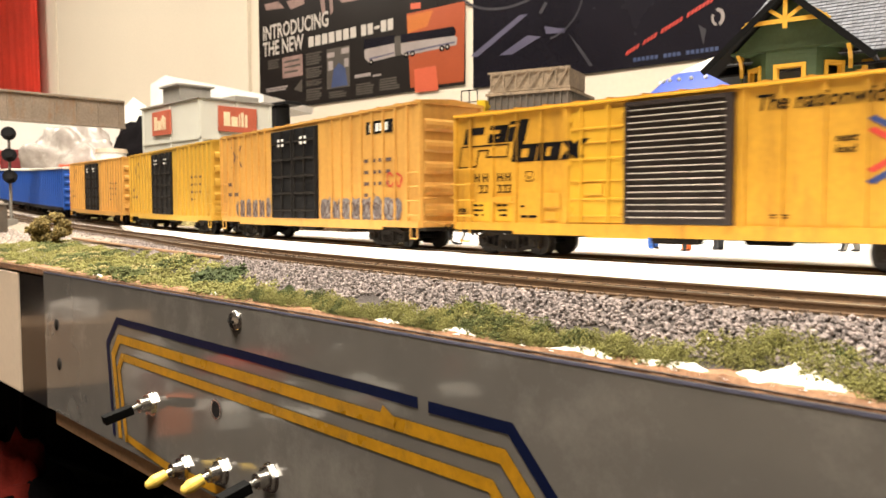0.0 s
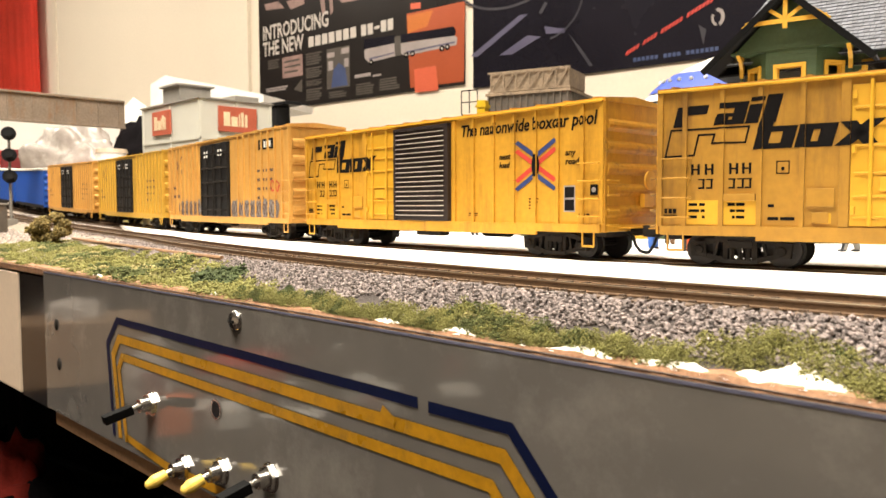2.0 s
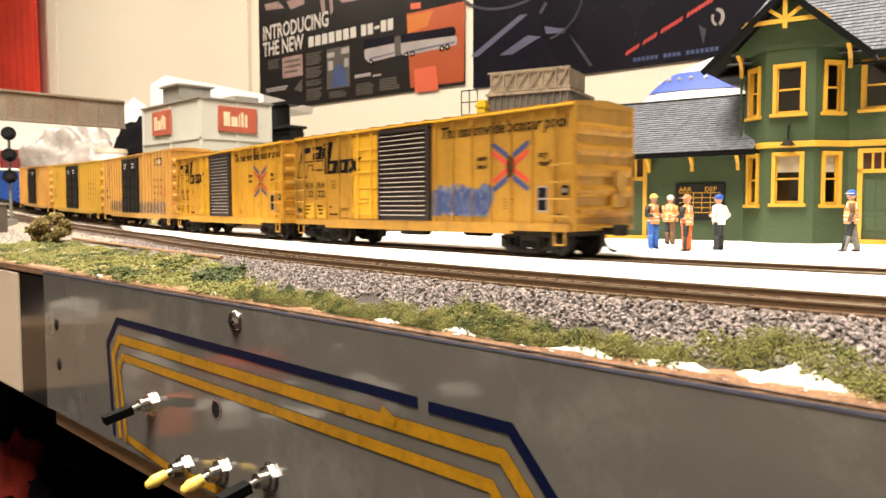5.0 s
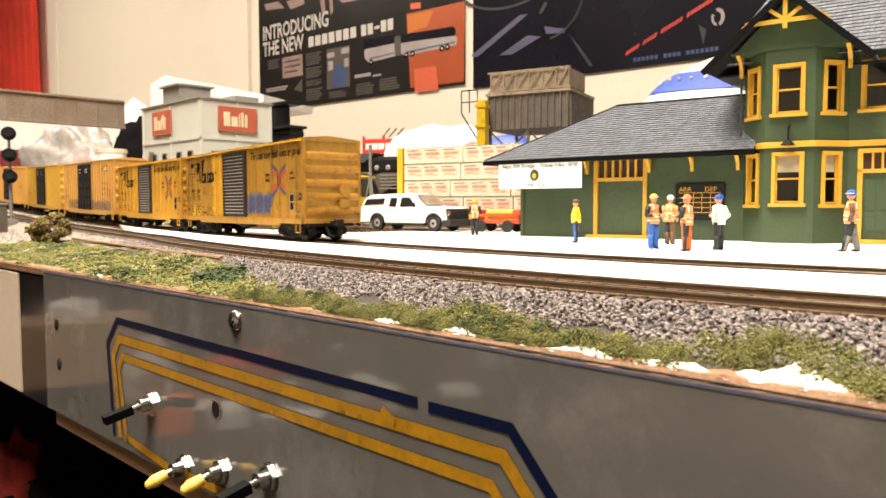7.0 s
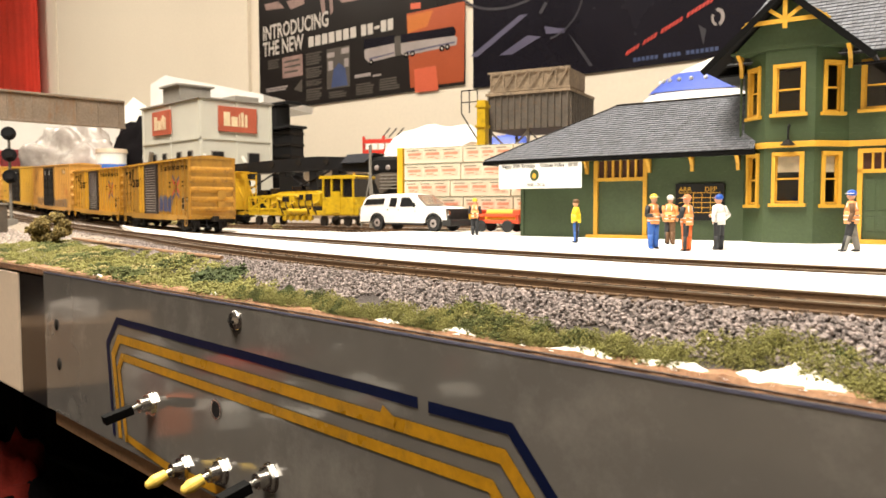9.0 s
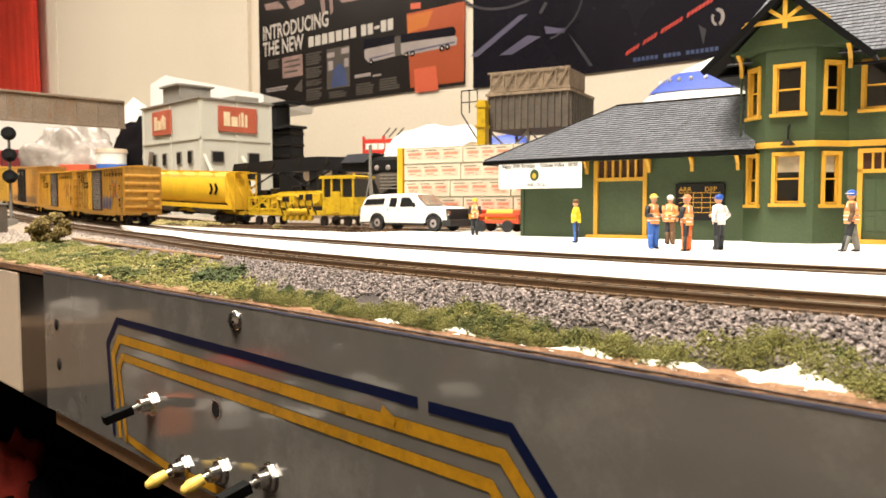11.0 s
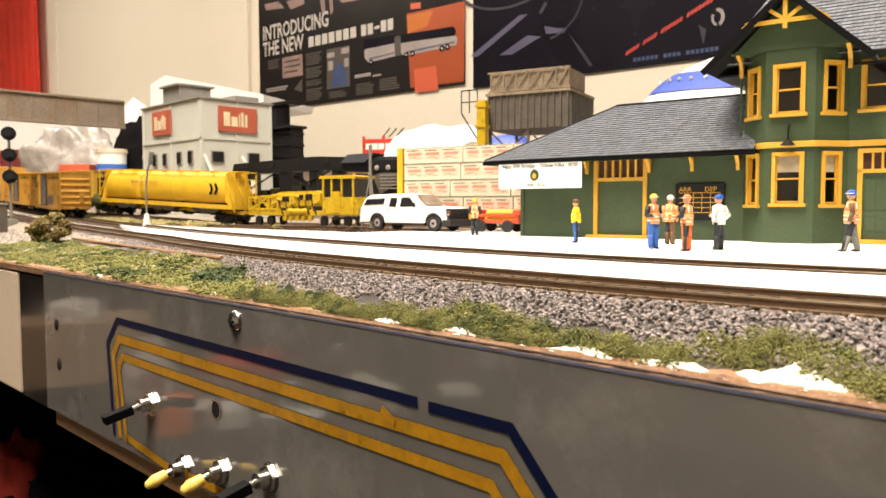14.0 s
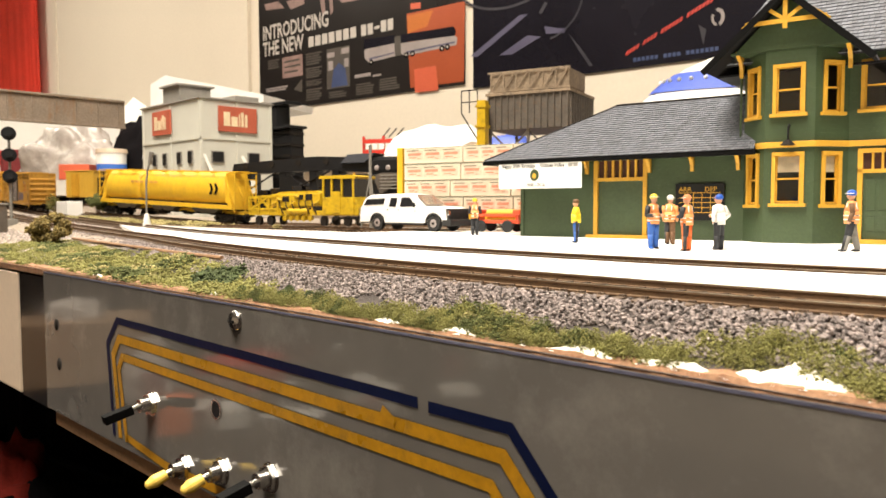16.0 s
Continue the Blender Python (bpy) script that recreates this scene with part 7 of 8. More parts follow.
part("cab_apron", prism(B(), [(0.1520, 0.0100), (0.1570, 0.0100), (0.1570, 0.0170), (0.1520, 0.0262)], "y", -0.0120, 0.0120), M_MACH, cab, "sloping yellow nose")
for k, (x, z) in enumerate(((0.0365, 0.0200), (0.0450, 0.0255), (0.0640, 0.0200), (0.0700, 0.0285), (0.0980, 0.0205))):
    part("cylinder", rod(B(), (x, -0.0128, z), (x + 0.0075, -0.0128, z + 0.0018 * (-1) ** k), 0.0013, 0.0013, 10), M_MACH, tm)
part("work_lamp", box(B(), 0.1040, 0.1068, -0.0125, -0.0095, 0.0330, 0.0362, 0.0004), M_CHASSIS, tm, "dark work lamp")
for x in (0.012, 0.030, 0.108, 0.140):
    part("wheelset", rod(rod(B(), (x, -0.0098, 0.0046), (x, -0.0068, 0.0046), 0.0046, seg=18), (x, 0.0068, 0.0046), (x, 0.0098, 0.0046), 0.0046, seg=18), M_WHEEL, tm)

# black crane behind the machine
ck = thing("crane_car", Matrix.Translation((-0.775, 0.345, ZR)) @ pose(0, 0, 0, 0, 0, 24), "black model crane car with long boom", "model rail car")
c1 = B()
prism(c1, [(0.00, 0.054), (0.004, 0.066), (0.110, 0.072), (0.205, 0.068), (0.205, 0.052), (0.120, 0.057)], "y", -0.010, 0.010)
part("boom", c1, M_BLACK, ck, "heavy black boom")
c2 = B()
for x in (0.004, 0.018, 0.062, 0.100, 0.128):
    box(c2, x, x + 0.009, -0.009, 0.009, 0.0120, 0.060, 0.001)
box(c2, -0.002, 0.200, -0.0130, 0.0130, 0.0100, 0.0270, 0.001)
prism(c2, [(0.060, 0.026), (0.068, 0.048), (0.078, 0.052), (0.088, 0.044), (0.092, 0.026)], "y", -0.011, 0.011)
part("underframe", c2, M_BLACK, ck, "black frame and supports")
c3 = B()
box(c3, 0.145, 0.205, -0.0130, 0.0130, 0.0270, 0.0520, 0.002)
box(c3, 0.172, 0.212, -0.0125, 0.0125, 0.0520, 0.0700, 0.004)
part("cab", c3, M_BLACK, ck, "black crane cab")
for x in (0.1830, 0.1960):
    part("headlamp", ball(B(), (x, -0.0128, 0.0580), 0.0028, 2, 1, 0.35, 1), M_PSILVER, ck, "round pale headlamp")
part("pale_plate", box(B(), 0.026, 0.034, -0.0100, -0.0092, 0.0330, 0.0480, 0.0003), M_STRIPE, ck, "pale lettered plate")
part("roof_hood", prism(B(), [(0.142, 0.0640), (0.150, 0.0725), (0.182, 0.0735), (0.170, 0.0640)], "y", -0.0145, 0.0120), M_SLATEBLUE, ck, "blue grey curved hood")
gq = B()
prism(gq, [(0.188, 0.030), (0.222, 0.052), (0.190, 0.053), (0.180, 0.049)], "y", -0.0150, 0.0120)
part("radiator_shroud", gq, M_RUSTSTEEL, ck, "weathered grey shroud")
for k in range(5):
    part("shroud_rib", box(B(), 0.188, 0.208 + k * 0.002, -0.0158, -0.0150, 0.036 + k * 0.0034, 0.0372 + k * 0.0034), M_SROOF, ck)
for x0 in (0.036, 0.052, 0.080):
    part("machinery", box(B(), x0, x0 + 0.013, -0.0120, 0.0120, 0.0270, 0.036 + 0.1 * (x0 - 0.03), 0.0012), M_GLOSSBLACK, ck, "glossy black machinery")
for x0, x1 in ((0.008, 0.060), (0.062, 0.126)):
    part("boom_brace", rod(B(), (x0, -0.0100, 0.0290), (x1, -0.0100, 0.0560), 0.0010, seg=6), M_CHASSIS, ck)
for k in range(5):
    part("cable_sheave", rod(B(), (0.020 + k * 0.034, -0.0110, 0.0640 + 0.0008 * k), (0.020 + k * 0.034, -0.0100, 0.0640 + 0.0008 * k), 0.0034, seg=14), M_CHASSIS, ck)
mp_ = thing("guard_post", pose(-0.4957, 0.3100, ZP, 0, 0, 16), "grey model post on splayed legs beside the machine", "post")
part("shaft", rod(B(), (0, 0, 0.0), (0, 0, 0.0690), 0.0014, 0.0013, 10), M_GREY, mp_)
for dx, dy in ((-0.008, -0.003), (0.008, -0.003), (0.0, 0.008)):
    part("brace", rod(B(), (dx, dy, 0.0), (0, 0, 0.0460), 0.0007, seg=6), M_GREY, mp_)
part("cap", rod(B(), (0, 0, 0.0690), (0, 0, 0.0705), 0.0018, 0.0012, 10), M_GREY, mp_)
yard_track((-0.95, 0.262, ZR + 0.002), (-0.45, 0.486, ZR - 0.002), "brown model yard track under the crane car")

# covered hopper on the rear siding
HM = Matrix.Translation((-0.8400, 0.2985, 0.0035)) @ pose(0, 0, 0, 0, 2.4, 9.8)


def barrel(bm, prof, x0, x1):
    """Tank section along x with rounded shoulders at both ends."""
    prev = None
    for x, k in ((x0, 0.0), (x0, 0.80), (x0 + 0.0008, 0.90), (x0 + 0.0025, 0.97), (x0 + 0.006, 1.0), (x1 - 0.006, 1.0), (x1 - 0.0025, 0.97), (x1 - 0.0008, 0.90), (x1, 0.80), (x1, 0.0)):
        ring = [bm.verts.new((x, y * max(k, 0.001), 0.0345 + (z - 0.0345) * max(k, 0.001))) for y, z in prof]
        if prev:
            for j in range(len(prof)):
                q = (j + 1) % len(prof)
                bm.faces.new((prev[j], prev[q], ring[q], ring[j]))
        prev = ring
    bmesh.ops.recalc_face_normals(bm, faces=bm.faces[:])


def hopper(m, L, label):
    h = thing("covered_hopper", m, label, "model rail car", "hoppers on the siding")
    bm = B()
    prof = []
    for k in range(41):
        a = radians(-38 + k * (256 / 40))
        prof.append((0.0165 * math.cos(a), 0.0345 + 0.0215 * math.sin(a)))
    prof = [(y, min(z, 0.0540)) for y, z in prof]
    barrel(bm, prof, -L / 2 + 0.016, -L * 0.17)
    part("body", bm, M_HOP, h, smooth=True)
    bm = B()
    barrel(bm, prof, -L * 0.17 + 0.002, L / 2 - 0.016)
    part("body", bm, M_HOP, h, smooth=True)
    # hoppers in dark steel, so shade below the body sits in their colour
    hb = B()
    for x in (-L * 0.29, 0.0, L * 0.29):
        prism(hb, [(x - L * 0.143, 0.0220), (x + L * 0.143, 0.0220), (x + 0.016, 0.0095), (x - 0.016, 0.0095)], "y", -0.0120, 0.0120)
    part("hopper_bottom", hb, M_RUSTSTEEL, h, "sloped discharge hoppers, darkened for shade")
    sl = B()
    for y in (-0.0160, 0.0152):
        box(sl, -L / 2 + 0.002, L / 2 - 0.002, y - (0.0012 if y < 0 else 0), y + (0.0010 if y < 0 else 0.0022), 0.0150, 0.0195)
    box(sl, -L / 2, L / 2, -0.004, 0.004, 0.0095, 0.0130)
    part("side_sill", sl, M_HOP, h)
    for s in (-1, 1):
        eb = B()
        x = s * (L / 2 - 0.0015)
        for y in (-0.0145, 0.0, 0.0145):
            beam(eb, (x, y, 0.0120), (x, y, 0.0525), 0.0012, 0.0012)
            beam(eb, (x, y, 0.0210), (s * (L / 2 - 0.018), y, 0.0490), 0.0012, 0.0012)
        for k in range(5):
            beam(eb, (x, -0.0145, 0.017 + k * 0.0075), (x, 0.0145, 0.017 + k * 0.0075), 0.0010, 0.0012)
        part("end_frame", eb, M_HOP, h, "open yellow end frame")
        sp = B()
        prism(sp, [(s * (L / 2 - 0.016), 0.0530), (s * (L / 2 - 0.016), 0.0230), (s * (L / 2 - 0.006), 0.0150)], "y", -0.0145, 0.0145)
        part("slope_sheet", sp, M_HOP, h)
    rw = B()
    box(rw, -L / 2, L / 2, -0.0035, 0.0035, 0.0548, 0.0556)
    for k in range(9):
        x = -L / 2 + 0.012 + k * (L - 0.024) / 8
        box(rw, x - 0.0008, x + 0.0008, -0.0140, 0.0140, 0.0530, 0.0549)
    for y in (-0.0140, 0.0140):
        box(rw, -L / 2, L / 2, y - 0.0006, y + 0.0006, 0.0540, 0.0550)
    part("roof_walk", rw, M_HOP, h, "roof walk")
    mk = B()
    for k in (0, 1):
        x = L / 2 - 0.040 + k * 0.008
        decal(mk, [(x, 0.030), (x + 0.004, 0.030), (x + 0.007, 0.036), (x + 0.004, 0.042), (x, 0.042), (x + 0.003, 0.036)], -0.0172)
    part("chevron", mk, M_INK, h, "black chevron marks")
    mb = B()
    for k in range(6):
        quad(mb, -L * 0.22 + k * 0.009, -L * 0.22 + k * 0.009 + 0.007, 0.0400, 0.0425, -0.0172)
    part("lettering_bars", mb, M_CARY2, h, "faded orange lettering bars")
    running_gear(h, L, 0.022, rolls=False)
    return h


hopper(HM, 0.255, "bright yellow model covered hopper on the siding")
H2 = Matrix.Translation((-1.194, 0.343, 0.0215)) @ pose(0, 0, 0, 0, 0, 20)


def siding_boxcar(m):
    """Short ribbed yellow car with an open dark platform at one end."""
    c = thing("siding_car", m, "short yellow model rail car with a dark open end platform", "model rail car")
    part("body", box(B(), -0.040, 0.020, -0.016, 0.016, 0.0100, 0.0490, 0.0006), M_CARY3, c)
    for k in range(7):
        x = -0.0385 + k * 0.0094
        part("side_post", box(B(), x, x + 0.0012, -0.0168, -0.016, 0.0105, 0.0480), M_CARY3, c)
    part("roof", box(B(), -0.042, 0.022, -0.0168, 0.0168, 0.0490, 0.0505, 0.0005), M_CARY3, c, "thin yellow roof")
    part("door", box(B(), -0.026, -0.010, -0.0174, -0.0169, 0.0120, 0.0460), M_CARY, c, "darker yellow sliding door")
    part("end_platform", box(B(), 0.0205, 0.040, -0.015, 0.015, 0.0090, 0.0130, 0.0005), M_CHASSIS, c, "dark end platform")
    part("end_equipment", box(B(), 0.022, 0.037, -0.012, 0.012, 0.0131, 0.0400, 0.002), M_CHASSIS, c, "dark equipment on the end platform")
    for y in (-0.0145, 0.0145):
        part("end_post", rod(B(), (0.039, y, 0.0130), (0.039, y, 0.0480), 0.0007, seg=6), M_CHASSIS, c)
    running_gear(c, 0.082, 0.018, rolls=False)
    return c


siding_boxcar(H2)
yard_track(H2 @ Vector((-0.5, 0, 0)), H2 @ Vector((0.12, 0, 0)), "brown model siding track under the short car")
ya, yb = HM @ Vector((-0.17, 0, 0)), HM @ Vector((0.20, 0, 0))
yard_track(ya, yb, "brown model siding track under the hoppers")


def roadbed(p0, p1, dz, label):
    """Gravel bank under a siding track."""
    em = B()
    dd = (p1 - p0).normalized()
    nn = Vector((-dd.y, dd.x, 0))
    ends = []
    for q in (p0, p1):
        ends.append([em.verts.new(q + nn * o + Vector((0, 0, z))) for o, z in ((-0.026, -dz), (-0.018, -0.0042), (0.018, -0.0042), (0.034, -dz))])
    for i in range(3):
        em.faces.new((ends[0][i], ends[1][i], ends[1][i + 1], ends[0][i + 1]))
    tagged(mesh_ob("roadbed", em, M_YARD), label, "roadbed", kind="structure")


roadbed(ya, yb, 0.020, "grey brown gravel bank under the siding")
roadbed(H2 @ Vector((-0.5, 0, 0)), H2 @ Vector((0.12, 0, 0)), 0.020, "grey brown gravel bank under the far siding")
wb = B()
box(wb, -1.055, -1.015, 0.243, 0.262, 0.004, 0.024, 0.001)
tagged(mesh_ob("relay_box", wb, M_WHITE), "small white relay box beside the siding", "relay box")


# ---------------------------------------------------------------- grey packing house
def packing_house():
    X0, X1, Y0, Y1, H = -1.170, -0.985, 0.412, 0.527, 0.168
    hs = thing("packing_house", pose(0, 0, 0), "grey sided model packing house with red signs", "model building")
    bm = B()
    box(bm, X0, X1, Y0, Y1, -0.004, H, 0.0008)
    part("wall", bm, M_SWALL, hs)
    for x in (X0, (X0 + X1) / 2, X1 - 0.004):
        part("pilaster", box(B(), x, x + 0.004, Y0 - 0.0012, Y0, -0.004, H), M_SWALL, hs)
    for y in (Y0, (Y0 + Y1) / 2 - 0.002, Y1 - 0.004):
        part("pilaster", box(B(), X1, X1 + 0.0012, y, y + 0.004, -0.004, H), M_SWALL, hs)
    part("belt_course", box(B(), X1, X1 + 0.0018, Y0, Y1, 0.112, 0.116), M_SWALL, hs)
    part("belt_course", box(B(), X0, X1, Y0 - 0.0018, Y0, 0.112, 0.116), M_SWALL, hs)
    rf = B()
    box(rf, X0 - 0.003, X1 + 0.003, Y0 - 0.003, Y1 + 0.003, H, H + 0.0025, 0.0006)
    part("roof", rf, M_SROOF, hs, "dark flat roof slab")
    sh = B()
    box(sh, X0 + 0.050, X0 + 0.105, Y0 + 0.010, Y0 + 0.060, H + 0.0025, H + 0.028, 0.0008)
    box(sh, X0 + 0.047, X0 + 0.108, Y0 + 0.005, Y0 + 0.065, H + 0.028, H + 0.031, 0.0006)
    part("roof_house", sh, M_SROOF, hs, "grey roof house")
    part("roof_hatch", box(B(), X1 - 0.05, X1 - 0.01, Y0 + 0.06, Y0 + 0.10, H + 0.0025, H + 0.011, 0.0006), M_SROOF, hs)
    for a, b, z0, z1 in ((0.015, 0.035, 0.079, 0.096), (0.073, 0.093, 0.079, 0.096)):
        w = part("window", box(B(), X1 + 0.0002, X1 + 0.0020, Y0 + a, Y0 + b, z0, z1), M_SROOF, hs, "grey window frame")
        part("pane", box(B(), X1 + 0.0021, X1 + 0.0026, Y0 + a + 0.0015, Y0 + b - 0.0015, z0 + 0.0015, z1 - 0.0015), M_BLACK, w, "dark window pane")
    for k in range(4):
        x = X1 - 0.150 + k * 0.034 + (0.012 if k > 1 else 0)
        w = part("window", box(B(), x, x + 0.014, Y0 - 0.0020, Y0 - 0.0002, 0.078, 0.097), M_SROOF, hs, "grey window frame")
        part("pane", box(B(), x + 0.0015, x + 0.0125, Y0 - 0.0026, Y0 - 0.0021, 0.0795, 0.0955), M_BLACK, w, "dark window pane")
    s1 = part("sign", box(B(), X1 + 0.001, X1 + 0.0035, Y0 + 0.026, Y0 + 0.088, 0.124, 0.160, 0.0006), M_SIGNRED, hs, "brick red sign with cream shapes")
    sb = B()
    y = Y0 + 0.034
    for w, z1 in ((0.012, 0.152), (0.012, 0.146), (0.004, 0.150), (0.006, 0.153), (0.006, 0.150)):
        box(sb, X1 + 0.0036, X1 + 0.0040, y, y + w - 0.002, 0.132, z1)
        y += w
    part("sign_marks", sb, M_CREAMINK, s1, "cream bars")
    s2 = part("sign", box(B(), X1 - 0.145, X1 - 0.085, Y0 - 0.0035, Y0 - 0.001, 0.124, 0.160, 0.0006), M_SIGNRED, hs, "brick red sign with cream shapes")
    sb = B()
    x = X1 - 0.137
    for w, z1 in ((0.012, 0.152), (0.012, 0.146), (0.004, 0.150), (0.006, 0.153), (0.006, 0.150)):
        box(sb, x, x + w - 0.002, Y0 - 0.0040, Y0 - 0.0036, 0.132, z1)
        x += w
    part("sign_marks", sb, M_CREAMINK, s2, "cream bars")
    dn = B()
    for yy in (Y0 + 0.004, Y0 + 0.064):
        beam(dn, (X1 + 0.002, yy, 0.090), (X1 + 0.016, yy + 0.006, 0.060), 0.003, 0.003)
    part("awning_strut", dn, M_PAPER, hs, "pale struts")


packing_house()
bk = thing("dark_shed", pose(-1.062, 0.59, -0.004), "black ribbed model shed behind the packing house", "model building")
part("body", box(B(), -0.03, 0.070, -0.025, 0.0, 0, 0.142, 0.002), M_BLACK, bk)
part("upper_body", box(B(), -0.03, 0.034, -0.025, 0.0, 0.1465, 0.180, 0.002), M_BLACK, bk)
part("upper_roof", box(B(), -0.03, 0.062, -0.028, 0.004, 0.180, 0.185, 0.001), M_BLACK, bk)
rb = B()
for k in range(8):
    box(rb, 0.0695, 0.0715, -0.025, 0.0, 0.006 + k * 0.018, 0.010 + k * 0.018)
    box(rb, -0.03, 0.070, -0.0265, -0.0245, 0.008 + k * 0.018, 0.012 + k * 0.018)
part("rib", rb, M_CHASSIS, bk)
part("roof", box(B(), -0.036, 0.074, -0.031, 0.004, 0.142, 0.1465, 0.0008), M_BLACK, bk)
ls = thing("low_shed", pose(-0.93, 0.56, -0.004), "low brown model shed in the yard", "model building")
part("body", box(B(), -0.02, 0.07, 0.0, 0.05, 0, 0.080, 0.001), M_RUSTGREY, ls)
part("roof", box(B(), -0.026, 0.076, -0.006, 0.056, 0.080, 0.086, 0.001), M_SROOF, ls)

# coal tower
TW = Matrix.Translation((-0.570, 0.5440, -0.004)) @ pose(0, 0, 0, 0, 0, 16)
ctw = thing("coaling_tower", TW, "weathered grey brown model coaling tower on legs", "model building")
cbx = B()
box(cbx, 0.002, 0.098, 0.0, 0.080, 0.106, 0.144, 0.0006)
part("bin", cbx, M_RUSTSTEEL, ctw, "rusty steel storage bin")
for k in range(13):
    x = 0.003 + k * 0.0078
    part("rib", box(B(), x - 0.0008, x + 0.0008, -0.0022, 0.0, 0.106, 0.144), M_RUSTSTEEL, ctw)
for k in range(10):
    y = 0.002 + k * 0.0085
    part("rib", box(B(), 0.098, 0.1002, y - 0.0008, y + 0.0008, 0.106, 0.144), M_RUSTSTEEL, ctw)
gal = B()
box(gal, 0.002, 0.096, 0.006, 0.060, 0.150, 0.170, 0.0005)
box(gal, 0.0, 0.100, -0.003, 0.083, 0.144, 0.147)
part("gallery", gal, M_RUSTGREY, ctw, "weathered plank gallery")
tb = B()
for k in range(6):
    x = 0.004 + k * 0.0155
    beam(tb, (x, 0.0035, 0.150), (x + 0.0140, 0.0035, 0.170), 0.0010, 0.0014)
    beam(tb, (x, 0.0035, 0.149), (x, 0.0035, 0.171), 0.0010, 0.0014)
beam(tb, (0.0, 0.0035, 0.1495), (0.098, 0.0035, 0.1495), 0.0012, 0.0018)
beam(tb, (0.0, 0.0035, 0.1705), (0.098, 0.0035, 0.1705), 0.0012, 0.0018)
part("lattice", tb, M_RUSTGREY, ctw, "brown lattice girder")
for x in (0.004, 0.050, 0.096):
    for y in (0.002, 0.078):
        part("leg", beam(B(), (x, y, 0.0), (x, y, 0.106), 0.0028, 0.0028), M_RUSTSTEEL, ctw, "steel leg")
for x in (0.004, 0.050):
    part("brace", beam(B(), (x, 0.002, 0.060), (x + 0.046, 0.002, 0.104), 0.0018, 0.0018), M_RUSTSTEEL, ctw)
    part("brace", beam(B(), (x + 0.046, 0.0045, 0.060), (x, 0.0045, 0.104), 0.0018, 0.0018), M_RUSTSTEEL, ctw)
yl = thing("crane_column", Matrix.Translation((-0.569, 0.530, -0.004)) @ pose(0, 0, 0, 0, 0, 16), "yellow model gantry column with railing", "model crane")
yb2 = B()
box(yb2, 0.0, 0.0105, -0.006, 0.004, 0.0, 0.138, 0.0008)
for k in range(6):
    box(yb2, -0.0012, 0.0117, -0.0072, 0.0052, 0.02 + k * 0.022, 0.023 + k * 0.022)
part("column", yb2, M_MACH, yl)
rl = B()
for x in (-0.020, -0.010, 0.0):
    rod(rl, (x, -0.004, 0.125), (x, -0.004, 0.150), 0.0006, seg=6)
for z in (0.137, 0.150):
    rod(rl, (-0.020, -0.004, z), (0.0, -0.004, z), 0.0006, seg=6)
rod(rl, (-0.020, -0.004, 0.125), (0.0, -0.004, 0.095), 0.0008, seg=6)
part("railing", rl, M_CHASSIS, yl, "thin dark railing")


# ---------------------------------------------------------------- clutter on the tables behind
def lump(name, m, sx, sy, sz, material, label, category, seed=0, amp=0.12, freq=2.5, sub=4):
    bm = B()
    bmesh.ops.create_icosphere(bm, subdivisions=sub, radius=1.0)
    for v in bm.verts:
        d = 1 + amp * noise.noise(v.co * freq + Vector((seed, 0, 0))) + amp * 0.4 * noise.noise(v.co * freq * 3.1 + Vector((0, seed, 0)))
        v.co = Vector((v.co.x * sx, v.co.y * sy, max(v.co.z, -0.05) * sz)) * d
    ob = mesh_ob(name, bm, material, True)
    ob.matrix_world = m
    return tagged(ob, label, category)


lump("plastic_bag", pose(-0.735, 0.640, 0.0, 0, 0, 35), 0.115, 0.07, 0.128, M_BAG, "crumpled white plastic bag in the yard", "plastic bag", 1, 0.10)
lump("plastic_bag", pose(-0.655, 0.690, 0.0, 0, 0, 30), 0.080, 0.03, 0.112, M_BAGB, "blue printed plastic sheet beside the bag", "plastic bag", 3, 0.10)
lump("low_mound", pose(-0.655, 0.610, -0.004, 0, 0, 25), 0.075, 0.03, 0.098, M_RUSTGREY, "brown card mound beside the crane column", "scenery mound", 5, 0.08)
cap = thing("sun_hat", pose(-0.405, 0.905, 0.0, 0, 0, 40), "white domed cloth hat with blue printed band", "hat")
cm = B()
bmesh.ops.create_uvsphere(cm, u_segments=40, v_segments=20, radius=1.0)
for v in cm.verts:
    v.co = Vector((v.co.x * 0.215, v.co.y * 0.10, max(v.co.z, 0) * 0.222))
part("crown", cm, M_BAG, cap, smooth=True)


def cap_band(a0, a1, material, name, lift_=1.006, dots=False):
    bm = B()
    prev = None
    for k in range(41):
        u = radians(130 + k * 3.2)
        e0, e1 = a0, a1
        row = []
        for j in range(4):
            e = radians(e0 + (e1 - e0) * j / 3)
            d = Vector((math.cos(e) * math.cos(u) * 0.215, -math.cos(e) * abs(math.sin(u)) * 0.10, math.sin(e) * 0.222)) * lift_
            row.append(bm.verts.new(d))
        if prev:
            for j in range(3):
                bm.faces.new((prev[j], row[j], row[j + 1], prev[j + 1]))
        prev = row
    part(name, bm, material, cap, "blue printed band" if material is M_BAGB else "", smooth=True)


cap_band(47, 58, M_BAGB, "band")
stb = B()
for k in range(11):
    u = radians(140 + k * 10.0)
    e = radians(53)
    p = Vector((math.cos(e) * math.cos(u) * 0.215, -math.cos(e) * abs(math.sin(u)) * 0.10, math.sin(e) * 0.222)) * 1.012
    ball(stb, p, 0.0030, 1)
part("white_dots", stb, M_PAPER, cap, "row of small white marks")

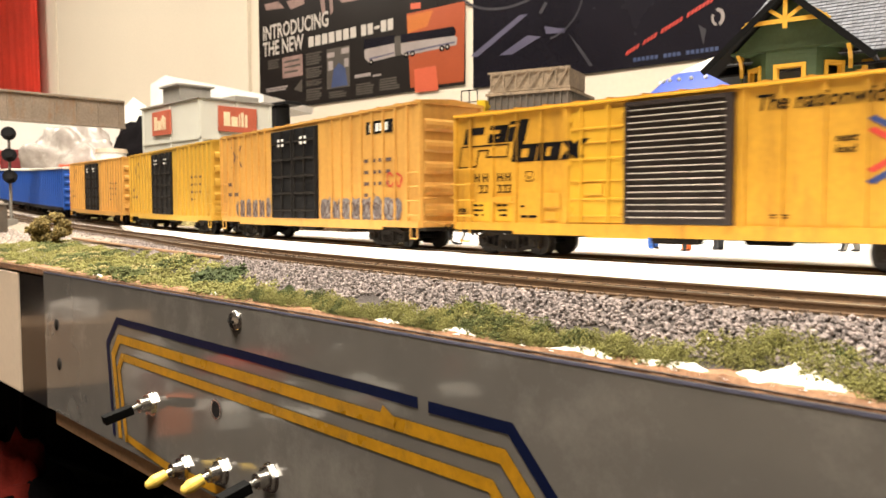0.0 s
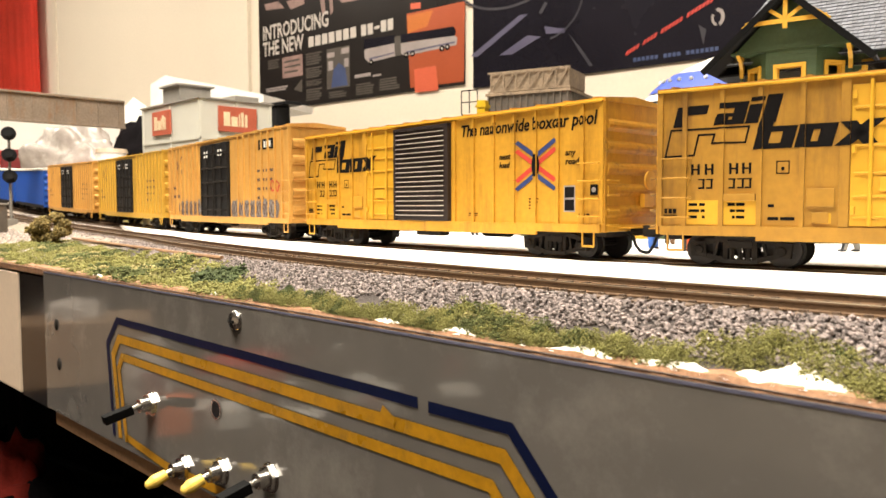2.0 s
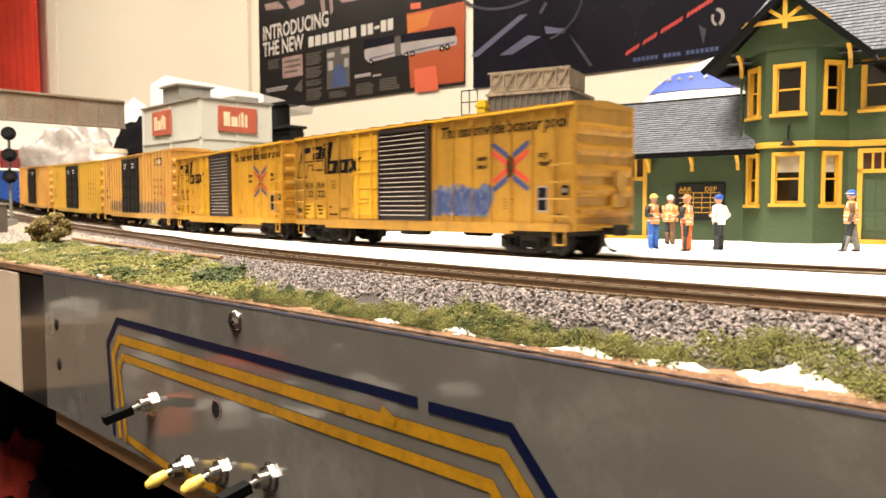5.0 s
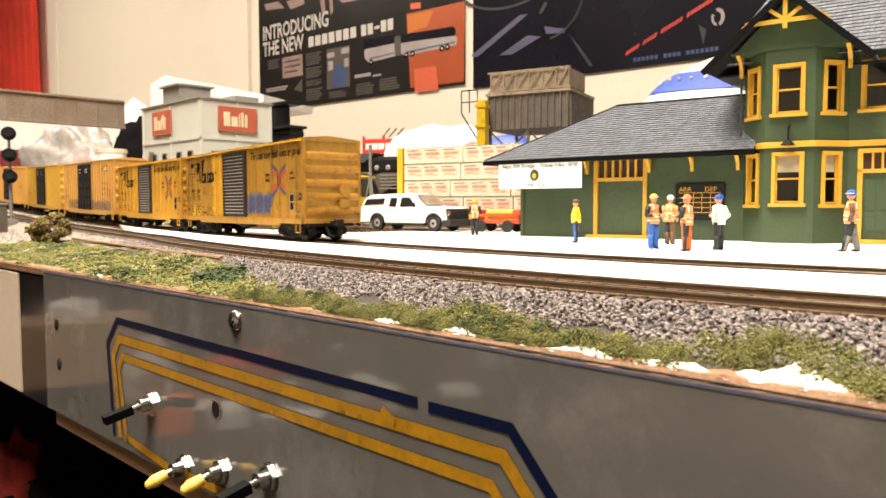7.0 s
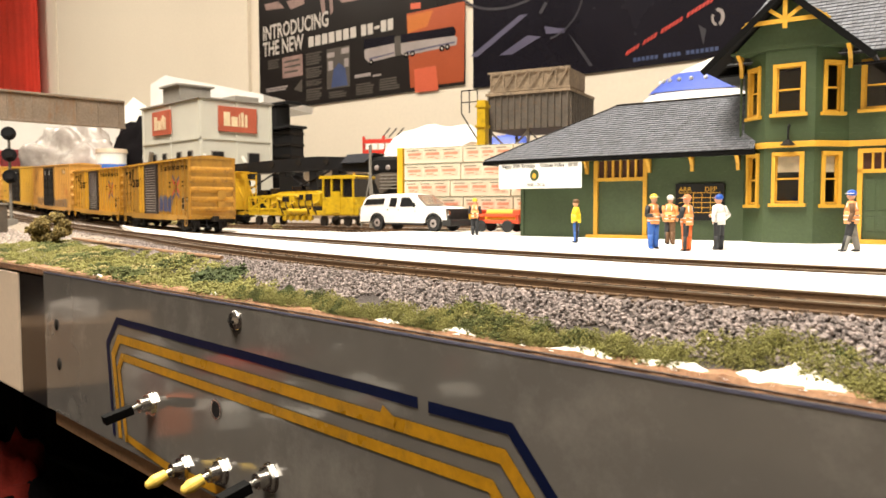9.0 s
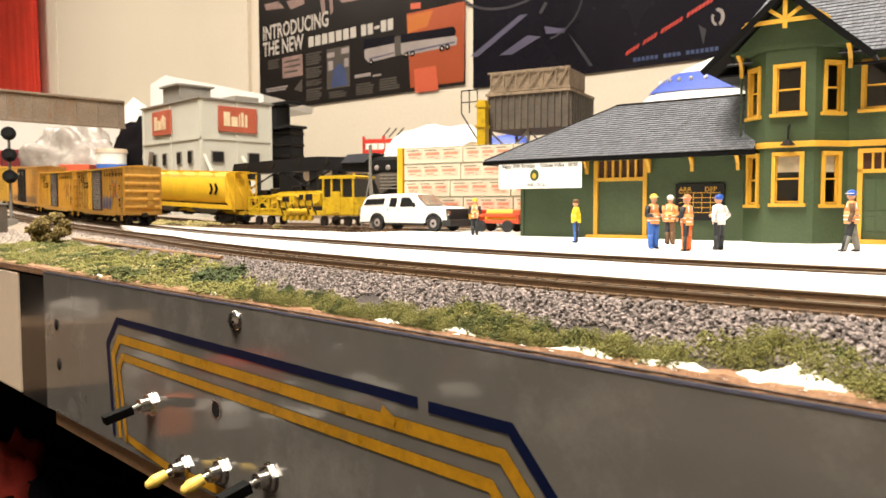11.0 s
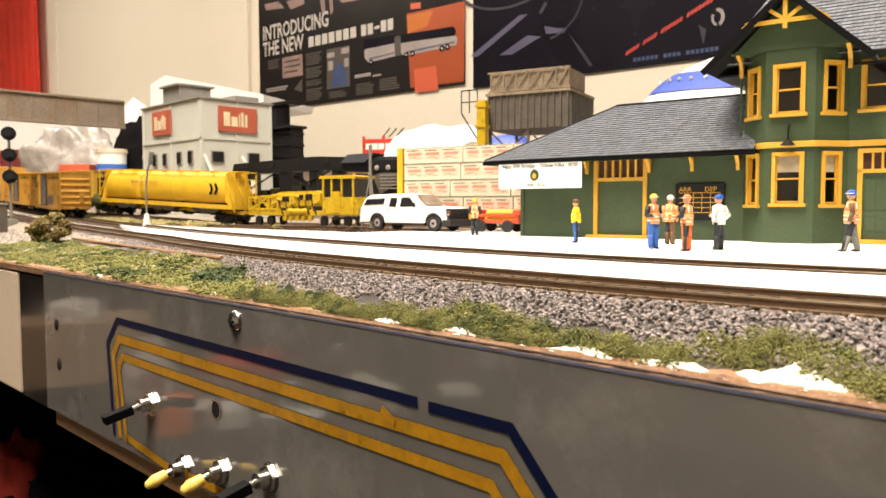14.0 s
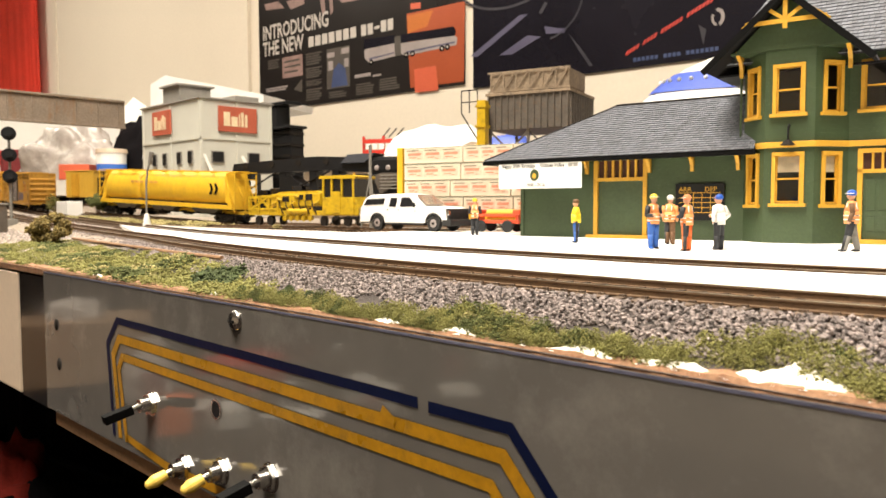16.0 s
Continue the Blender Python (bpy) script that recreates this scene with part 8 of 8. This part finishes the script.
rd = thing("model_gantry", pose(-0.905, 0.640, -0.004, 0, 0, 30), "red lattice model frame in the yard", "model frame")
for x in (0, 0.032, 0.064):
    part("upright", beam(B(), (x, 0, 0), (x, 0, 0.128), 0.0035, 0.0035), M_RED, rd)
for z in (0.088, 0.104, 0.120):
    part("crossbar", beam(B(), (0, -0.0035, z), (0.068, -0.0035, z), 0.003, 0.006), M_RED, rd)
for k in range(6):
    x = 0.004 + k * 0.011
    part("lattice_bar", beam(B(), (x, -0.002, 0.088), (x + 0.009, -0.002, 0.104), 0.002, 0.0024), M_RED, rd)
    part("pale_panel", box(B(), x + 0.001, x + 0.0085, -0.0055, -0.0050, 0.108, 0.116), M_PAPER, rd, "pale printed panel")
for k in range(3):
    part("lattice_bar", beam(B(), (0.030 + k * 0.011, 0, 0.126), (0.042 + k * 0.011, 0, 0.139), 0.0015, 0.0015), M_CHASSIS, rd)

slab("back_table", -3.9, -1.36, 0.425, 1.0, 0.040, 0.070, M_PAPER, None, "white cloth covered table behind the layout", "table")
fo = B()
prism(fo, [(0.0, 0.0), (0.0, 0.095), (0.035, 0.112), (0.255, 0.064), (0.255, 0.050), (0.176, 0.044), (0.176, 0.0)], "y", 0, 0.20)
bd = mesh_ob("foam_board", fo, M_BAG)
bd.matrix_world = Matrix.Translation((-1.480, 0.566, 0.165)) @ pose(0, 0, 0, 0, 0, 27)
tagged(bd, "white foam board box lid standing behind the packing house", "foam board")
fs2 = mesh_ob("storage_box", box(B(), 0, 0.175, 0.0, 0.20, 0.0, 0.094, 0.003), M_CREAM)
fs2.matrix_world = Matrix.Translation((-1.480, 0.566, 0.0705)) @ pose(0, 0, 0, 0, 0, 27)
tagged(fs2, "plain cardboard box under the white lid", "storage box")
gd = thing("bridge_girder", Matrix.Translation((-1.012, 0.060, 0.1215)) @ pose(0, 0, 0, 0, 0, 90), "weathered brown plate girder bridge span", "model bridge")
gb3 = B()
box(gb3, -0.10, 0.258, 0.0, 0.004, 0.0022, 0.0328)
part("flange", box(B(), -0.10, 0.258, -0.0025, 0.006, 0.033, 0.036, 0.0006), M_GIRDER, gd, "rust edged flange")
part("flange", box(B(), -0.10, 0.258, -0.0025, 0.006, -0.001, 0.002, 0.0006), M_GIRDER, gd, "rust edged flange")
part("web_plate", gb3, M_GIRDER, gd, "weathered grey brown plate")
for k in range(14):
    part("stiffener", box(B(), -0.095 + k * 0.0265, -0.0935 + k * 0.0265, -0.0012, 0.0, 0.0022, 0.0328), M_GIRDER, gd)
pr2 = B()
for y in (-0.09, 0.02):
    box(pr2, y, y + 0.012, -0.004, 0.006, -0.120, -0.0012)
part("pier", pr2, M_RUSTSTEEL, gd, "dark bridge piers")

ptb = thing("white_carton", pose(-2.30, 0.50, 0.0705, 0, 0, 45), "long white carton on the table behind", "carton")
part("carton_body", box(B(), -0.02, 0.42, 0, 0.15, 0, 0.190, 0.003), M_PAPER, ptb)
part("carton_flap", box(B(), -0.02, 0.42, -0.002, 0.0, 0.06, 0.100), M_RED, ptb, "red printed band")
rc2 = mesh_ob("red_cloth", box(B(), 0.0, 0.36, 0, 0.12, 0, 0.085, 0.012), M_MAROON)
rc2.matrix_world = pose(-2.02, 0.435, 0.0705, 0, 0, 42)
tagged(rc2, "folded maroon cloth on the table behind", "cloth")
lump("clear_bag", pose(-1.660, 0.485, 0.070, 0, 0, 45), 0.115, 0.050, 0.118, M_FOIL, "crumpled cloudy plastic bag on the table", "plastic bag", 8, 0.26, 2.2, 5)
jr2 = thing("tub", pose(-1.515, 0.500, 0.0705), "white plastic tub with blue label", "tub")
part("tub_body", rod(B(), (0, 0, 0), (0, 0, 0.052), 0.026, 0.028, 28), M_PAPER, jr2)
part("label_band", rod(B(), (0, 0, 0.008), (0, 0, 0.030), 0.0272, 0.0280, 28), M_BLUE, jr2, "blue label band")
part("lid", rod(B(), (0, 0, 0.052), (0, 0, 0.060), 0.030, 0.029, 28), M_CREAM, jr2, "cream lid")
pk2 = mesh_ob("pink_box", box(B(), -0.030, 0.030, -0.02, 0.02, 0, 0.030, 0.002), M_PCORAL)
pk2.matrix_world = pose(-1.565, 0.455, 0.0705, 0, 0, 45)
tagged(pk2, "small faded coral box on the table behind", "box")
tl2 = thing("tub", pose(-1.420, 0.560, 0.0705), "teal plastic tub with pale lid", "tub")
part("tub_body", rod(B(), (0, 0, 0), (0, 0, 0.040), 0.034, 0.036, 28), M_PBLUE, tl2)
part("lid", rod(B(), (0, 0, 0.040), (0, 0, 0.047), 0.037, 0.036, 28), M_PAPER, tl2, "pale lid")
bg = lump("equipment_bag", pose(-1.530, 0.570, 0.0700, 0, 0, 45), 0.066, 0.04, 0.128, M_BLACKCLOTH, "black padded equipment bag", "bag", 11, 0.18, 3.0)
pp = mesh_ob("paper_card", box(B(), -0.022, 0.022, 0, 0.001, -0.034, 0.034), M_PAPER)
pp.matrix_world = Matrix.Translation((-1.548, 0.555, 0.204)) @ pose(0, 0, 0, -18, 36, 45)
tagged(pp, "white card leaning on the black bag", "card")
lump("tan_glove", pose(-1.525, 0.555, 0.0700, 0, 0, 45), 0.018, 0.012, 0.090, M_CREAM, "tan leather glove on the black bag", "glove", 13, 0.2)

# ---------------------------------------------------------------- signal, lamp post, cabinet
sg = thing("signal_mast", pose(-0.866, 0.1370, ZR - 0.004 + 0.007), "grey model signal mast with three black round targets", "signal")
sm = B()
rod(sm, (0, 0, -0.008), (0, 0, 0.098), 0.0016, 0.0013, 12)
box(sm, -0.005, 0.005, -0.005, 0.005, -0.008, 0.003, 0.0006)
part("mast", sm, M_GREY, sg, "grey mast")
ad = math.degrees(math.atan2(-0.866, -(0.137 + 0.1048)))
for z in (0.0905, 0.0685, 0.0465):
    hb3 = B()
    rod(hb3, (0.0, -0.0030, z), (0.0, -0.0042, z), 0.0070, 0.0070, 28)
    rod(hb3, (0.0, 0.0045, z), (0.0, -0.0030, z), 0.0042, 0.0050, 16)
    rod(hb3, (0.0, -0.0042, z), (0.0, -0.0090, z + 0.0004), 0.0030, 0.0034, 16)
    bmesh.ops.transform(hb3, matrix=pose(0, 0, 0, 0, 0, 72), verts=hb3.verts[:])
    part("signal_head", hb3, M_BLACK, sg, "black round signal target")
lp = thing("lamp_post", pose(-0.690, 0.2015, ZP + 0.0025), "slim model lamp post on a pale base", "lamp post")
part("base", rod(B(), (0, 0, -0.003), (0, 0, 0.010), 0.0042, 0.0018, 14), M_PAPER, lp, "pale tapered base")
pl2 = B()
lpts = [(0, 0, 0.009), (0.0006, 0.0, 0.038), (0.0020, 0.001, 0.050), (0.0056, 0.002, 0.0585), (0.0070, 0.002, 0.0630)]
for a, b in zip(lpts, lpts[1:]):
    rod(pl2, a, b, 0.0009, 0.0008, 8)
part("pole", pl2, M_GREY, lp, "grey bent pole")
hd = B()
box(hd, -0.0018, 0.0018, -0.0016, 0.0016, -0.006, 0.006, 0.0006)
bmesh.ops.transform(hd, matrix=Matrix.Translation((0.0072, 0.002, 0.0610)) @ pose(0, 0, 0, 0, 18), verts=hd.verts[:])
part("lamp_head", hd, M_GREY, lp, "dark lamp head")
ks = thing("concrete_post", pose(-0.785, 0.1010, -0.0050), "grey concrete cabinet beside the track", "cabinet")
part("cabinet_body", box(B(), -0.008, 0.008, -0.010, 0.008, -0.002, 0.0235, 0.0008), M_RUSTSTEEL, ks)
part("cabinet_lid", box(B(), -0.009, 0.009, -0.011, 0.009, 0.0235, 0.0255, 0.0006), M_SROOF, ks)

# ---------------------------------------------------------------- posters and curtain
PW = WALLM


def poster(x0, x1, z0, z1, material, label):
    p = thing("poster", PW @ pose(0, -0.004, 0), label, "poster", "wall posters")
    part("sheet", box(B(), x0, x1, -0.002, 0.0, z0, z1), material, p)
    return p


def ink(p, name, rects, material, y=-0.0030, label=""):
    for r in rects:
        bm = B()
        if len(r) == 4:
            quad(bm, *r, y)
        else:
            decal(bm, list(zip(r[0::2], r[1::2])), y)
        part(name, bm, material, p, label)


p1 = poster(-0.460, 0.372, 0.318, 0.960, M_POSTER, "black bus advertisement poster with orange panel")
text_part("INTRODUCING", 0.062, M_PTEXT, p1, Matrix.Translation((-0.440, -0.0031, 0.538)) @ UPRIGHT, stretch=0.72, depth=0.0002, bold=0.0012)
text_part("THE NEW", 0.062, M_PTEXT, p1, Matrix.Translation((-0.440, -0.0031, 0.488)) @ UPRIGHT, stretch=0.72, depth=0.0002, bold=0.0012)
bars = []
for x0, ww, n in ((-0.219, 0.211, 7), (0.006, 0.128, 5)):
    for k in range(n):
        a, b = x0 + ww * k / n, x0 + ww * (k + 0.80) / n
        bars.append((a, b, 0.488, 0.518) if not (n == 5 and k == 2) else (a, b, 0.499, 0.507))
ink(p1, "name_bar", bars, M_PTEXT, label="white name bar")
ink(p1, "orange_panel", [(0.178, 0.521, 0.374, 0.520, 0.370, 0.325, 0.190, 0.327)], M_PORANGE, -0.0028, "orange panel")
ink(p1, "orange_glow", [(0.182, 0.470, 0.180, 0.516, 0.270, 0.515, 0.250, 0.478)], M_PAMBER, -0.0029, "lighter amber corner")
ink(p1, "coral_note", [(0.204, 0.374, 0.279, 0.375, 0.288, 0.312, 0.207, 0.313)], M_PCORAL, -0.0034, "coral note")
ink(p1, "coral_note", [(0.192, 0.545, 0.228, 0.543, 0.228, 0.527, 0.193, 0.530)], M_PCORAL, -0.0034, "coral note")
ink(p1, "bus_picture", [(0.157, 0.448, 0.341, 0.441, 0.350, 0.434, 0.347, 0.417, 0.171, 0.413, 0.157, 0.422), (0.018, 0.450, 0.133, 0.451, 0.136, 0.417, 0.036, 0.412, 0.020, 0.426)], M_PSILVER, -0.0036, "silver bus picture")
ink(p1, "bus_window_band", [(0.157, 0.470, 0.338, 0.464, 0.346, 0.450, 0.341, 0.441, 0.157, 0.449), (0.018, 0.478, 0.137, 0.472, 0.133, 0.451, 0.015, 0.452)], M_POSTERDK, -0.0037, "dark bus windows")
ink(p1, "bus_skirt", [(0.175, 0.424, 0.342, 0.427, 0.342, 0.423, 0.175, 0.419), (0.036, 0.424, 0.132, 0.428, 0.132, 0.424, 0.036, 0.419)], M_PLILAC, -0.0038, "lilac stripe")
ink(p1, "bus_joint", [(0.134, 0.468, 0.157, 0.468, 0.158, 0.416, 0.136, 0.417)], M_PGREY, -0.0038, "grey bus joint")
wheel = []
for x, z in ((0.177, 0.415), (0.199, 0.415), (0.300, 0.415), (0.318, 0.416), (0.045, 0.412)):
    wheel.append([q for a in np.linspace(0, 5.8, 12) for q in (x + 0.0085 * math.cos(a), z + 0.0075 * math.sin(a))])
ink(p1, "bus_wheel", wheel, M_INK, -0.0039)
ink(p1, "bus_hub", [[q for a in np.linspace(0, 5.6, 8) for q in (w[0] - 0.0085 + 0.003 * math.cos(a), w[1] + 0.003 * math.sin(a))] for w in wheel], M_PTEXT, -0.0041)


def column(x0, x1, z0, z1, n, material):
    """A block of small print as n ragged lines."""
    rnd2 = random.Random(int((x0 + 2) * 1000))
    h = (z1 - z0) / n
    ink(p1, "print_line", [(x0, x1 - rnd2.uniform(0, 0.25) * (x1 - x0), z0 + h * k, z0 + h * (k + 0.66)) for k in range(n)], material, -0.0030, "line of small print")


for z0, z1 in ((0.436, 0.473), (0.398, 0.430), (0.374, 0.392), (0.332, 0.368)):
    column(-0.232, -0.157, z0, z1, 5, M_PGREY)
column(-0.415, -0.350, 0.446, 0.476, 4, M_PGREY)
column(-0.016, 0.058, 0.328, 0.361, 5, M_PGREY)
column(0.076, 0.154, 0.331, 0.365, 5, M_PGREY)
column(-0.130, -0.052, 0.330, 0.350, 3, M_PGREY)
column(-0.426, -0.313, 0.376, 0.390, 2, M_PSILVER)
ink(p1, "small_heading", [(-0.021, 0.043, 0.376, 0.385), (0.050, 0.083, 0.372, 0.377)], M_PSILVER, label="pale small heading")
ink(p1, "picture_panel", [(-0.344, -0.247, 0.410, 0.473)], M_PROSE, label="rose tinted picture")
ink(p1, "picture_detail", [(-0.335, -0.262, 0.456, 0.462), (-0.332, -0.258, 0.440, 0.446), (-0.335, -0.270, 0.424, 0.430), (-0.290, 0.372, -0.250, 0.400, -0.250, 0.360)], M_PGREY, -0.0032, "dark picture details")
ink(p1, "picture_panel", [(-0.139, -0.041, 0.356, 0.471)], M_PGREY, -0.0029, "grey interior picture")
ink(p1, "picture_detail", [(-0.120, 0.360, -0.050, 0.360, -0.060, 0.410, -0.086, 0.428, -0.110, 0.410)], M_PBLUE, -0.0031, "blue aisle in the picture")
ink(p1, "picture_detail", [(-0.136, -0.105, 0.446, 0.460), (-0.076, -0.044, 0.450, 0.466), (-0.132, -0.112, 0.410, 0.436), (-0.064, -0.046, 0.412, 0.436)], M_PSILVER, -0.0031, "pale windows in the picture")
ink(p1, "headline_mark", [(-0.43, 0.650, -0.36, 0.648, -0.33, 0.622, -0.42, 0.630), (-0.32, 0.640, -0.24, 0.640, -0.235, 0.618, -0.300, 0.612), (-0.175, 0.660, -0.150, 0.660, -0.142, 0.585, -0.155, 0.572), (-0.130, 0.650, -0.112, 0.640, -0.108, 0.575, -0.120, 0.566), (-0.09, 0.610, 0.02, 0.605, 0.03, 0.588, -0.07, 0.592)], M_PROSE, label="pale rose picture shapes")
p2 = poster(0.398, 1.75, 0.305, 0.960, M_POSTERDK, "dark glossy poster with lilac streaks")
ink(p2, "streak", [(0.391, 0.384, 0.536, 0.460, 0.559, 0.458, 0.412, 0.379), (0.479, 0.375, 0.557, 0.410, 0.595, 0.402, 0.515, 0.372), (0.603, 0.424, 0.640, 0.414, 0.659, 0.411, 0.657, 0.401, 0.608, 0.406)], M_PLILAC, label="lilac streaks")
ink(p2, "fine_streak", [(0.667, 0.398, 0.697, 0.363, 0.728, 0.320, 0.719, 0.321, 0.690, 0.362), (0.588, 0.456, 0.604, 0.478, 0.612, 0.474, 0.596, 0.452), (0.960, 0.372, 0.976, 0.360, 0.970, 0.332)], M_PFAINT, label="faint grey streaks")


def arc(x, z, rx, rz, a0, a1, w):
    aa = np.linspace(a0, a1, 18)
    out = [(x + rx * math.cos(a), z + rz * math.sin(a)) for a in aa] + [(x + (rx - w) * math.cos(a), z + (rz - w) * math.sin(a)) for a in aa[::-1]]
    return [q for p in out for q in p]


ink(p2, "ring", [arc(0.500, 0.560, 0.150, 0.080, 3.5, 5.6, 0.006)], M_PFAINT, label="blue grey ring")
ink(p2, "ring", [arc(0.600, 0.490, 0.105, 0.100, 4.9, 6.5, 0.004)], M_PFAINT, label="faint grey ring")
rbars = []
for k in range(24):
    x, z, w = 0.804 + k * 0.0077, 0.331 + k * 0.0034, 0.0060
    if k in (4, 9, 16):
        continue
    rbars.append((x, z, x + w, z + w * 0.44, x + w + 0.003, z + w * 0.44 + 0.0095, x + 0.003, z + 0.0095))
ink(p2, "slogan_bar", rbars, M_INKRED, label="red slanted slogan bars")
ink(p2, "slogan_bar", [(0.822 + k * 0.0095, 0.822 + k * 0.0095 + 0.0070, 0.3165, 0.3245) for k in range(19) if k not in (6, 11)], M_PBLUE, -0.0031, "blue slogan bars")
ink(p2, "glint", [arc(0.997, 0.380, 0.014, 0.018, -1.2, 1.8, 0.007), arc(0.997, 0.380, 0.012, 0.016, 2.6, 4.6, 0.005)], M_PSILVER, label="pale glint ring")
cu = B()
rows2 = []
for k in range(93):
    x = -2.712 + k * 0.0075
    y = -0.05 + 0.018 * math.sin(k * 0.55) + 0.007 * math.sin(k * 1.7)
    rows2.append((cu.verts.new((x, y, 1.55)), cu.verts.new((x + 0.012, y * 0.9, 0.30)), cu.verts.new((x + 0.016, y * 0.8, -1.04))))
for a, b in zip(rows2, rows2[1:]):
    for i in range(2):
        cu.faces.new((a[i], b[i], b[i + 1], a[i + 1]))
bmesh.ops.solidify(cu, geom=cu.faces[:], thickness=0.004)
cur = mesh_ob("curtain", cu, M_CURTAIN, True)
cur.matrix_world = PW
tagged(cur, "hanging bright red pleated curtain", "curtain")

# ---------------------------------------------------------------- table across the aisle, mirrored in the fascia
at = thing("folding_table", pose(-1.45, -0.78, -1.06), "dark cloth topped folding table across the aisle", "table")
part("tabletop", box(B(), -0.62, 0.62, -0.42, 0.48, 0.695, 0.725, 0.004), M_BLACKCLOTH, at)
for x in (-0.56, 0.56):
    for y in (-0.36, 0.42):
        part("leg", rod(B(), (x, y, 0), (x, y, 0.695), 0.014, seg=12), M_CHASSIS, at)
TT = -0.3345


def carton(x, y, rz, w, d, h, material, label, flap=True):
    c = thing("carton", pose(x, y, TT, 0, 0, rz), label, "box", "boxes across the aisle")
    part("carton_body", box(B(), -w / 2, w / 2, -d / 2, d / 2, 0, h, 0.002), material, c)
    if flap:
        part("tape", box(B(), -w / 2 - 0.0006, w / 2 + 0.0006, -0.02, 0.02, h * 0.4, h + 0.0006), M_PINE, c, "brown packing tape")
    return c


carton(-1.62, -0.40, 20, 0.16, 0.34, 0.125, M_CARDBOARD, "tan cardboard carton across the aisle")
carton(-1.30, -0.62, -10, 0.10, 0.14, 0.060, M_RED, "red box across the aisle", False)
carton(-1.12, -0.40, 30, 0.06, 0.05, 0.050, M_ORANGE, "orange box across the aisle", False)
carton(-1.08, -0.47, 12, 0.05, 0.05, 0.035, M_PAPER, "small white box across the aisle", False)
carton(-1.20, -0.80, 8, 0.16, 0.10, 0.045, M_PGREY, "grey box across the aisle", False)
carton(-1.00, -0.72, 40, 0.10, 0.06, 0.030, M_PAPER, "flat white box across the aisle", False)
lump("plastic_bag", pose(-1.60, -0.42, TT + 0.1252, 0, 0, 20), 0.035, 0.05, 0.045, M_FOIL, "crumpled white plastic bag on the carton", "plastic bag", 31, 0.4, 2.6)
arnd = random.Random(12)
for i in range(26):
    mm, lb = ((M_PAPER, "small white box"), (M_PGREY, "small grey box"), (M_MAROON, "small maroon box"), (M_CARDBOARD, "small tan box"), (M_RUSTSTEEL, "small dark box"), (M_PROSE, "small rose box"))[i % 6]
    carton(arnd.uniform(-1.40, -0.92), arnd.uniform(-1.12, -0.40), arnd.uniform(0, 90), arnd.uniform(0.02, 0.05), arnd.uniform(0.02, 0.045), arnd.uniform(0.012, 0.055), mm, lb + " across the aisle", False)
lump("plastic_bag", pose(-1.36, -0.47, TT, 0, 0, 50), 0.05, 0.05, 0.10, M_FOIL, "crumpled grey plastic bag across the aisle", "plastic bag", 33, 0.35, 2.6)
for i, (x, y, rz) in enumerate(((-1.25, -0.50, 20), (-1.06, -0.58, -25), (-1.36, -0.86, 10), (-0.98, -0.90, 35))):
    sp_ = mesh_ob("paper_sheet", box(B(), -0.05, 0.05, -0.035, 0.035, 0, 0.0008), M_PAPER)
    sp_.matrix_world = pose(x, y, TT + 0.001, 0, 0, rz)
    tagged(sp_, "loose white paper sheet across the aisle", "paper", "papers across the aisle")

# ---------------------------------------------------------------- dark clutter below the layout
M_DARKRED = mat("dark_red_cloth", (0.20, 0.022, 0.015), 0.9, vary=0.3, scale=30, spec=0.1)
tb2 = thing("crate", pose(-0.67, 0.055, -1.06, 0, 0, 12), "open black plastic crate under the layout", "crate")
for a in ((-0.17, 0.17, -0.09, -0.082), (-0.17, 0.17, 0.082, 0.09), (-0.17, -0.162, -0.082, 0.082), (0.162, 0.17, -0.082, 0.082)):
    part("crate_side", box(B(), a[0], a[1], a[2], a[3], 0, 0.845), M_BLACK, tb2)
part("crate_base", box(B(), -0.162, 0.162, -0.082, 0.082, 0.780, 0.790), M_BLACK, tb2)
for i, (dx, dy, sz, mm, lb) in enumerate(((-0.05, -0.02, 0.085, M_DARKRED, "crumpled red cloth in the crate"), (0.06, 0.03, 0.075, M_BLACKCLOTH, "black cloth in the crate"), (0.08, -0.04, 0.085, M_BLACKCLOTH, "dark cloth in the crate"), (-0.11, 0.04, 0.09, M_BLACKCLOTH, "folded dark cloth in the crate"), (0.01, 0.02, 0.095, M_DARKRED, "small dark red cloth in the crate"))):
    lump("cloth", pose(-0.67, 0.055, -0.2695, 0, 0, 12) @ pose(dx, dy, 0, 0, 0, 40 * i), 0.055, 0.032, sz, mm, lb, "cloth", 20 + i, 0.28, 2.6)
motions()
